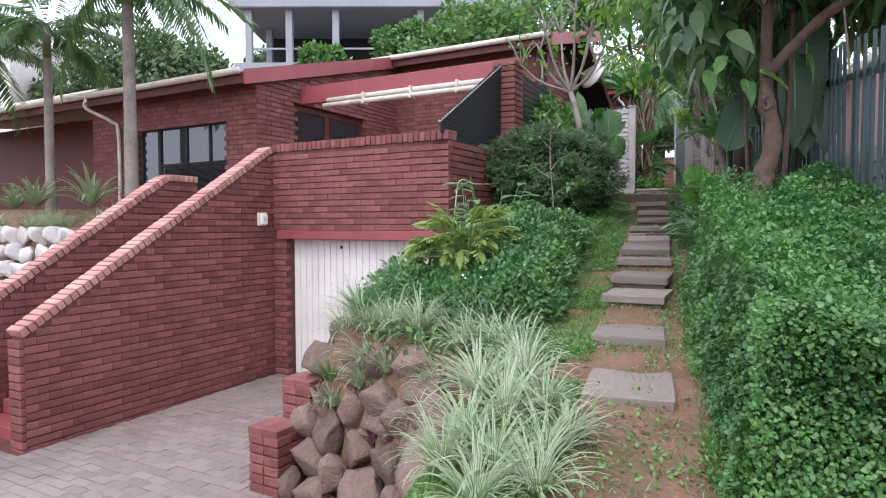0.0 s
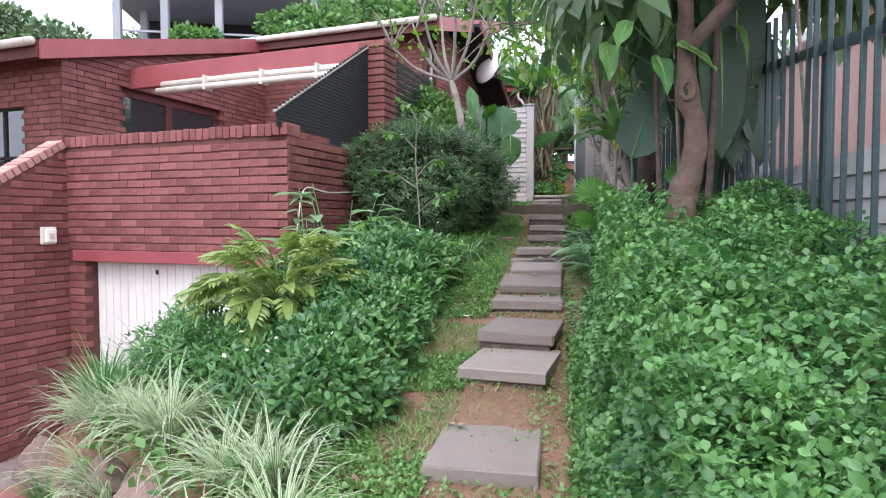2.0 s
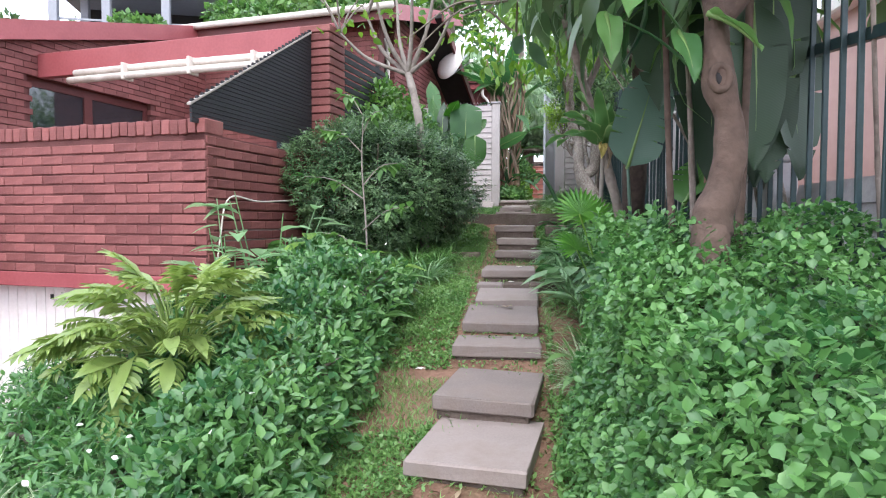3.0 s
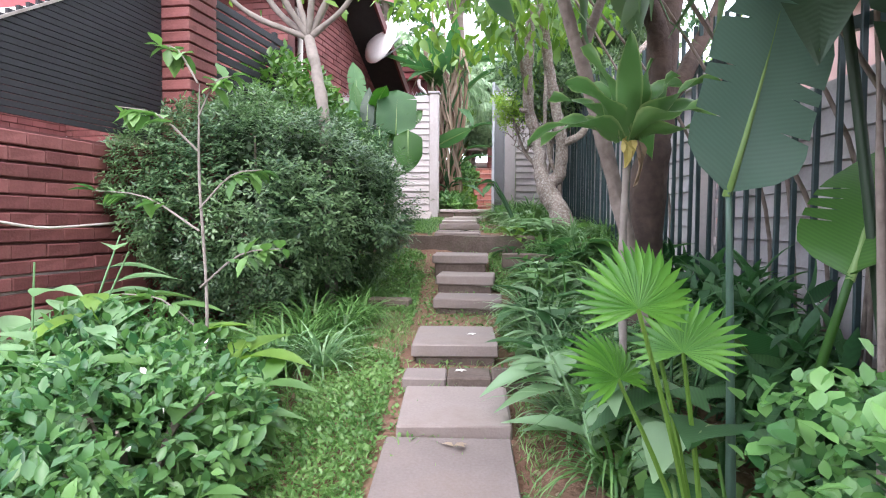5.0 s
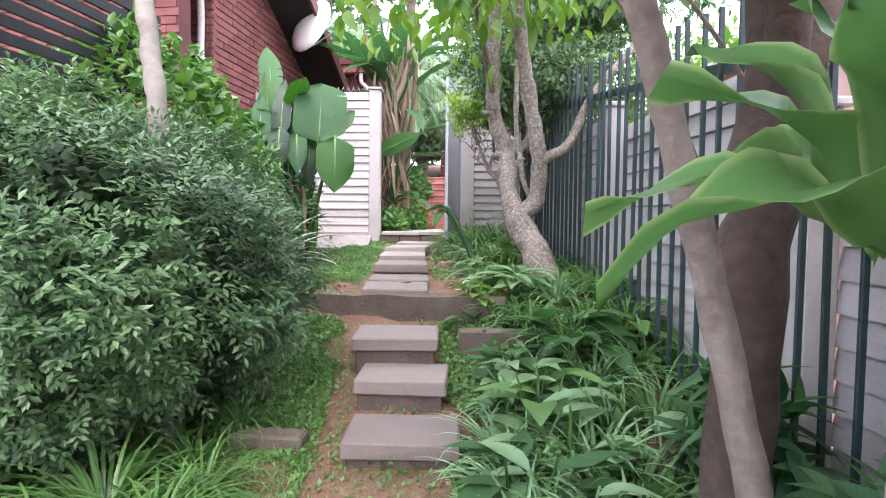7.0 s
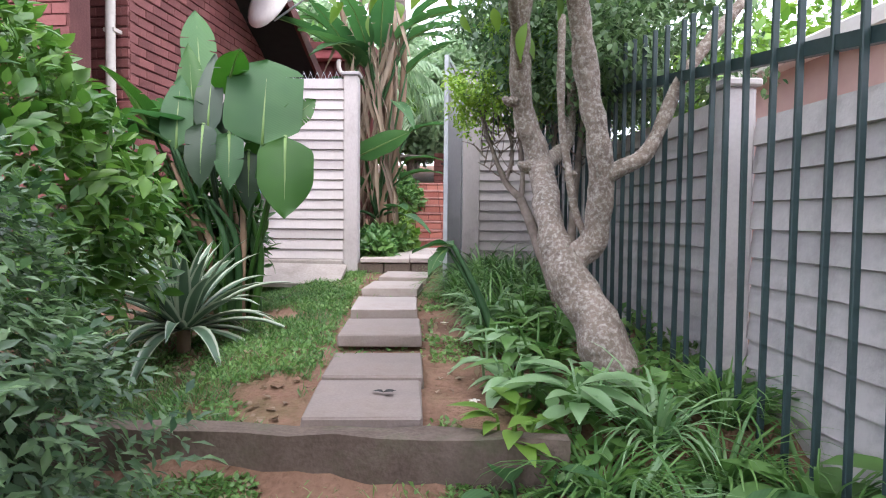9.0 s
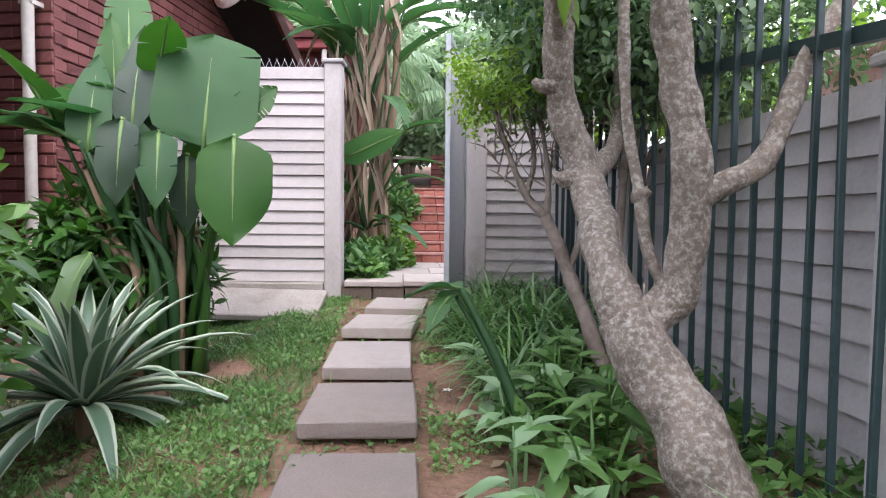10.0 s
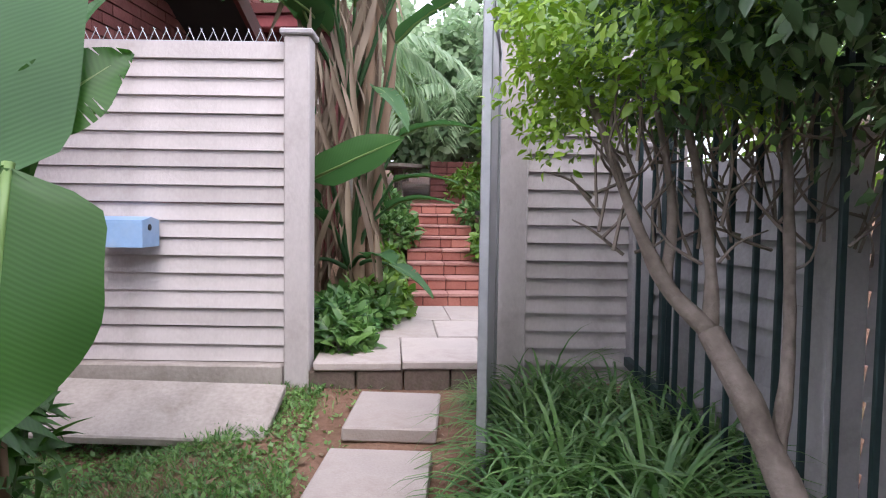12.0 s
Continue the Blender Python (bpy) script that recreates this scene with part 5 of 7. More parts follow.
# ---- strap-leaved tufts ----
PALE_T = [blade_mesh("variegated_tuft", F_PALE, 95, 0.6, 0.018, rise=(45, 85), bend=(40, 120)) for _ in range(3)]
LIRI_T = [blade_mesh("lily_turf_tuft", F_GRASS, 95, 0.52, 0.016, rise=(45, 85), bend=(80, 150)) for _ in range(3)]
FINE_T = [blade_mesh("grass_tuft", F_HEDGE, 130, 0.33, 0.007, rise=(45, 88), bend=(20, 80), nseg=4) for _ in range(2)]
PINK_T = [blade_mesh("purple_tuft", F_PURPLE, 22, 0.16, 0.012, rise=(30, 80), bend=(20, 80), nseg=4) for _ in range(2)]
for x, y, sc in ((-0.95, 5.3, 0.6), (-0.7, 5.05, 0.62), (-0.45, 4.8, 0.62), (-0.25, 4.5, 0.62), (-0.72, 5.45, 0.75), (-0.5, 5.3, 0.8), (-0.9, 5.7, 0.8), (-0.2, 4.9, 0.75), (0.05, 5.0, 0.8), (0.25, 5.2, 0.8), (0.5, 5.15, 0.72), (0.35, 4.75, 0.75), (0.55, 4.6, 0.65),
                 (0.15, 4.45, 0.75), (0.42, 4.2, 0.7), (0.05, 4.1, 0.7), (0.5, 3.75, 0.68), (0.25, 3.75, 0.72), (0.45, 3.3, 0.66), (0.2, 3.2, 0.68), (0.0, 3.5, 0.6), (0.3, 2.85, 0.68), (0.5, 2.95, 0.6), (0.1, 2.7, 0.66),
                 (0.2, 2.42, 0.66), (0.42, 2.5, 0.62), (0.0, 2.5, 0.6), (0.55, 2.65, 0.5), (0.12, 2.2, 0.6), (0.35, 2.25, 0.55)):
    tuft("variegated_tuft", PALE_T[RNG.integers(3)], x, y, "pale variegated strap-leaved clump on the bank", "grass clump", "variegated clumps", sc)
for x, y, sc in ((-1.15, 5.85, 1.0), (-0.95, 6.1, 1.1), (-0.75, 5.8, 1.0), (-0.5, 5.7, 1.1), (-0.25, 5.55, 1.0), (0.0, 5.5, 1.2), (-0.6, 6.1, 1.2), (-0.3, 6.0, 1.2), (0.15, 5.55, 1.0), (-1.0, 6.4, 1.2), (-0.15, 5.8, 1.1), (0.3, 5.4, 1.0), (-0.7, 6.6, 1.2)):
    tuft("grass_tuft", FINE_T[RNG.integers(2)], x, y, "fine bright green grass clump on the bank", "grass clump", "fine grass clumps", sc * 1.25)
for i in range(14):
    p = Vector((-1.25, 5.2, 0)) + dn * RNG.uniform(0, 2.2) + nn * RNG.uniform(0.0, 0.35)
    ob = tuft("purple_tuft", PINK_T[i % 2], p.x, p.y, "small purple-leaved plant between the planter stones", "plant", "purple plants", RNG.uniform(0.7, 1.3))
    ob.location.z = 0.35 + 0.9 * RNG.random()
for i in range(26):
    q = H(RNG.uniform(4.7, 11.5), RNG.uniform(-1.25, -0.2), 2.38)
    ob = tuft("variegated_tuft", PALE_T[i % 3], q.x, q.y, "pale strap-leaved clump in the terrace bed", "grass clump", "terrace clumps", RNG.uniform(0.6, 0.9))
    ob.location.z = 2.38

for x, y, z, sc, kind in ((-0.61, 5.07, 1.22, 0.85, 0), (-0.02, 4.44, 1.2, 0.8, 0), (-1.0, 5.4, 1.05, 0.9, 1), (0.3, 4.3, 1.5, 0.8, 0), (-0.42, 5.15, 1.5, 0.8, 0), (-0.73, 5.5, 1.62, 1.3, 1), (-0.2, 4.9, 1.58, 0.75, 0), (-0.66, 5.3, 1.52, 0.7, 0)):
    ob = tuft("grass_tuft" if kind else "variegated_tuft", FINE_T[0] if kind else PALE_T[RNG.integers(3)], x, y, "fine green grass clump growing out of the stone wall" if kind else "pale variegated clump growing out of the stone wall", "grass clump", "clumps on the stone wall", sc)
    ob.location.z = z

for q in (P(5.95, 0.45), P(6.15, 0.4)):
    tuft("variegated_tuft", PALE_T[1], q.x, q.y, "pale strap-leaved clump beside the garden steps", "grass clump", "variegated clumps", 0.62)

# lily turf along both sides of the path
for s, v, sc in ((7.4, 0.75, 1.0), (7.75, 0.6, 0.9), (7.2, 0.55, 0.9), (8.0, 0.85, 1.0), (8.3, 0.6, 1.0), (8.6, 0.8, 1.0), (8.9, 0.65, 1.0), (9.2, 0.85, 1.0), (9.6, 0.75, 0.9), (10.0, 0.9, 1.0), (10.35, 0.7, 0.8), (6.9, 0.5, 0.8),
                 (6.5, 0.45, 0.8), (6.2, 0.5, 0.9), (9.3, 1.15, 1.0), (9.8, 1.2, 1.0), (10.4, 1.15, 1.0), (10.7, 1.3, 0.9), (10.2, 1.35, 1.0), (8.4, 1.2, 1.0),
                 (12.3, 0.6, 0.9), (12.6, 0.75, 1.0), (12.9, 0.6, 1.0), (13.1, 0.9, 1.25), (13.4, 0.7, 1.2), (13.7, 0.9, 1.25), (13.9, 0.7, 1.2), (14.1, 0.95, 1.2), (13.5, 1.15, 1.2), (13.9, 1.25, 1.2), (14.35, 0.85, 1.1), (14.3, 1.2, 1.1), (13.0, 1.2, 1.1), (12.75, 1.05, 1.1), (14.5, 0.5, 0.6), (13.25, 0.5, 0.95), (13.6, 0.6, 1.1), (13.3, 1.0, 1.2), (13.7, 1.4, 1.2), (14.2, 0.62, 1.0),
                 (7.9, -0.95, 1.0), (8.15, -1.2, 0.95), (7.7, -1.25, 0.95), (8.5, -0.75, 0.9), (8.3, -0.95, 0.9), (8.75, -0.68, 0.8), (7.4, -1.05, 0.9), (7.55, -1.5, 1.0), (8.7, -1.0, 1.0), (9.0, -0.8, 0.8), (8.5, -1.3, 1.0), (9.3, -0.7, 0.7)):
    p = P(s, v)
    tuft("lily_turf_tuft", LIRI_T[RNG.integers(3)], p.x, p.y, "arching dark green strap-leaved clump beside the path", "grass clump", "lily turf clumps", sc * RNG.uniform(0.85, 1.1))

# ---- clipped hedge ----
def hedge():
    root = thing("hedge", MPP(0, 0, 0), "clipped bright green hedge of small rounded leaves", "hedge")
    n = 92000
    s, v, w = RNG.uniform(2.3, 5.7, n), RNG.uniform(0.36, 1.42, n), RNG.random(n)
    s[::3] = RNG.uniform(2.3, 3.3, len(s[::3]))
    face = RNG.random(n) ** 0.9
    pl, ou = [], []
    for i in range(n):
        b = path_z(s[i])
        top = 2.18 + 0.2 * (s[i] - 2.3) + 0.17 * noise.noise((s[i] * 2.1, v[i] * 2.1, 0)) + 0.1 * noise.noise((s[i] * 6, v[i] * 6, 2))
        dep = RNG.random() ** 2 * 0.24
        if face[i] < 0.42:
            q, o = (v[i], s[i], top - dep - 0.06 * smooth(0.55, 0.36, v[i])), (0, 0, 1)
        elif face[i] < 0.86:
            z = b + (top - b) * w[i] ** 0.9
            side = 0.27 + 0.16 * (w[i]) + 0.1 * noise.noise((s[i] * 2.5, z * 2.5, 7)) + 0.09 * noise.noise((s[i] * 7, z * 7, 9))
            q, o = (side + dep + 0.12 * smooth(0.86, 1, w[i]), s[i], z), (-0.95, -0.1, 0.3)
        else:
            b = path_z(2.3)
            z = b + (2.2 + 0.12 * noise.noise((v[i] * 3, 1.7, 0)) - b) * w[i]
            q, o = (v[i] - 0.05, 2.25 + 0.12 * noise.noise((v[i] * 3, z * 3, 4)) + dep, z), (0, -0.95, 0.3)
        pl.append(q), ou.append(o)
    pl, ou = np.array(pl), np.array(ou, float)
    ah = ou * 0.5 + unit(n) * 0.75
    up = ou * 0.9 + np.array([0, 0, 0.7]) + unit(n) * 0.4
    leaf_part("crown", root, ROUND, pl, ah, up, np.where(pl[:, 1] < 3.2, 0.02, 0.027) * (0.55 + 0.9 * RNG.random(n)), F_HEDGE)
    # deeper, sparser leaves and stems
    m = 9000
    pl = np.stack([RNG.uniform(0.45, 1.4, m), RNG.uniform(2.4, 5.6, m), np.zeros(m)], 1)
    pl[:, 2] = [path_z(a) + (2.06 + 0.19 * (a - 2.3) - path_z(a)) * RNG.random() for a in pl[:, 1]]
    leaf_part("inner_leaves", root, DIA, pl, unit(m), unit(m) + np.array([0, 0, 1]), 0.06 * (0.7 + 0.6 * RNG.random(m)), F_BUSH)
    for i in range(34):
        bm = bmesh.new()
        a, c = RNG.uniform(2.4, 5.6), RNG.uniform(0.5, 1.3)
        limb(bm, [(c, a, path_z(a) - 0.05), (c + RNG.uniform(-0.1, 0.1), a + RNG.uniform(-0.1, 0.1), path_z(a) + 0.4), (c + RNG.uniform(-0.3, 0.3), a + RNG.uniform(-0.2, 0.2), 2.02 + 0.19 * (a - 2.3))], [0.016, 0.012, 0.004], 5, 3)
        part("stem", bm, M_BARK, root)


hedge()

# ---- bushes ----
def sprig_bush(name, m, radii, n, leaf, material, label, seed, low=-0.9):
    """A rounded bush whose outside is made of feathered sprigs: pairs of leaflets along a short stalk."""
    root = thing(name, m, label, "bush")
    pl, ou = shell(n, radii, 0.2, 2.4, seed, 0.8, low)
    gap = np.array([noise.noise((a * 4.2 + seed, b * 4.2, c * 4.2)) for a, b, c in pl])
    pl, ou = pl[gap > -0.24] * (1 + 0.09 * gap[gap > -0.24])[:, None], ou[gap > -0.24]
    pl = pl + np.array([0, 0, radii[2] * 0.95])
    k = len(pl)
    d = ou * 0.55 + unit(k) * 0.65 + np.array([0, 0, 0.1])
    d /= np.linalg.norm(d, axis=1, keepdims=True)
    up = ou * 0.7 + np.array([0, 0, 0.9]) + unit(k) * 0.25
    side = np.cross(up, d)
    side /= np.linalg.norm(side, axis=1, keepdims=True)
    place, ahead, tops, size = [], [], [], []
    sl = 0.1 * (0.7 + 0.6 * RNG.random(k))
    for q in range(7):
        u = 1.0 if q == 6 else 0.25 + 0.3 * (q // 2)
        w = 0.0 if q == 6 else (1.0 if q % 2 else -1.0)
        place.append(pl + d * (sl * u)[:, None]), ahead.append(d * 0.65 + side * w + unit(k) * 0.15), tops.append(up), size.append(leaf * (0.7 + 0.5 * RNG.random(k)))
    leaf_part("crown", root, leaf_shape(2, 0.42, 0.15, 0.15, 0.5), np.concatenate(place), np.concatenate(ahead), np.concatenate(tops), np.concatenate(size), material)
    # Inner leaves bring the bush's inside shade in their own dark colour.
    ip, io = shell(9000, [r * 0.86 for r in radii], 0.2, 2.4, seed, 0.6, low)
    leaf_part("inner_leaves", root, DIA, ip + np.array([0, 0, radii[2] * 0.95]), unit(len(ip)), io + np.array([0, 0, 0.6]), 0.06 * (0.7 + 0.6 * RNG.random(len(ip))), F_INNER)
    for i in range(14):
        t = 2 * math.pi * i / 14 + RNG.random()
        e = Vector((math.cos(t) * radii[0] * 0.7, math.sin(t) * radii[1] * 0.7, radii[2] * (0.7 + 0.9 * RNG.random())))
        part("stem", limb(bmesh.new(), [(0.06 * math.cos(t), 0.06 * math.sin(t), -0.1), e * 0.45 + Vector((0, 0, 0.1)), e], [0.02, 0.014, 0.006], 5, 4), M_BARK, root)
    return root


sprig_bush("dark_bush", MPP(9.4, -1.58, 2.42), (1.08, 0.94, 0.76), 10500, 0.042, F_BUSH, "large rounded dark green bush with small glossy leaves", 3.0)
shrub("bright_bush", MPP(10.95, -1.92, 2.75), (0.88, 0.88, 0.95), 9000, 0.085, F_VINE, "bright green leafy bush against the brick wall", OVAL, 9.0, 0.25, 10, inner=0.68)
for i, (s, v, rx, ry, rz) in enumerate(((4.7, -0.98, 0.32, 0.36, 0.24), (5.2, -1.1, 0.4, 0.42, 0.29), (5.75, -1.15, 0.45, 0.45, 0.31), (6.25, -1.2, 0.5, 0.45, 0.33), (6.8, -1.15, 0.48, 0.45, 0.33), (7.35, -1.5, 0.5, 0.5, 0.33), (5.7, -1.65, 0.4, 0.45, 0.28), (6.3, -1.8, 0.5, 0.5, 0.32))):
    p = P(s, v)
    shrub("low_shrub", MPP(s, v, ground_z(p.x, p.y) - 0.03), (rx, ry, rz), 3400, 0.05, F_BLUEGREEN, "low glossy dark green shrub with a few white flowers", OVAL, i * 3.3, 0.3, 6, inner=0.5, group="low glossy shrubs")
for i, (s, v) in enumerate(((5.15, -1.55), (5.3, -2.0), (5.6, -2.3), (6.0, -2.4), (4.95, -1.35))):
    p = P(s, v)
    shrub("soft_shrub", MPP(s, v, ground_z(p.x, p.y) - 0.03), (0.4, 0.4, 0.24), 1700, 0.06, F_HEDGE, "low soft bright green shrub on the bank", LANCE, i * 5.1 + 1, 0.35, 6, inner=0.45, group="low soft shrubs")


def broad_plant(name, m, n, height, leaf, material, label, category="plant", group="", flop=0.5):
    """Upright stems with broad pointed leaves, like ginger or canna."""
    root = thing(name, m, label, category, group)
    for i in range(n):
        bm = bmesh.new()
        t = 2 * math.pi * RNG.random()
        h = height * RNG.uniform(0.55, 1.05)
        d = Vector((math.cos(t), math.sin(t), 0))
        b = d * RNG.uniform(0.0, 0.12)
        top = b + d * h * RNG.uniform(0.1, 0.45) + Vector((0, 0, h))
        limb(bm, [b, (b + top) / 2 + Vector((0, 0, 0.04)), top], [0.008, 0.006, 0.004], 5, 3, 0)
        for k in range(RNG.integers(2, 5)):
            u = RNG.uniform(0.45, 1.0)
            e = t + RNG.uniform(-1.6, 1.6)
            leaf_part("leaf", root, BIG, [tuple(b.lerp(top, u))], [(math.cos(e), math.sin(e), RNG.uniform(-0.2, 0.7))], [(0, 0, 1)], [leaf * RNG.uniform(0.65, 1.1)], material)
        part("stem", bm, material, root)
    return root


for s, v, n, h, lf, mt in ((7.0, -0.95, 6, 0.45, 0.28, F_MID), (7.35, -1.2, 6, 0.6, 0.32, F_LIGHT), (6.9, -1.35, 5, 0.55, 0.3, F_MID), (7.8, -1.75, 6, 0.6, 0.34, F_MID), (6.55, -0.85, 5, 0.3, 0.22, F_MID),
                        (10.6, 0.42, 5, 0.2, 0.17, F_LIGHT), (10.9, 0.6, 5, 0.2, 0.18, F_MID), (10.3, 0.5, 4, 0.2, 0.2, F_BANANA), (9.7, 0.55, 6, 0.3, 0.24, F_BANANA), (9.2, 0.6, 5, 0.35, 0.3, F_MID), (8.6, 0.5, 5, 0.3, 0.26, F_BANANA), (11.3, 0.7, 6, 0.28, 0.18, F_MID), (11.7, 0.85, 6, 0.3, 0.18, F_MID), (12.0, 0.75, 5, 0.3, 0.18, F_MID), (12.35, 0.95, 4, 0.4, 0.3, F_MID),
                        (9.9, 0.95, 7, 0.35, 0.34, F_BANANA), (10.1, 1.25, 6, 0.35, 0.3, F_MID), (7.9, 0.5, 5, 0.35, 0.3, F_BANANA), (7.1, 0.75, 5, 0.45, 0.34, F_BANANA), (6.4, 0.75, 6, 0.45, 0.22, F_MID), (6.1, 0.95, 6, 0.45, 0.2, F_MID), (5.95, 0.5, 6, 0.35, 0.16, F_MID),
                        (1.75, 0.78, 8, 0.16, 0.09, F_HEDGE), (1.6, 0.9, 9, 0.18, 0.09, F_HEDGE), (1.5, 0.75, 7, 0.14, 0.08, F_HEDGE)):
    p = P(s, v)
    broad_plant("broad_leaved_plant", MPP(s, v, ground_z(p.x, p.y) - 0.02, RNG.uniform(0, 360)), n, h, lf, mt, "broad-leaved green plant on thin stems beside the path", "plant", "broad-leaved plants")

for s, v, n, h, lf in ((7.0, -1.5, 7, 0.55, 0.26), (7.3, -1.75, 7, 0.65, 0.28), (6.7, -1.7, 6, 0.5, 0.24), (7.6, -1.5, 6, 0.6, 0.3), (7.1, -2.1, 7, 0.95, 0.3), (7.4, -1.95, 6, 1.0, 0.3), (7.2, -1.6, 5, 0.85, 0.28), (6.9, -1.15, 5, 0.35, 0.22), (6.45, -1.45, 5, 0.4, 0.2), (7.75, -2.1, 6, 0.7, 0.3),
                       (7.6, 0.42, 5, 0.22, 0.22), (8.2, 0.45, 5, 0.25, 0.24), (8.55, 0.55, 6, 0.3, 0.28), (9.0, 0.5, 5, 0.28, 0.24), (9.45, 0.6, 6, 0.3, 0.26), (7.2, 0.5, 5, 0.35, 0.3), (6.85, 0.45, 5, 0.3, 0.3), (9.1, 0.95, 5, 0.32, 0.3), (8.75, 1.0, 5, 0.35, 0.3)):
    p = P(s, v)
    broad_plant("broad_leaved_plant", MPP(s, v, ground_z(p.x, p.y) - 0.02, RNG.uniform(0, 360)), n, h, lf, F_SOFT, "soft pale green broad-leaved plant beside the path", "plant", "soft broad-leaved plants")
for s, v, n, h, lf in ((11.0, 0.5, 5, 0.22, 0.18), (11.35, 0.48, 5, 0.22, 0.18), (11.75, 0.55, 5, 0.25, 0.2), (12.1, 0.6, 5, 0.28, 0.2), (10.75, 0.75, 5, 0.25, 0.24), (12.4, 0.55, 4, 0.25, 0.18)):
    p = P(s, v)
    broad_plant("broad_leaved_plant", MPP(s, v, ground_z(p.x, p.y) - 0.02, RNG.uniform(0, 360)), n, h, lf, F_SOFT, "soft pale green broad-leaved plant under the forked tree", "plant", "soft broad-leaved plants")
SOFT_T = [blade_mesh("lily_turf_tuft", F_SOFT, 80, 0.5, 0.02, rise=(45, 85), bend=(70, 140)) for _ in range(2)]
for s, v, sc in ((7.3, 0.42, 0.8), (7.7, 0.48, 0.8), (8.05, 0.45, 0.8), (8.4, 0.4, 0.75), (8.7, 0.42, 0.8), (9.05, 0.42, 0.75), (9.4, 0.5, 0.8), (8.3, 0.7, 0.9), (8.85, 0.75, 0.9), (7.9, 0.72, 0.9), (9.6, 0.95, 0.9), (10.2, 0.75, 0.8), (10.6, 1.0, 0.9), (7.9, -0.75, 0.8)):
    p = P(s, v)
    tuft("lily_turf_tuft", SOFT_T[RNG.integers(2)], p.x, p.y, "arching pale green strap-leaved clump beside the path", "grass clump", "lily turf clumps", sc)

for i, (s, v, h) in enumerate(((6.9, 1.12, 0.3), (7.35, 1.15, 0.34), (7.8, 1.15, 0.3), (8.6, 1.16, 0.3))):
    p = P(s, v)
    shrub("shade_shrub", MPP(s, v, ground_z(p.x, p.y) - 0.05), (0.13, 0.3, h), 420, 0.15, F_BANANA, "dark narrow-leaved growth against the fence", LANCE, 90.0 + i, 0.35, 5, inner=0.3, low=-0.9, group="growth along the fence")

# tall thin sapling in front of the dark bush
sap = thing("sapling", MPP(7.5, -1.2, 2.05), "tall thin sapling with pale drooping leaves", "sapling")
bm = bmesh.new()
limb(bm, [(0, 0, 0), (0.03, 0, 0.6), (-0.02, 0.05, 1.2), (0.0, 0.02, 1.6)], [0.009, 0.008, 0.006, 0.003], 6, 4)
part("stem", bm, M_BARKMID, sap)
pl, ah, sz = [], [], []
for z, dx, dy in ((0.8, 0.4, -0.1), (1.05, -0.5, 0.05), (1.15, 0.25, 0.1), (1.4, -0.3, -0.1), (1.55, 0.15, 0.0), (1.7, -0.2, 0.05), (0.6, -0.3, -0.1)):
    part("branch", limb(bmesh.new(), [(0, 0, z - 0.1), (dx * 0.5, dy * 0.5, z + 0.05), (dx, dy, z + 0.08)], [0.005, 0.004, 0.002], 5, 3), M_BARKMID, sap)
    for k in range(18):
        u = RNG.uniform(0.3, 1.05)
        pl.append((dx * u, dy * u, z + 0.08 * u)), ah.append((dx + RNG.uniform(-0.5, 0.5), dy + RNG.uniform(-0.5, 0.5), RNG.uniform(-0.5, 0.3))), sz.append(RNG.uniform(0.05, 0.12))
leaf_part("leaves", sap, OVAL, pl, ah, [(0, 0, 1)] * len(pl), sz, F_MID)


LOBE = leaf_shape(4, 0.27, 0.2, 0.35, 0.6)


def split_leaf(n=7, length=0.5):
    """Deeply lobed philodendron blade: a narrow middle and finger lobes on both sides."""
    place, ahead, up, size = [(0, 0, 0)], [(1, 0, 0)], [(0, 0, 1)], [length]
    for i in range(n):
        t = 0.08 + 0.8 * i / n
        z = -0.35 * length * t * t
        for k in (-1, 1):
            place.append((length * t, 0, z)), ahead.append((0.55, k, RNG.uniform(-0.4, 0.15))), up.append((0, 0, 1)), size.append(length * (0.4 - 0.18 * t) * RNG.uniform(0.8, 1.1))
    return place, ahead, up, size


def philodendron(m, n=84):
    root = thing("philodendron", m, "large philodendron with deeply cut yellow-green leaves", "plant")
    for i in range(n):
        t, k = i * 2.4 + RNG.uniform(-0.3, 0.3), (i / n) ** 0.8
        d = Vector((math.cos(t), math.sin(t), 0))
        top = d * (0.1 + 0.4 * k) + Vector((0, 0, 0.68 - 0.36 * k + RNG.uniform(-0.08, 0.08)))
        st = part("leaf_stalk", limb(bmesh.new(), [d * 0.04 + Vector((0, 0, 0.2)), top * 0.55 + Vector((0, 0, 0.15)), top], [0.011, 0.008, 0.005], 5, 4, 0), F_FERN, root)
        lf = leaf_part("leaf", root, LOBE, *split_leaf(10, RNG.uniform(0.24, 0.34)), F_FERN if i != 61 else F_DRY)
        lf.matrix_local = Matrix.Translation(top) @ pose(0, 0, 0, 0, 0, math.degrees(t)) @ pose(0, 0, 0, RNG.uniform(-25, 25), -48 + 54 * k + RNG.uniform(-20, 20), 0)
    part("trunk", limb(bmesh.new(), [(0, 0, -0.1), (0.03, 0, 0.15), (0, 0.02, 0.35)], [0.06, 0.055, 0.04], 8, 4), M_BARK, root)


philodendron(Matrix.Translation((0.24, 6.02, 1.8)))

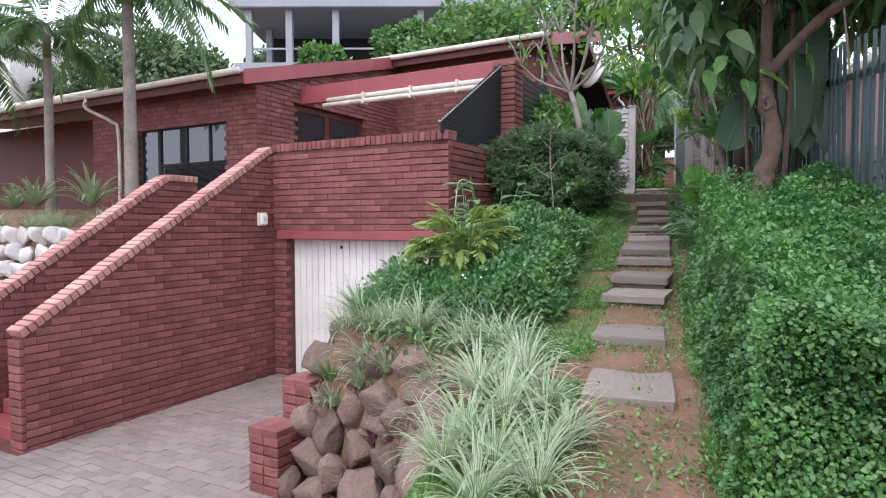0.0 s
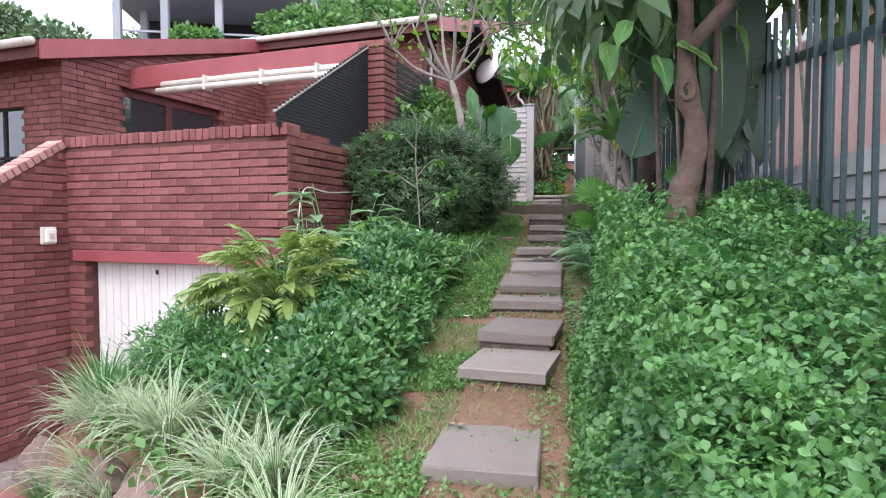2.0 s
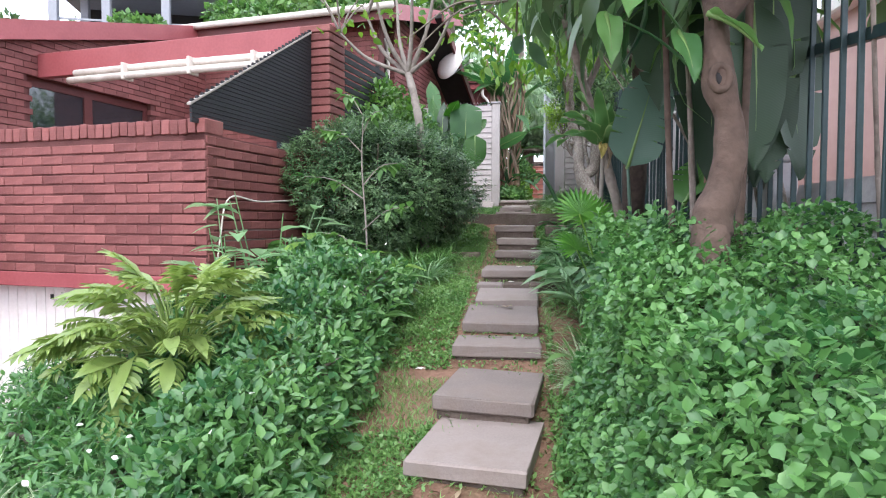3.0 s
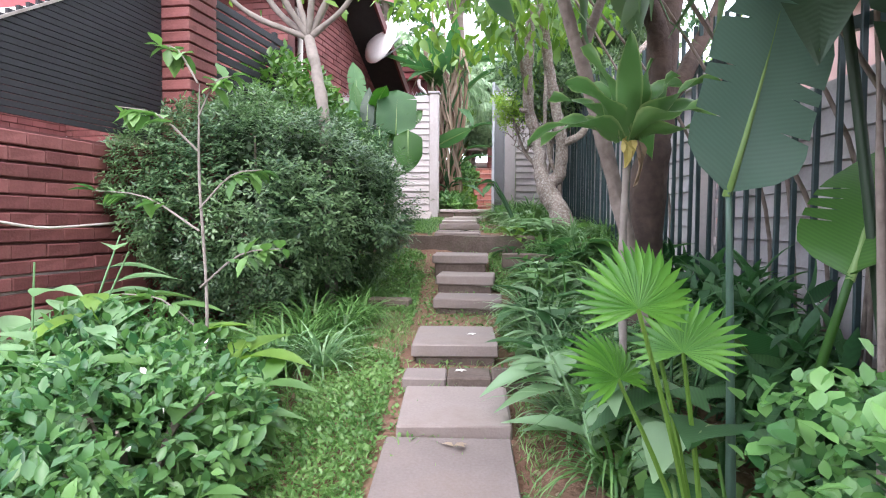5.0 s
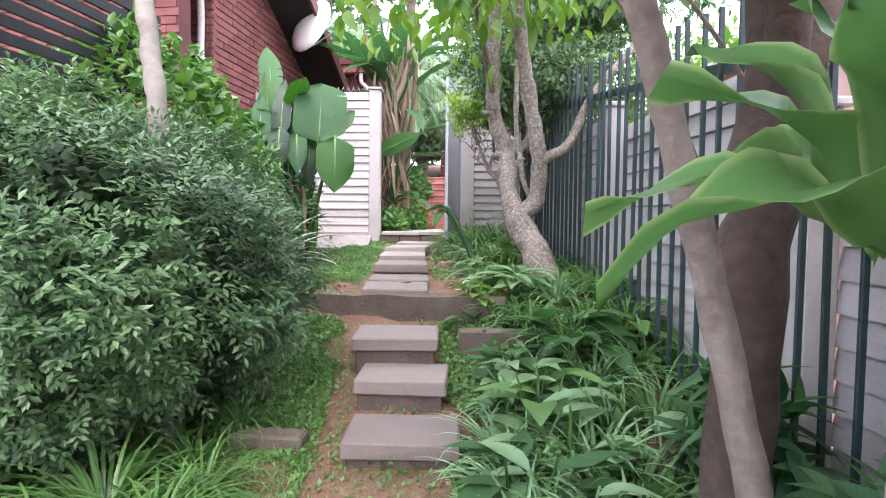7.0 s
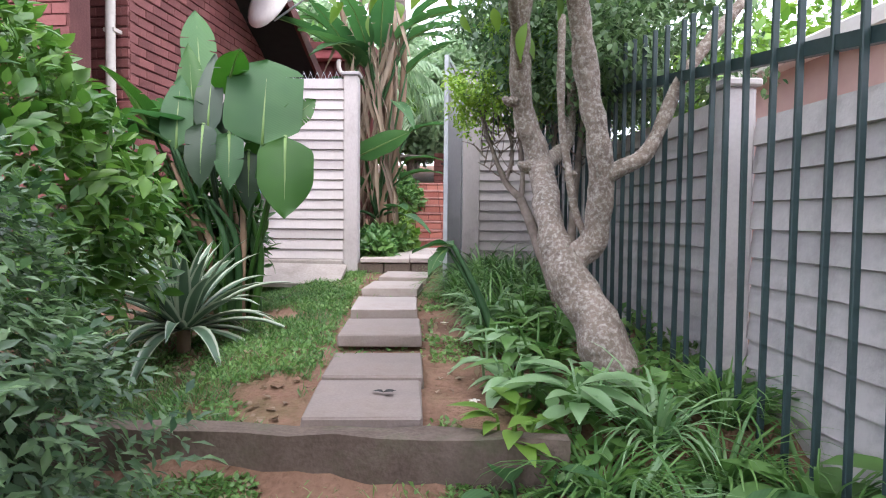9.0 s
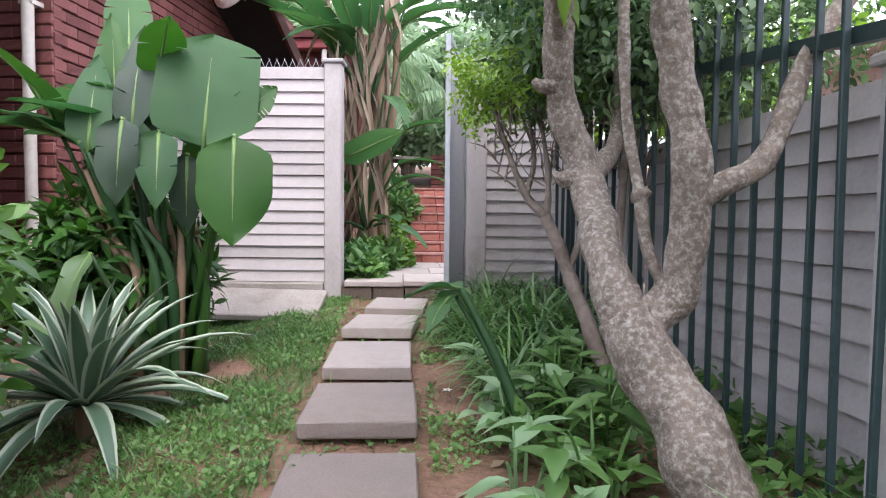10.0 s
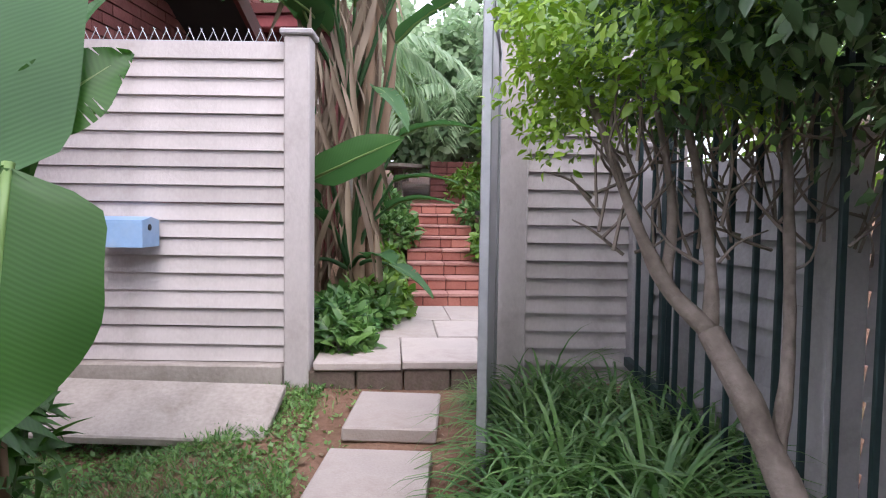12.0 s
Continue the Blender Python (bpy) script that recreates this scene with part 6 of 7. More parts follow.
# ---- trees beside the path ----
def stem_tree(name, m, limbs, bark, label, group="", category="tree"):
    """Trunk and limbs, each a row of points with radii at start and end; the first is the trunk."""
    root = thing(name, m, label, category, group)
    for i, (pts, r0, r1) in enumerate(limbs):
        n = len(pts)
        part("trunk" if i == 0 else "limb", limb(bmesh.new(), pts, [r0 + (r1 - r0) * k / (n - 1) for k in range(n)], 12 if i == 0 else 8, 8, 0.3), bark, root, smooth_faces=True)
    return root


def crown(parent, centre, radii, n, size, material, shape=OVAL, seed=0.0, inner=0.3, low=-1.0, droop=0.0):
    pl, ou = shell(n, radii, 0.5, 2.6, seed, inner, low)
    keep = np.array([noise.noise((a * 1.9 + seed, b * 1.9, c * 1.9)) > -0.22 for a, b, c in pl])
    pl, ou = pl[keep], ou[keep]
    return leaf_part("crown", parent, shape, pl + np.array(centre), ou * 0.5 + unit(len(pl)) * 0.8 - np.array([0, 0, droop]), ou * 0.5 + np.array([0, 0, 1]) + unit(len(pl)) * 0.4, size * (0.6 + 0.8 * RNG.random(len(pl))), material)


def pp(s, v, z):
    return tuple(P(s, v, z))


I4 = Matrix.Identity(4)
t1 = thing("tree", I4, "old tree with a bent knotty reddish trunk", "tree")
c = curve_points([pp(5.3, 0.8, 1.7), pp(5.33, 0.79, 2.7), pp(5.35, 0.8, 2.78), pp(5.35, 0.82, 2.9), pp(5.35, 0.862, 3.04), pp(5.35, 0.86, 3.18), pp(5.35, 0.82, 3.36), pp(5.37, 0.81, 3.55), pp(5.55, 0.84, 4.2), pp(5.8, 0.9, 5.4)], 6)
part("trunk", tube(bmesh.new(), c, spread([0.072, 0.072, 0.078, 0.076, 0.062, 0.054, 0.06, 0.047, 0.044, 0.036], len(c)), 18, 0.35), M_BARKRED, t1, smooth_faces=True)
for pts, r0, r1 in (([pp(5.4, 0.81, 3.6), pp(5.3, 1.2, 4.0), pp(4.9, 1.9, 4.4), pp(4.5, 2.6, 4.6)], 0.045, 0.025), ([pp(5.6, 0.85, 4.2), pp(6.2, 0.6, 4.7), pp(6.9, 0.2, 5.2)], 0.038, 0.02), ([pp(5.6, 0.95, 2.0), pp(5.62, 1.0, 3.0), pp(5.7, 1.05, 4.2)], 0.02, 0.015), ([pp(5.75, 0.8, 2.0), pp(5.8, 0.74, 3.0), pp(5.9, 0.7, 4.4)], 0.018, 0.014)):
    part("limb", limb(bmesh.new(), pts, [r0 + (r1 - r0) * k / (len(pts) - 1) for k in range(len(pts))], 9, 8, 0.3), M_BARKRED, t1, smooth_faces=True)
for s0, v0, ln in ((6.05, 0.88, 0.03),):
    part("limb", limb(bmesh.new(), [pp(s0, v0, 1.95), pp(s0, v0 + ln, 2.9), pp(s0 + 0.1, v0 - ln, 4.3)], [0.018, 0.015, 0.011], 7, 6, 0.3), M_BARK, t1, smooth_faces=True)
# hollow knot: a raised ring round a near-black lump painting the hole's shade
bm = bmesh.new()
ring = [(0.034 * math.cos(a * math.pi / 8), 0, 0.046 * math.sin(a * math.pi / 8)) for a in range(17)]
tube(bm, ring, 0.017, 8, 0.3, cap=False)
kn = part("knot", bm, M_BARKRED, t1, "raised bark ring round a hollow", True)
kn.matrix_local = MPP(5.292, 0.805, 3.37, 10)
hl = bmesh.new()
bmesh.ops.create_icosphere(hl, subdivisions=2, radius=0.03)
for w in hl.verts:
    w.co.y *= 0.4
kh = part("hollow", hl, M_DARK, t1, "dark hollow in the trunk", True)
kh.matrix_local = MPP(5.298, 0.805, 3.37, 10)
crown(t1, pp(5.6, 1.1, 5.0), (1.7, 1.5, 0.9), 560, 0.28, F_MID, BIG, 4.0, 0.2, -0.7, 0.5)
crown(t1, pp(5.6, 1.5, 4.85), (1.5, 1.3, 0.55), 1500, 0.24, F_BUSH, BIG, 5.0, 0.2, -1, 0.6)
crown(t1, pp(5.75, 0.55, 4.15), (0.5, 0.5, 0.4), 90, 0.24, F_BUSH, BIG, 6.0, 0.1, -1, 0.7)
crown(t1, pp(7.3, 0.7, 4.75), (1.0, 1.4, 0.55), 420, 0.24, F_BUSH, BIG, 7.0, 0.1, -1, 0.7)
crown(t1, pp(6.0, 1.9, 4.5), (0.8, 0.8, 0.5), 900, 0.2, F_BUSH, BIG, 9.0, 0.1, -1, 0.6)
# thin arching twigs under the canopy
for k in range(26):
    a = Vector(pp(7.4 + RNG.uniform(-0.6, 1.2), RNG.uniform(-0.3, 0.9), RNG.uniform(4.5, 5.0)))
    b = a + Vector((RNG.uniform(-0.9, 0.3), RNG.uniform(-0.8, 0.1), RNG.uniform(-0.45, 0.1)))
    part("twig", limb(bmesh.new(), [a, (a + b) / 2 + Vector((0, 0, 0.12)), b], [0.013, 0.009, 0.004], 5, 5, 0), M_BARK, t1)
t2 = stem_tree("tree", I4, [([pp(8.32, 0.98, 2.2), pp(8.3, 1.0, 3.2), pp(8.3, 1.05, 3.7), pp(8.4, 1.15, 5.2)], 0.1, 0.085), ([pp(8.3, 1.04, 3.65), pp(8.2, 1.0, 4.1), pp(8.0, 0.5, 5.0)], 0.07, 0.04), ([pp(8.3, 1.04, 3.6), pp(8.5, 1.35, 4.1), pp(8.7, 1.7, 4.8)], 0.06, 0.03)],
               M_LOG, "thick dark-barked tree beside the fence")
crown(t2, pp(8.8, 1.0, 5.7), (1.9, 1.8, 0.8), 420, 0.2, F_MID, BIG, 14.0, 0.2, -0.9, 0.4)
t3 = stem_tree("tree", I4, [([pp(8.0, 1.0, 2.2), pp(8.0, 0.83, 2.91), pp(8.0, 0.66, 3.55), pp(8.0, 0.53, 3.98), pp(8.1, 0.3, 4.8), pp(8.4, 0.1, 5.6)], 0.042, 0.028), ([pp(8.0, 0.56, 3.9), pp(8.3, 0.75, 4.4), pp(8.6, 0.8, 5.0)], 0.03, 0.015)], M_BARK, "slim grey leaning tree trunk")
crown(t3, pp(8.6, 0.1, 5.6), (1.1, 1.3, 0.6), 420, 0.2, F_LIGHT, BIG, 24.0, 0.1, -1, 0.4)

# grey-leaved tree with lichen on its forked trunk
t4 = stem_tree("lichen_tree", I4, [([pp(11.08, 1.1, 2.72), pp(11.2, 0.98, 3.1), pp(11.33, 0.88, 3.33), pp(11.41, 0.83, 3.47)], 0.118, 0.1),
                                   ([pp(11.4, 0.83, 3.42), pp(11.52, 0.81, 3.6), pp(11.72, 0.82, 3.8), pp(11.88, 0.82, 3.97), pp(11.9, 0.76, 4.15), pp(11.87, 0.7, 4.35), pp(11.75, 0.68, 4.8), pp(11.6, 0.7, 5.4)], 0.082, 0.05),
                                   ([pp(11.4, 0.86, 3.42), pp(11.4, 0.98, 3.55), pp(11.36, 1.01, 3.75), pp(11.3, 0.98, 3.97), pp(11.3, 0.92, 4.28), pp(11.2, 0.82, 4.75), pp(11.0, 0.7, 5.4)], 0.075, 0.048),
                                   ([pp(11.32, 0.99, 3.84), pp(11.3, 1.08, 3.9), pp(11.3, 1.22, 3.99), pp(11.36, 1.42, 4.38), pp(11.45, 1.9, 4.95)], 0.046, 0.026),
                                   ([pp(11.86, 0.82, 3.95), pp(12.1, 0.97, 4.05), pp(12.32, 1.1, 4.2), pp(12.4, 1.15, 4.8)], 0.055, 0.03),
                                   ([pp(11.42, 0.96, 3.56), pp(11.43, 0.9, 3.7), pp(11.43, 0.87, 3.87), pp(11.5, 0.84, 4.2), pp(11.6, 0.86, 4.7)], 0.022, 0.02),
                                   ([pp(11.85, 0.7, 4.45), pp(11.2, 0.5, 4.9), pp(10.4, 0.3, 5.1)], 0.03, 0.015)], M_LICHEN, "forked tree with grey bark covered in pale lichen")
for s, v, z, dv in ((11.86, 0.72, 3.95, -0.05), (11.86, 0.63, 4.31, -0.05), (11.43, 0.88, 3.87, 0.03)):
    part("stub", limb(bmesh.new(), [pp(s, v - dv, z), pp(s, v, z), pp(s - 0.01, v + dv * 0.6, z + 0.02)], [0.04 if dv < 0 else 0.026, 0.032 if dv < 0 else 0.022, 0.014], 9, 4, 0.4), M_LICHEN, t4, smooth_faces=True)
crown(t4, pp(11.0, 0.45, 5.3), (1.3, 1.3, 0.6), 1100, 0.15, F_LIGHT, BIG, 33.0, 0.15, -1, 0.4)
# Leaf layer above the view, added to shade the wall and shrub below.
crown(t4, pp(13.0, 1.6, 5.65), (1.3, 1.2, 0.35), 5000, 0.1, F_BUSH, OVAL, 38.0, 0.1, -1, 0.3)
crown(t4, pp(12.4, 1.45, 4.75), (0.95, 0.7, 0.55), 7500, 0.052, F_BUSH, OVAL, 36.0, 0.1, -1, 0.2)

# small bushy tree by the gate
t5 = stem_tree("gate_shrub", I4, [([pp(12.3, 1.13, 2.88), pp(12.5, 1.01, 3.32), pp(12.66, 0.93, 3.62), pp(12.78, 0.88, 3.8)], 0.042, 0.033), ([pp(12.78, 0.88, 3.8), pp(12.84, 0.78, 3.92), pp(12.9, 0.7, 4.12), pp(12.98, 0.6, 4.45)], 0.028, 0.012), ([pp(12.78, 0.88, 3.79), pp(12.85, 0.9, 4.05), pp(12.95, 0.86, 4.45)], 0.024, 0.011), ([pp(12.6, 0.96, 3.5), pp(12.75, 1.08, 3.8), pp(12.9, 1.15, 4.35)], 0.022, 0.012), ([pp(12.3, 1.16, 2.9), pp(12.4, 1.15, 3.5), pp(12.5, 1.2, 3.9), pp(12.7, 1.3, 4.4)], 0.034, 0.018), ([pp(12.84, 0.78, 3.92), pp(12.95, 0.84, 4.15), pp(13.02, 0.8, 4.5)], 0.018, 0.008)], M_BARK, "small bushy tree with bare twisted stems beside the gate")
for i in range(120):
    a = Vector(pp(12.95 + RNG.uniform(-0.15, 0.25), RNG.uniform(0.6, 1.6), RNG.uniform(3.95, 4.35)))
    b = a + Vector((RNG.uniform(-0.16, 0.16), RNG.uniform(-0.15, 0.15), RNG.uniform(0.05, 0.35)))
    bmt = bmesh.new()
    limb(bmt, [a, (a + b) / 2 + Vector((RNG.uniform(-0.05, 0.05), 0, RNG.uniform(-0.04, 0.04))), b], [0.006, 0.004, 0.002], 4, 3)
    part("twig", bmt, M_BARK, t5)
# Light painted by leaf colour: lime on the lit left, dark where shaded.
crown(t5, pp(13.0, 0.78, 4.68), (0.42, 0.45, 0.42), 9500, 0.036, F_LIME, OVAL, 41.0, 0.5, -0.8)
crown(t5, pp(12.95, 1.3, 4.72), (0.72, 0.6, 0.46), 10500, 0.045, F_BUSH, OVAL, 47.0, 0.3, -0.8)
crown(t5, pp(12.95, 1.0, 5.15), (0.7, 0.7, 0.25), 3500, 0.045, F_BUSH, OVAL, 49.0, 0.3, -0.8)

# bare frangipani growing through the dark bush
lim = [([pp(9.3, -1.0, 2.4), pp(9.33, -1.04, 3.3), pp(9.33, -1.06, 3.8), pp(9.45, -1.15, 4.2), pp(9.6, -1.24, 4.46)], 0.05, 0.04)]
for dv, ds, dz in ((-0.35, -0.2, 0.9), (0.35, 0.0, 1.2), (-0.5, 0.1, 0.7), (-0.2, 0.3, 1.0), (0.25, 0.2, 0.9), (0.5, -0.1, 0.6), (-0.75, -0.1, 0.45), (0.1, -0.3, 1.1)):
    a, b = (9.6, -1.24, 4.46), (9.6 + ds, -1.24 + dv, 4.46 + dz)
    lim.append(([pp(*a), pp(a[0] + ds * 0.4, a[1] + dv * 0.6, a[2] + dz * 0.4), pp(*b)], 0.028, 0.014))
    for k in range(5):
        c = (b[0] + RNG.uniform(-0.3, 0.3), b[1] + RNG.uniform(-0.35, 0.35), b[2] + RNG.uniform(0.15, 0.5))
        lim.append(([pp(*b), pp((b[0] + c[0]) / 2, (b[1] + c[1]) / 2, (b[2] + c[2]) / 2 + 0.05), pp(*c)], 0.013, 0.006))
t6 = stem_tree("frangipani", I4, lim, M_BARKMID, "bare pale-stemmed tree with few leaves above the bush")
pl = [pp(9.6 + RNG.uniform(-0.5, 0.5), -1.24 + RNG.uniform(-0.9, 0.8), 4.9 + RNG.uniform(-0.2, 0.9)) for _ in range(150)]
leaf_part("leaves", t6, OVAL, pl, unit(150), unit(150) + np.array([0, 0, 1]), 0.1 * (0.6 + 0.8 * RNG.random(150)), F_LIGHT)

# dracaena with a yellow dead leaf, and leafy dracaena heads overhead
drac = stem_tree("dracaena", I4, [([pp(7.25, 0.64, 2.05), pp(7.26, 0.6, 2.8), pp(7.25, 0.61, 3.38)], 0.016, 0.014)], M_BARKMID, "dracaena with a thin ringed stem and a broad leaf rosette", category="plant")
rosette("", Matrix.Translation(pp(7.25, 0.61, 3.37)), 19, 0.41, 0.11, F_DRAC, "", "", 0.35, "", 0.45, nseg=12, parent=drac, wave=0.03)
dl = part("dead_leaf", wide_leaf(0.1, 0.055, 0.6, 0, nseg=6), F_YELLOW, drac, "yellow and brown dead leaf")
dl.matrix_local = Matrix.Translation(pp(7.22, 0.6, 3.38)) @ pose(0, 0, 0, 0, 65, -95)
dl = part("dead_leaf", wide_leaf(0.16, 0.05, 0.6, 0, nseg=6), F_DRY, drac, "brown dead leaf")
dl.matrix_local = Matrix.Translation(pp(7.24, 0.64, 3.38)) @ pose(0, 0, 0, 0, 60, -60)
for i, (s, v, z, ln) in enumerate(((6.6, 0.45, 4.35, 0.55), (7.0, 0.2, 4.75, 0.5), (6.3, 0.85, 4.0, 0.55), (7.7, 0.55, 4.55, 0.5), (6.9, 0.95, 4.75, 0.55), (8.5, 0.2, 4.95, 0.5), (5.95, 0.55, 4.65, 0.55), (6.0, 1.1, 3.75, 0.5), (7.4, 1.1, 4.3, 0.5), (9.2, 0.5, 5.0, 0.5), (6.5, 0.1, 5.0, 0.5), (5.2, 1.25, 4.3, 0.5), (7.2, 0.65, 4.15, 0.5))):
    d = stem_tree("dracaena", I4, [([pp(s + 0.25, 1.5, 2.0 + 0.03 * i), pp(s + 0.2, 1.42, (2.0 + z) / 2), pp(s, v, z)], 0.011, 0.008)], M_BARK, "tall dracaena with drooping strap leaves overhead", "overhead dracaenas", "plant")
    rosette("", Matrix.Translation(pp(s, v, z)), 24, ln, 0.075, (F_BUSH, F_MID, F_BANANA)[i % 3], "", "", 0.2, "", 1.3, parent=d)


def fan_leaf(parent, base, hub, yaw, pitch, length=0.23, n=22):
    part("leaf_stalk", limb(bmesh.new(), [base, (Vector(base) + Vector(hub)) / 2 + Vector((0, 0, 0.05)), hub], [0.009, 0.007, 0.005], 5, 4, 0), F_LIGHT, parent)
    pl, ah, up, sz = [], [], [], []
    for i in range(n):
        t = radians(-115 + 230 * i / (n - 1))
        pl.append((0, 0, 0)), ah.append((math.cos(t), math.sin(t), 0.05)), up.append((0, 0, 1)), sz.append(length * (0.8 + 0.2 * math.cos(t)))
    f = leaf_part("fan_leaf", parent, leaf_shape(5, 0.13, 0.35, 0.2, 0.55), pl, ah, up, sz, F_FAN)
    f.matrix_local = Matrix.Translation(hub) @ pose(0, 0, 0, 0, 0, yaw) @ pose(0, 0, 0, 0, -pitch, 0)


fp = thing("fan_palm", I4, "young fan palm with bright pleated leaves", "palm")
for hs, hv, hz, yw, pt in ((6.19, 0.36, 2.86, 75, 74), (6.3, 0.5, 2.74, 40, 55), (6.42, 0.45, 2.84, 80, 70), (6.35, 0.36, 2.66, 110, 50)):
    fan_leaf(fp, pp(6.4, 0.62, 2.0), pp(hs, hv, hz), yw, pt, 0.165)

# broad strelitzia leaves by the fence
st = thing("strelitzia", I4, "tall strelitzia by the fence, its widest leaf coloured with sky reflection", "plant")
big_leaf(st, pp(6.5, 0.72, 2.0), pp(6.41, 0.645, 3.13), -19, 74, 0.62, 0.3, 0.1, 5, stem_r=0.012, fold=0.06, material=F_STREL, roll=90, tip=0.4)
big_leaf(st, pp(6.6, 0.85, 2.0), pp(6.4, 0.95, 2.92), 20, 55, 0.6, 0.3, 0.3, 4, material=F_DEEP)
big_leaf(st, pp(7.0, 0.9, 2.0), pp(7.0, 1.0, 2.55), 200, 50, 0.4, 0.2, 0.4, 1)
big_leaf(st, pp(6.8, 0.85, 2.0), pp(6.55, 0.7, 2.45), 220, 35, 0.42, 0.2, 0.4, 1)
big_leaf(st, pp(6.7, 0.8, 2.0), pp(6.5, 0.55, 2.35), -120, -10, 0.38, 0.16, 0.5, 0)
st2 = thing("strelitzia", I4, "huge strelitzia leaves hanging behind the old trunk, coloured as if shaded", "plant")
# Canopy shade on these leaves comes from their dark colour.
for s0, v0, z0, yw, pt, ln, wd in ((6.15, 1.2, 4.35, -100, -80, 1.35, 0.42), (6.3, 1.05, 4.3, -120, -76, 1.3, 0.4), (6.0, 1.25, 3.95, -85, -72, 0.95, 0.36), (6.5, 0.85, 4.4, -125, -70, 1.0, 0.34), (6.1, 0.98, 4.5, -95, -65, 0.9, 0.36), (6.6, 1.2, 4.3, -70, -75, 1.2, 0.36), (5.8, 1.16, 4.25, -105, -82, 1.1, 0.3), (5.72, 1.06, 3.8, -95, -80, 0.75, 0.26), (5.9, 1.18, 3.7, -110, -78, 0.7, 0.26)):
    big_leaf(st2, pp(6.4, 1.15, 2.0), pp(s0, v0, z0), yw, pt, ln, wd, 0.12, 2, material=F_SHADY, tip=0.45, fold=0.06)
for s0, v0, z0, yw, pt, ln, wd in ((5.35, 0.66, 3.57, -95, -42, 0.26, 0.1), (5.3, 0.76, 3.62, -40, -25, 0.24, 0.1), (5.3, 0.5, 3.75, -130, -30, 0.24, 0.1), (5.5, 0.4, 3.7, -100, -50, 0.25, 0.1)):
    big_leaf(st2, pp(5.7, 0.9, 3.4), pp(s0, v0, z0), yw, pt, ln, wd, 0.3, 0, material=F_BLUEGREEN, stem_r=0.006)
stl = thing("strelitzia", I4, "upright pale strelitzia stems behind the hedge", "plant")
for i in range(3):
    part("stem", limb(bmesh.new(), [pp(6.3 + 0.07 * i, 1.0 + 0.08 * (i % 3), 1.9), pp(6.32 + 0.07 * i, 0.98 + 0.09 * (i % 3), 2.8), pp(6.3 + 0.1 * i, 0.9 + 0.15 * (i % 3), 4.0)], [0.014, 0.011, 0.006], 7, 6, 0.6), M_FIBRE if i % 2 else M_BARK, stl, smooth_faces=True)

# variegated agave and banana clump left of the gate
ag = thing("agave", I4, "variegated agave with pale-edged sword leaves", "agave")
rosette("", Matrix.Translation((2.78, 11.87, 2.98)), 56, 0.68, 0.09, F_AGAVE, "", "", 0.1, "", 0.4, parent=ag)
part("stem", limb(bmesh.new(), [(2.78, 11.87, 2.75), (2.78, 11.87, 2.88), (2.78, 11.87, 3.04)], [0.045, 0.04, 0.035], 8, 4), M_FIBRE, ag, smooth_faces=True)
ban = thing("banana_plant", I4, "clump of banana plants with wide glossy leaves", "banana plant")
big_leaf(ban, (3.12, 12.55, 2.95), tuple(P(12.56, -0.89, 4.13)), 66, 80, 0.62, 0.5, 0.12, 1, roll=10, fold=0.06, tip=0.22)
big_leaf(ban, (3.15, 12.5, 2.95), tuple(P(12.52, -0.73, 4.18)), -104, -76, 0.54, 0.36, 0.1, 0, curl=0.25, material=F_DEEP, fold=0.02, tip=0.5)
big_leaf(ban, (3.1, 12.6, 2.95), (3.05, 12.5, 4.35), 150, 25, 0.75, 0.34, 0.5, 4)
big_leaf(ban, (3.0, 12.55, 2.95), (2.85, 12.55, 4.2), 100, 82, 0.7, 0.22, 0.1, 1, material=F_DEEP, tip=0.6)
big_leaf(ban, (3.0, 12.6, 2.95), (2.7, 12.6, 4.15), 190, 30, 0.6, 0.3, 0.5, 2)
big_leaf(ban, (3.2, 12.6, 2.95), tuple(P(12.62, -0.74, 4.28)), -10, 45, 0.26, 0.17, 0.2, 5, roll=80, material=F_DEEP)
big_leaf(ban, (3.05, 12.7, 2.95), (2.9, 12.8, 4.6), 95, 75, 0.7, 0.25, 0.2, 3)
big_leaf(ban, (3.0, 12.4, 2.95), (2.75, 12.3, 3.6), -140, -50, 0.5, 0.2, 0.4, 2, material=F_BUSH)
for i in range(26):
    t = RNG.uniform(0, 6.28)
    b = Vector((3.1 + 0.2 * math.cos(t), 12.55 + 0.18 * math.sin(t), 2.9))
    part("stem", limb(bmesh.new(), [b, b + Vector((RNG.uniform(-0.1, 0.1), RNG.uniform(-0.1, 0.1), 0.6)), b + Vector((RNG.uniform(-0.3, 0.08), RNG.uniform(-0.1, 0.25), RNG.uniform(0.8, 1.25)))], [0.03, 0.022, 0.012], 7, 5), (F_DEEP, F_BANANA, M_FIBRE)[i % 3 if i % 5 else 2], ban, smooth_faces=True)
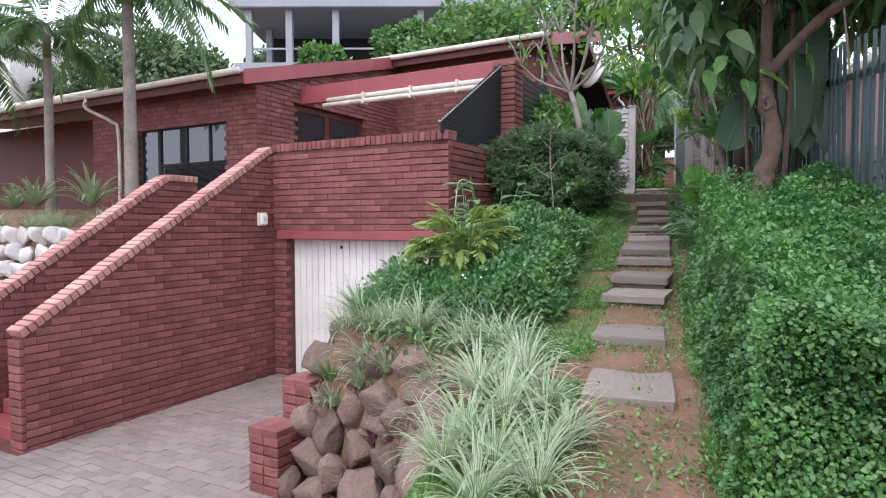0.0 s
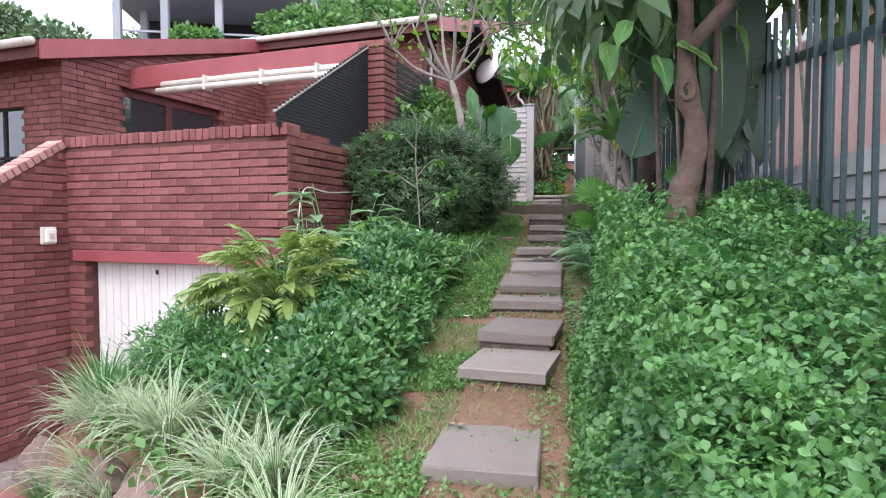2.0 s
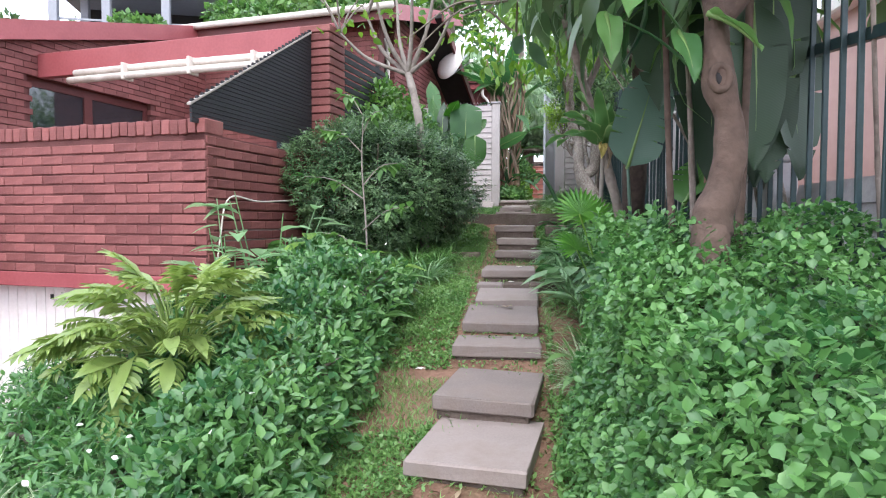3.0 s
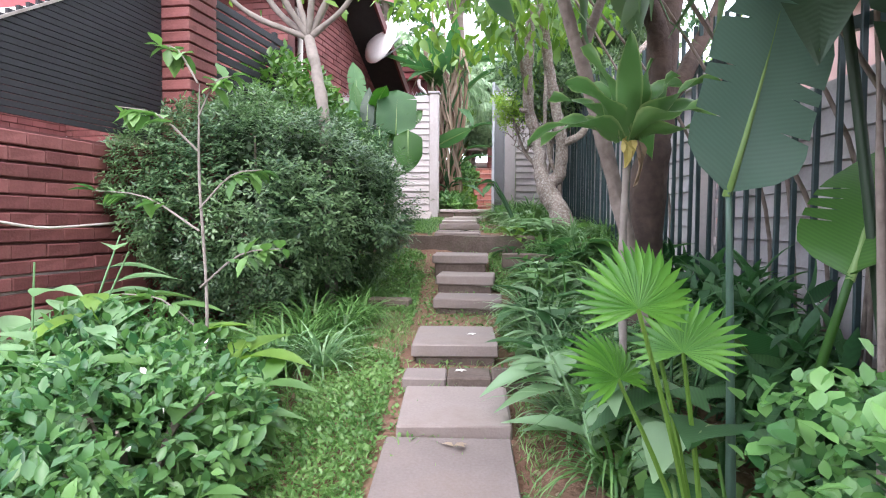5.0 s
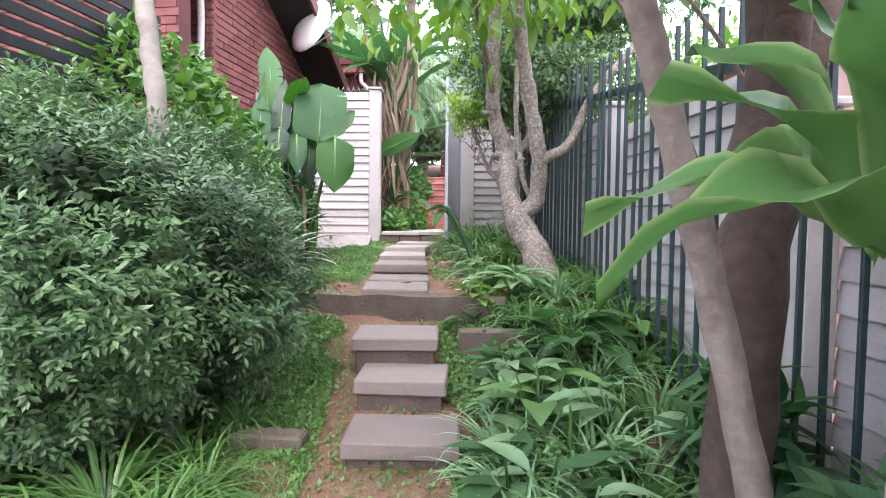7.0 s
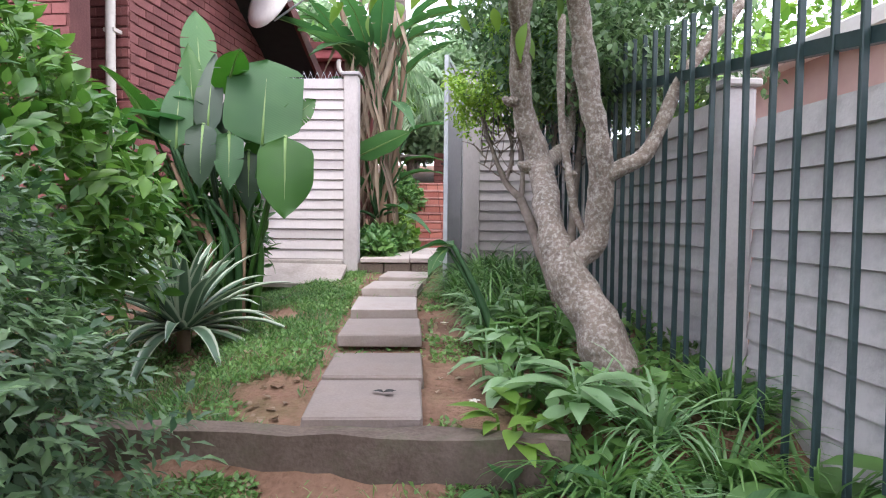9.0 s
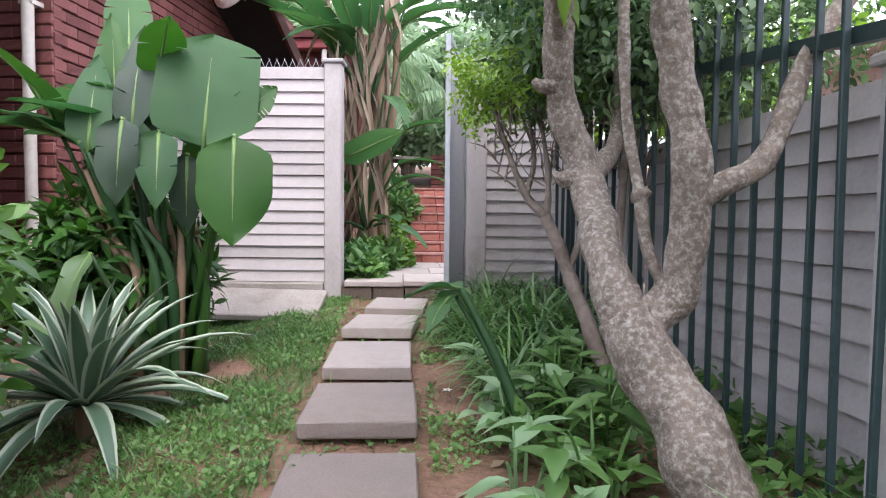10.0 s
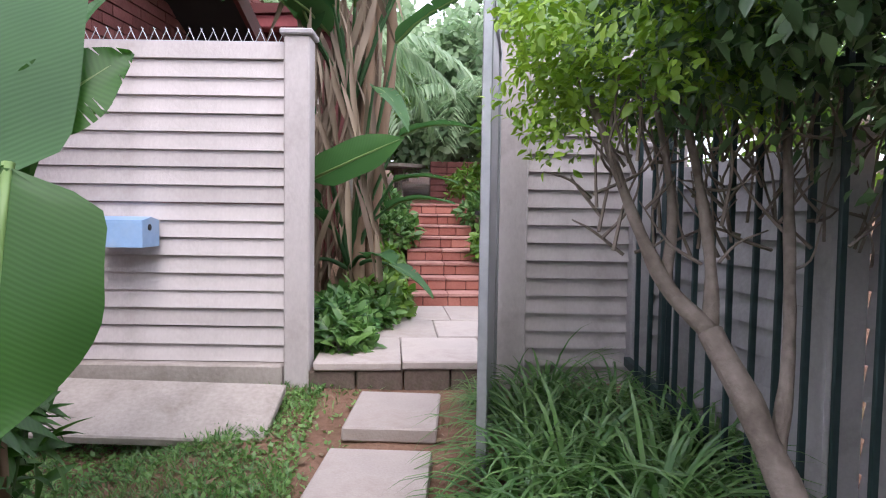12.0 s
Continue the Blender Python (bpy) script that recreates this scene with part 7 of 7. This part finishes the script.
# The F_SHADY leaves have the clump's inner shade in their colour.
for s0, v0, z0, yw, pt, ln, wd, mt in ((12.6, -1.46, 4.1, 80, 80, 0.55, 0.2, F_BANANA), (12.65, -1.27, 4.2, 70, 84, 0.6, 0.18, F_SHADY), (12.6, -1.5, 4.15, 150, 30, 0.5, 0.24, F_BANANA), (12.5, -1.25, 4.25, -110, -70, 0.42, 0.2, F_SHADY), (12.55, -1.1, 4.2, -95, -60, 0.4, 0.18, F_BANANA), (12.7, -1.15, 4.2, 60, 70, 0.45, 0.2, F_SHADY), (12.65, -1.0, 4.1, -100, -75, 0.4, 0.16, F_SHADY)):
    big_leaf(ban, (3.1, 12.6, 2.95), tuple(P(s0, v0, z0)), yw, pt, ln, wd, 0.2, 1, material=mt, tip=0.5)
for i in range(12):
    t = RNG.uniform(0, 360)
    r = RNG.uniform(0.15, 0.45)
    big_leaf(ban, (3.05, 12.6, 2.95), (3.0 + r * math.cos(radians(t)), 12.65 + 0.5 * r * math.sin(radians(t)), RNG.uniform(3.9, 4.5)), t, RNG.uniform(35, 85), RNG.uniform(0.4, 0.65), RNG.uniform(0.18, 0.28), RNG.uniform(0.2, 0.5), 2, material=(F_DEEP, F_BANANA)[i % 2])
shrub("shade_shrub", Matrix.Translation((2.8, 12.75, 2.9)), (0.5, 0.35, 0.55), 2600, 0.13, F_DEEP, "dark leafy growth among the banana stems", LANCE, 71.0, 0.3, 8, inner=0.4)
bp = thing("strelitzia", I4, "leaning strelitzia stalk with a torn pale leaf", "plant")
big_leaf(bp, (4.42, 10.9, 2.85), (4.22, 11.17, 3.5), 140, 20, 0.22, 0.15, 0.6, 2, stem_r=0.02, material=F_BANANA)
big_leaf(bp, (4.42, 10.9, 2.85), (4.2, 11.2, 3.48), -150, -10, 0.2, 0.1, 0.6, 2, stem_r=0.012, material=F_BANANA)

# ---- garden beyond the gate ----
for i, (s0, s1, v0, v1) in enumerate(((14.78, 15.51, -0.42, 0.09), (14.78, 15.51, 0.095, 0.63), (15.515, 16.21, -0.2, 0.36), (15.515, 16.21, 0.365, 0.95), (16.215, 17.02, 0.0, 0.51), (16.215, 17.02, 0.515, 1.05), (14.78, 15.51, 0.635, 1.1))):
    slab(s0, s1, v0, v1, 3.24 + 0.001 * i, 0, 0.05, "cream paving slab on the landing behind the gate")
for i in range(4):
    solo("edging_block", boxes((0, 0.27, 0, 0.12, -0.15, 0), bevel=0.008), M_KERB, MPP(14.8, -0.45 + 0.28 * i, 3.185), "dark block under the landing edge", "edging", "landing edge blocks")
bs = thing("brick_stair", MPP(17.0, 0.18), "flight of red brick garden steps", "stair", kind="structure")
for i in range(8):
    z = 3.24 + i * 0.127
    part("step_core", boxes((0, 0.76, i * 0.26 + 0.02, i * 0.26 + 0.6, z - 0.1, z + 0.115)), M_MORTAR, bs)
    cut = (0.0, 0.2, 0.38, 0.58, 0.76) if i % 2 else (0.0, 0.14, 0.38, 0.5, 0.76)
    for x0, x1 in zip(cut, cut[1:]):
        part("brick", boxes((x0 + 0.003, x1 - 0.003, i * 0.26, i * 0.26 + 0.1, z + 0.002, z + 0.09), bevel=0.005), M_STEPB, bs)
    for k in range(2):
        part("tread_tile", boxes((k * 0.38 + 0.003, k * 0.38 + 0.377, i * 0.26 - 0.015, i * 0.26 + 0.26, z + 0.094, z + 0.124), bevel=0.005), M_COPE, bs)
pb = thing("brick_pillar", MPP(19.9, 0.55, 4.2), "low red brick garden pillar", "pillar")
part("pillar_core", boxes((0.01, 0.69, 0.01, 0.4, 0, 0.66)), M_MORTAR, pb)
for j in range(8):
    for k in range(3):
        part("brick", boxes((k * 0.235 - (0.0 if j % 2 else 0.0), k * 0.235 + 0.225, -0.01, 0.1, j * 0.085, j * 0.085 + 0.075), bevel=0.005), M_BRICK, pb)
pf = thing("picket_fence", MPP(19.3, -0.6, 4.1), "short white picket fence among the plants", "fence")
for i in range(6):
    part("picket", prism([(0, 0), (0.07, 0), (0.07, 0.36), (0.035, 0.42), (0, 0.36)], 0, 0.02), M_WHITE, pf).location = (i * 0.11, 0, 0)
part("rail", boxes((0, 0.66, 0.02, 0.04, 0.2, 0.25)), M_WHITE, pf)
tb = thing("garden_table", MPP(20.4, 0.1, 4.3), "weathered round garden table", "table")
part("tabletop", tube(bmesh.new(), [(0, 0, 0.5), (0, 0, 0.55)], 0.4, 20), M_BARKPALE, tb)
part("leg", tube(bmesh.new(), [(0, 0, 0), (0, 0, 0.25), (0, 0, 0.5)], [0.1, 0.06, 0.08], 10), M_BARK, tb)

sb = thing("wild_banana", MPP(16.3, -0.32, 3.15), "tall wild banana with fibrous brown trunks behind the gate", "wild banana")
for i in range(5):
    x, y = RNG.uniform(-0.3, 0.18), RNG.uniform(-0.2, 0.3)
    part("trunk", limb(bmesh.new(), [(x, y, 0), (x * 1.1, y, 1.0), (x * 1.4 + RNG.uniform(-0.1, 0.1), y, 2.3), (x * 1.6, y, 3.2)], [0.065, 0.055, 0.045, 0.03], 9, 7, 0.5), M_FIBRE, sb, "brown fibrous trunk", True)
vs, fs, ac = [], [], []
pl, ah, up, sz = [], [], [], []
for i in range(220):
    x, y, z = RNG.uniform(-0.36, 0.24), RNG.uniform(-0.32, 0.25), RNG.uniform(0.3, 3.2)
    pl.append((x, y, z)), ah.append((RNG.uniform(-0.35, 0.35), RNG.uniform(-0.3, 0.3), RNG.choice([-1, -1, 1]))), up.append((RNG.uniform(-1, 1), -1, 0.2)), sz.append(RNG.uniform(0.3, 0.9))
leaf_part("dead_leaves", sb, leaf_shape(4, 0.07, 0.3, 0.15, 0.4), pl, ah, up, sz, F_STRAW, label="hanging dry leaf sheaths")
for i in range(16):
    t = RNG.uniform(0, 360)
    r = RNG.uniform(0.2, 0.5)
    z = RNG.uniform(2.3, 3.4)
    big_leaf(sb, (0, 0, 1.8), (r * math.cos(radians(t)), r * math.sin(radians(t)) * 0.6, z), t, RNG.uniform(15, 70), RNG.uniform(0.8, 1.2), RNG.uniform(0.22, 0.34), RNG.uniform(0.3, 0.7), 4)
for k, (x, y, z, t) in enumerate(((-0.2, -0.2, 0.9, -110), (0.3, -0.1, 1.0, -40), (0.1, -0.2, 1.4, -80), (0.4, 0.0, 1.6, -20), (-0.3, -0.1, 1.8, -150))):
    big_leaf(sb, (0, 0, 0.6), (x, y, z), t, 30, 0.6, 0.2, 0.5, 3)
for k in range(9):
    t = RNG.uniform(-170, -10)
    big_leaf(sb, (0, 0, 0.5), (0.4 * math.cos(radians(t)), 0.3 * math.sin(radians(t)), RNG.uniform(0.5, 2.4)), t, RNG.uniform(-30, 60), RNG.uniform(0.4, 0.7), RNG.uniform(0.14, 0.24), 0.4, 2)
wl2 = thing("wild_banana", I4, "single wide leaf reaching into the gateway", "wild banana")
big_leaf(wl2, (4.6, 15.1, 3.2), (4.52, 14.6, 4.32), -52, 20, 0.78, 0.24, 0.08, 0, roll=-55, fold=0.12)
for i, (s, v, r, mt) in enumerate(((15.2, -0.3, 0.2, F_MID), (15.5, -0.35, 0.26, F_BLUEGREEN), (15.9, -0.25, 0.28, F_MID), (16.3, -0.1, 0.28, F_LIGHT), (16.7, -0.1, 0.26, F_MID), (15.6, -0.75, 0.3, F_MID), (17.3, -0.15, 0.3, F_LIGHT), (18.0, 0.0, 0.3, F_MID), (18.6, -0.1, 0.3, F_BLUEGREEN), (17.6, 1.2, 0.35, F_LIGHT), (18.4, 1.15, 0.35, F_MID), (19.2, 1.1, 0.35, F_LIGHT), (16.9, 1.35, 0.35, F_BLUEGREEN))):
    shrub("border_plant", MPP(s, v, path_z(s) + 0.02), (r, r, r * 0.75), 700, 0.09, mt, "low leafy border plant beside the garden steps", OVAL, 60.0 + i, 0.3, 5, inner=0.4, group="border plants")


def far_tree(m, height, radii, n, size, label, group, material=F_FAR, seed=0.0, shape=DIA, lift=0.65):
    root = thing("tree", m, label, "tree", group)
    bm = bmesh.new()
    limb(bm, [(0, 0, -0.5), (0.1, 0, height * 0.4), (0, 0.1, height * 0.8)], [height * 0.03, height * 0.024, height * 0.01], 8, 5)
    part("trunk", bm, M_BARK, root)
    bm = bmesh.new()
    for i in range(7):
        t = i * 0.9 + seed
        e = Vector((math.cos(t) * radii[0] * 0.7, math.sin(t) * radii[1] * 0.7, height * lift + radii[2] * RNG.uniform(-0.2, 0.5)))
        limb(bm, [(0, 0, height * RNG.uniform(0.3, 0.6)), e * 0.5 + Vector((0, 0, height * 0.3)), e], [height * 0.014, height * 0.01, height * 0.004], 5, 4)
    part("limb", bm, M_BARK, root)
    c = []
    for i in range(8):
        t = i * 2.4 + seed
        c.append(((0.55 * radii[0] * math.cos(t), 0.55 * radii[1] * math.sin(t), height * lift + radii[2] * RNG.uniform(-0.35, 0.5)), RNG.uniform(0.4, 0.62)))
    pl, ou = [], []
    for (cx, cy, cz), k in c:
        a, b = shell(n // 8, [r * k for r in radii], 0.4, 2.5, seed + cx, 0.45, -0.8)
        pl.append(a + np.array([cx, cy, cz])), ou.append(b)
    pl, ou = np.concatenate(pl), np.concatenate(ou)
    leaf_part("crown", root, shape, pl, ou * 0.6 + unit(len(pl)) * 0.7, ou + np.array([0, 0, 0.7]), size * (0.6 + 0.8 * RNG.random(len(pl))), material)
    return root


# trees and palms filling the view behind the gate; haze is painted into their paler leaves
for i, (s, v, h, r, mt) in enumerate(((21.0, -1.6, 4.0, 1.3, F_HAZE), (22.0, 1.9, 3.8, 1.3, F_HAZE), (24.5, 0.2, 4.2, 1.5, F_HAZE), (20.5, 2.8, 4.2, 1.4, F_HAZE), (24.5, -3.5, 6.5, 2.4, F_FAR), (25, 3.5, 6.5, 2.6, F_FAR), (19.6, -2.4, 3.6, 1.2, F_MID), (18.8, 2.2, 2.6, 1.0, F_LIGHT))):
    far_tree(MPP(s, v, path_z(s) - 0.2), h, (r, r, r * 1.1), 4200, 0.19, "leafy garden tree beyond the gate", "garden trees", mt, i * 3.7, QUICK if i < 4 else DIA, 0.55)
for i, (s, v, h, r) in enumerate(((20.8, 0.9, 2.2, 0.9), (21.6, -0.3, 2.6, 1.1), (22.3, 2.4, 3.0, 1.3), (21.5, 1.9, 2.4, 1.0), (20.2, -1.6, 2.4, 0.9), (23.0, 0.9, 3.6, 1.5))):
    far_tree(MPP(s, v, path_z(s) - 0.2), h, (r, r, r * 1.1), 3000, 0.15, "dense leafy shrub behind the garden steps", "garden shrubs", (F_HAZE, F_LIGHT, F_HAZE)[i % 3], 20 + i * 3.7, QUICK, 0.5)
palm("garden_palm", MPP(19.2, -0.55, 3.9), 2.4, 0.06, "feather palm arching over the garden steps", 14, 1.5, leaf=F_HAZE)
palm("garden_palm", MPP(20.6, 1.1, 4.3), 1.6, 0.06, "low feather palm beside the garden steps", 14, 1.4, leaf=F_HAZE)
for i, (s, v, h, r) in enumerate(((14.6, 5.6, 4.6, 1.0), (17.5, 4.4, 5.2, 1.6), (20.5, 7.5, 6.5, 2.0))):
    far_tree(MPP(s, v, 1.6), h, (r, r, r), 1600, 0.2, "light green tree beyond the boundary wall", "trees beyond the wall", F_LIGHT, 50 + i * 2.1, DIA, 0.75)
# trees above and behind the house
for i, (x, y, z, h, r) in enumerate(((-14.0, 33, 5, 7.6, 2.6), (-18.5, 36, 5, 8.0, 3.0), (-23, 38, 4, 7.5, 3.2), (-28, 36, 3, 7, 3.0), (-10.8, 40, 6, 7.5, 2.4), (-33, 34, 3, 6.5, 3.0), (0.7, 19.5, 4, 5.3, 1.9), (2.8, 21, 4.5, 5.5, 1.8), (-4.8, 25, 6, 3.8, 1.0), (-1.6, 26, 6.5, 4.4, 1.3), (5.5, 24, 6, 7.0, 2.2), (9, 27, 7, 8, 3.0), (-38, 40, 4, 9, 4))):
    far_tree(Matrix.Translation((x, y, z)), h, (r, r, r * 0.85), 5200, 0.2 + 0.13 * (y > 30), "full green tree rising behind the house", "trees behind the house", F_FAR if y > 28 else F_MID, 80 + i * 1.7, DIA, 0.72)

# ---- grey house on the hill ----
gh = thing("hill_house", Matrix.Translation((0, 30, 0)), "blue-grey house on the hill with a columned open veranda", "house")
# The veranda's deep shade is put into this wall's near-black colour.
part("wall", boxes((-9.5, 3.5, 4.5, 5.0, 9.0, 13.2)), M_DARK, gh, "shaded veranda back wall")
part("floor", boxes((-10.0, 3.8, -0.3, 5.0, 8.9, 10.2)), M_GREYHOUSE, gh)
part("roof", boxes((-10.2, 4.0, -0.5, 5.4, 12.75, 13.3), bevel=0.05), M_GREYHOUSE, gh)
part("roof", boxes((-6.5, 5.0, 0.2, 6.0, 13.3, 14.3), bevel=0.05), M_GREYHOUSE, gh)
for x, y in ((-9.35, 0), (-9.2, 3.0), (-7.4, 0), (-5.15, 0), (-1.05, 0), (3.0, 0)):
    part("column", boxes((x - 0.16, x + 0.16, y - 0.16, y + 0.16, 10.2, 12.75), bevel=0.02), M_GREYHOUSE, gh)
part("balustrade", boxes((-9.3, 3.5, 0.0, 0.06, 10.9, 10.98), (-9.3, 3.5, 0.0, 0.04, 10.2, 10.26)), M_GREYHOUSE, gh)
wh = thing("white_house", Matrix.Translation((-26, 34, 0)), "pale house seen behind the palms", "house")
part("wall", boxes((-4, 2.2, 0, 6, 5, 13.4)), M_WHITE, wh)
part("window", boxes((0.2, 1.6, -0.06, 0, 10.4, 11.6)), M_GLASS, wh)
part("roof", prism([(-4.4, 13), (2.6, 13), (-1, 14.4)], -0.4, 6.4), M_GREYHOUSE, wh)

# ---- ground cover, grass and fallen leaves ----
def cover(name, n, s0, s1, v0, v1, size, material, label, cut, shape, seed, lift=0.02, upright=0.5):
    pl = []
    while len(pl) < n:
        s, v = RNG.uniform(s0, s1), RNG.uniform(v0, v1)
        if noise.noise((s * 1.3 + seed, v * 1.3, 0)) + 0.5 * noise.noise((s * 4 + seed, v * 4, 1)) < cut:
            continue
        if -0.36 < v < 0.2 and RNG.random() < 0.88:
            continue
        p = P(s, v)
        pl.append((p.x, p.y, ground_z(p.x, p.y) + RNG.random() * lift))
    q = unit(n) * np.array([1, 1, 0.4]) + np.array([0, 0, upright])
    ob = new(name, leaves(name, shape, pl, q, unit(n) * 0.5 + np.array([0, 0, 1]), size * (0.5 + RNG.random(n)), material))
    return tagged(ob, label, "ground cover", kind="stuff")


cover("ground_cover", 64000, 1.0, 10.5, -0.95, 0.55, 0.024, F_COVER, "small-leaved green ground cover beside the path", -0.12, DIA, 0)
cover("ground_cover", 15000, 10.6, 14.8, -1.6, 0.5, 0.026, F_COVER, "small-leaved green ground cover on the lawn", -0.1, DIA, 9)
cover("lawn_grass", 30000, 10.6, 14.8, -1.9, -0.2, 0.05, F_GRASS, "thin patchy lawn grass", -0.25, BLADE, 5, 0.0, 1.0)
cover("lawn_grass", 34000, 1.0, 10.5, -0.95, 0.4, 0.045, F_COVER, "thin grass beside the path", -0.2, BLADE, 15, 0.0, 1.0)
cover("bed_plants", 8000, 3.5, 10.2, -2.4, -0.9, 0.06, F_MID, "low mixed leaves under the shrubs", -0.5, DIA, 25, 0.12)
cover("bed_plants", 7000, 5.8, 12.3, 0.45, 1.7, 0.07, F_MID, "low mixed leaves along the fence", -0.2, DIA, 35, 0.12)
cover("dry_leaves", 3500, 0.8, 14.8, -1.3, 1.2, 0.045, F_DRY, "scattered dry leaves on the soil", -0.3, DIA, 45, 0.01, 0.0)
for s, v, z, mt, nm, lb in ((10.88, -0.02, 2.945, M_DARK, "dead_leaf", "curled dark dead leaf on a paving slab"), (8.22, 0.02, 2.413, F_PETAL, "fallen_flower", "white fallen flower on a slab"), (7.72, -0.04, 2.33, F_PETAL, "fallen_flower", "white fallen flower on the edging"), (7.02, -0.06, 2.225, F_DRY, "dead_leaf", "curled brown leaf on a slab"),
                         (10.9, 0.35, 2.9, F_PETAL, "fallen_flower", "white fallen flower on the soil"), (6.1, -0.5, 2.0, F_PETAL, "fallen_flower", "white flower beside the path"), (4.65, -0.33, 1.705, F_DRY, "dead_leaf", "curled brown leaf on a slab"), (12.2, 0.3, 3.0, F_PETAL, "fallen_flower", "white fallen flower on the soil"), (13.2, 0.28, 3.07, F_DRY, "dead_leaf", "dry leaf on the soil")):
    k = 5
    ah = [(math.cos(6.28 * i / k), math.sin(6.28 * i / k), 0.25) for i in range(k)] if nm == "fallen_flower" else [(1, 0.3, 0.2), (0.6, -0.5, 0.3), (-0.8, 0.6, 0.1)]
    ob = new(nm, leaves(nm, OVAL, [(0, 0, 0.004)] * len(ah), ah, [(0, 0, 1)] * len(ah), [0.03 if nm == "fallen_flower" else 0.055] * len(ah), mt))
    ob.matrix_world = MPP(s, v, z + 0.002)
    tagged(ob, lb, "flower" if nm == "fallen_flower" else "leaf")
pl = [tuple(P(RNG.uniform(4.2, 7), RNG.uniform(-1.6, -0.8))) for _ in range(24)]
pl = [(x, y, ground_z(x, y) + RNG.uniform(0.42, 0.6)) for x, y, _ in pl]
ob = new("shrub_flowers", leaves("shrub_flowers", ROUND, pl, unit(24), unit(24) + np.array([0, 0, 1]), [0.024] * 24, F_PETAL))
tagged(ob, "white flowers scattered over the low shrubs", "flowers", kind="stuff")

# ---- bricks of the walls ----
driveway_pavers()
for root, x0, x1, z0, top, y, holes, limit, near in LAST:
    lay_bricks(root, x0, x1, z0, top, y, holes, limit, near)
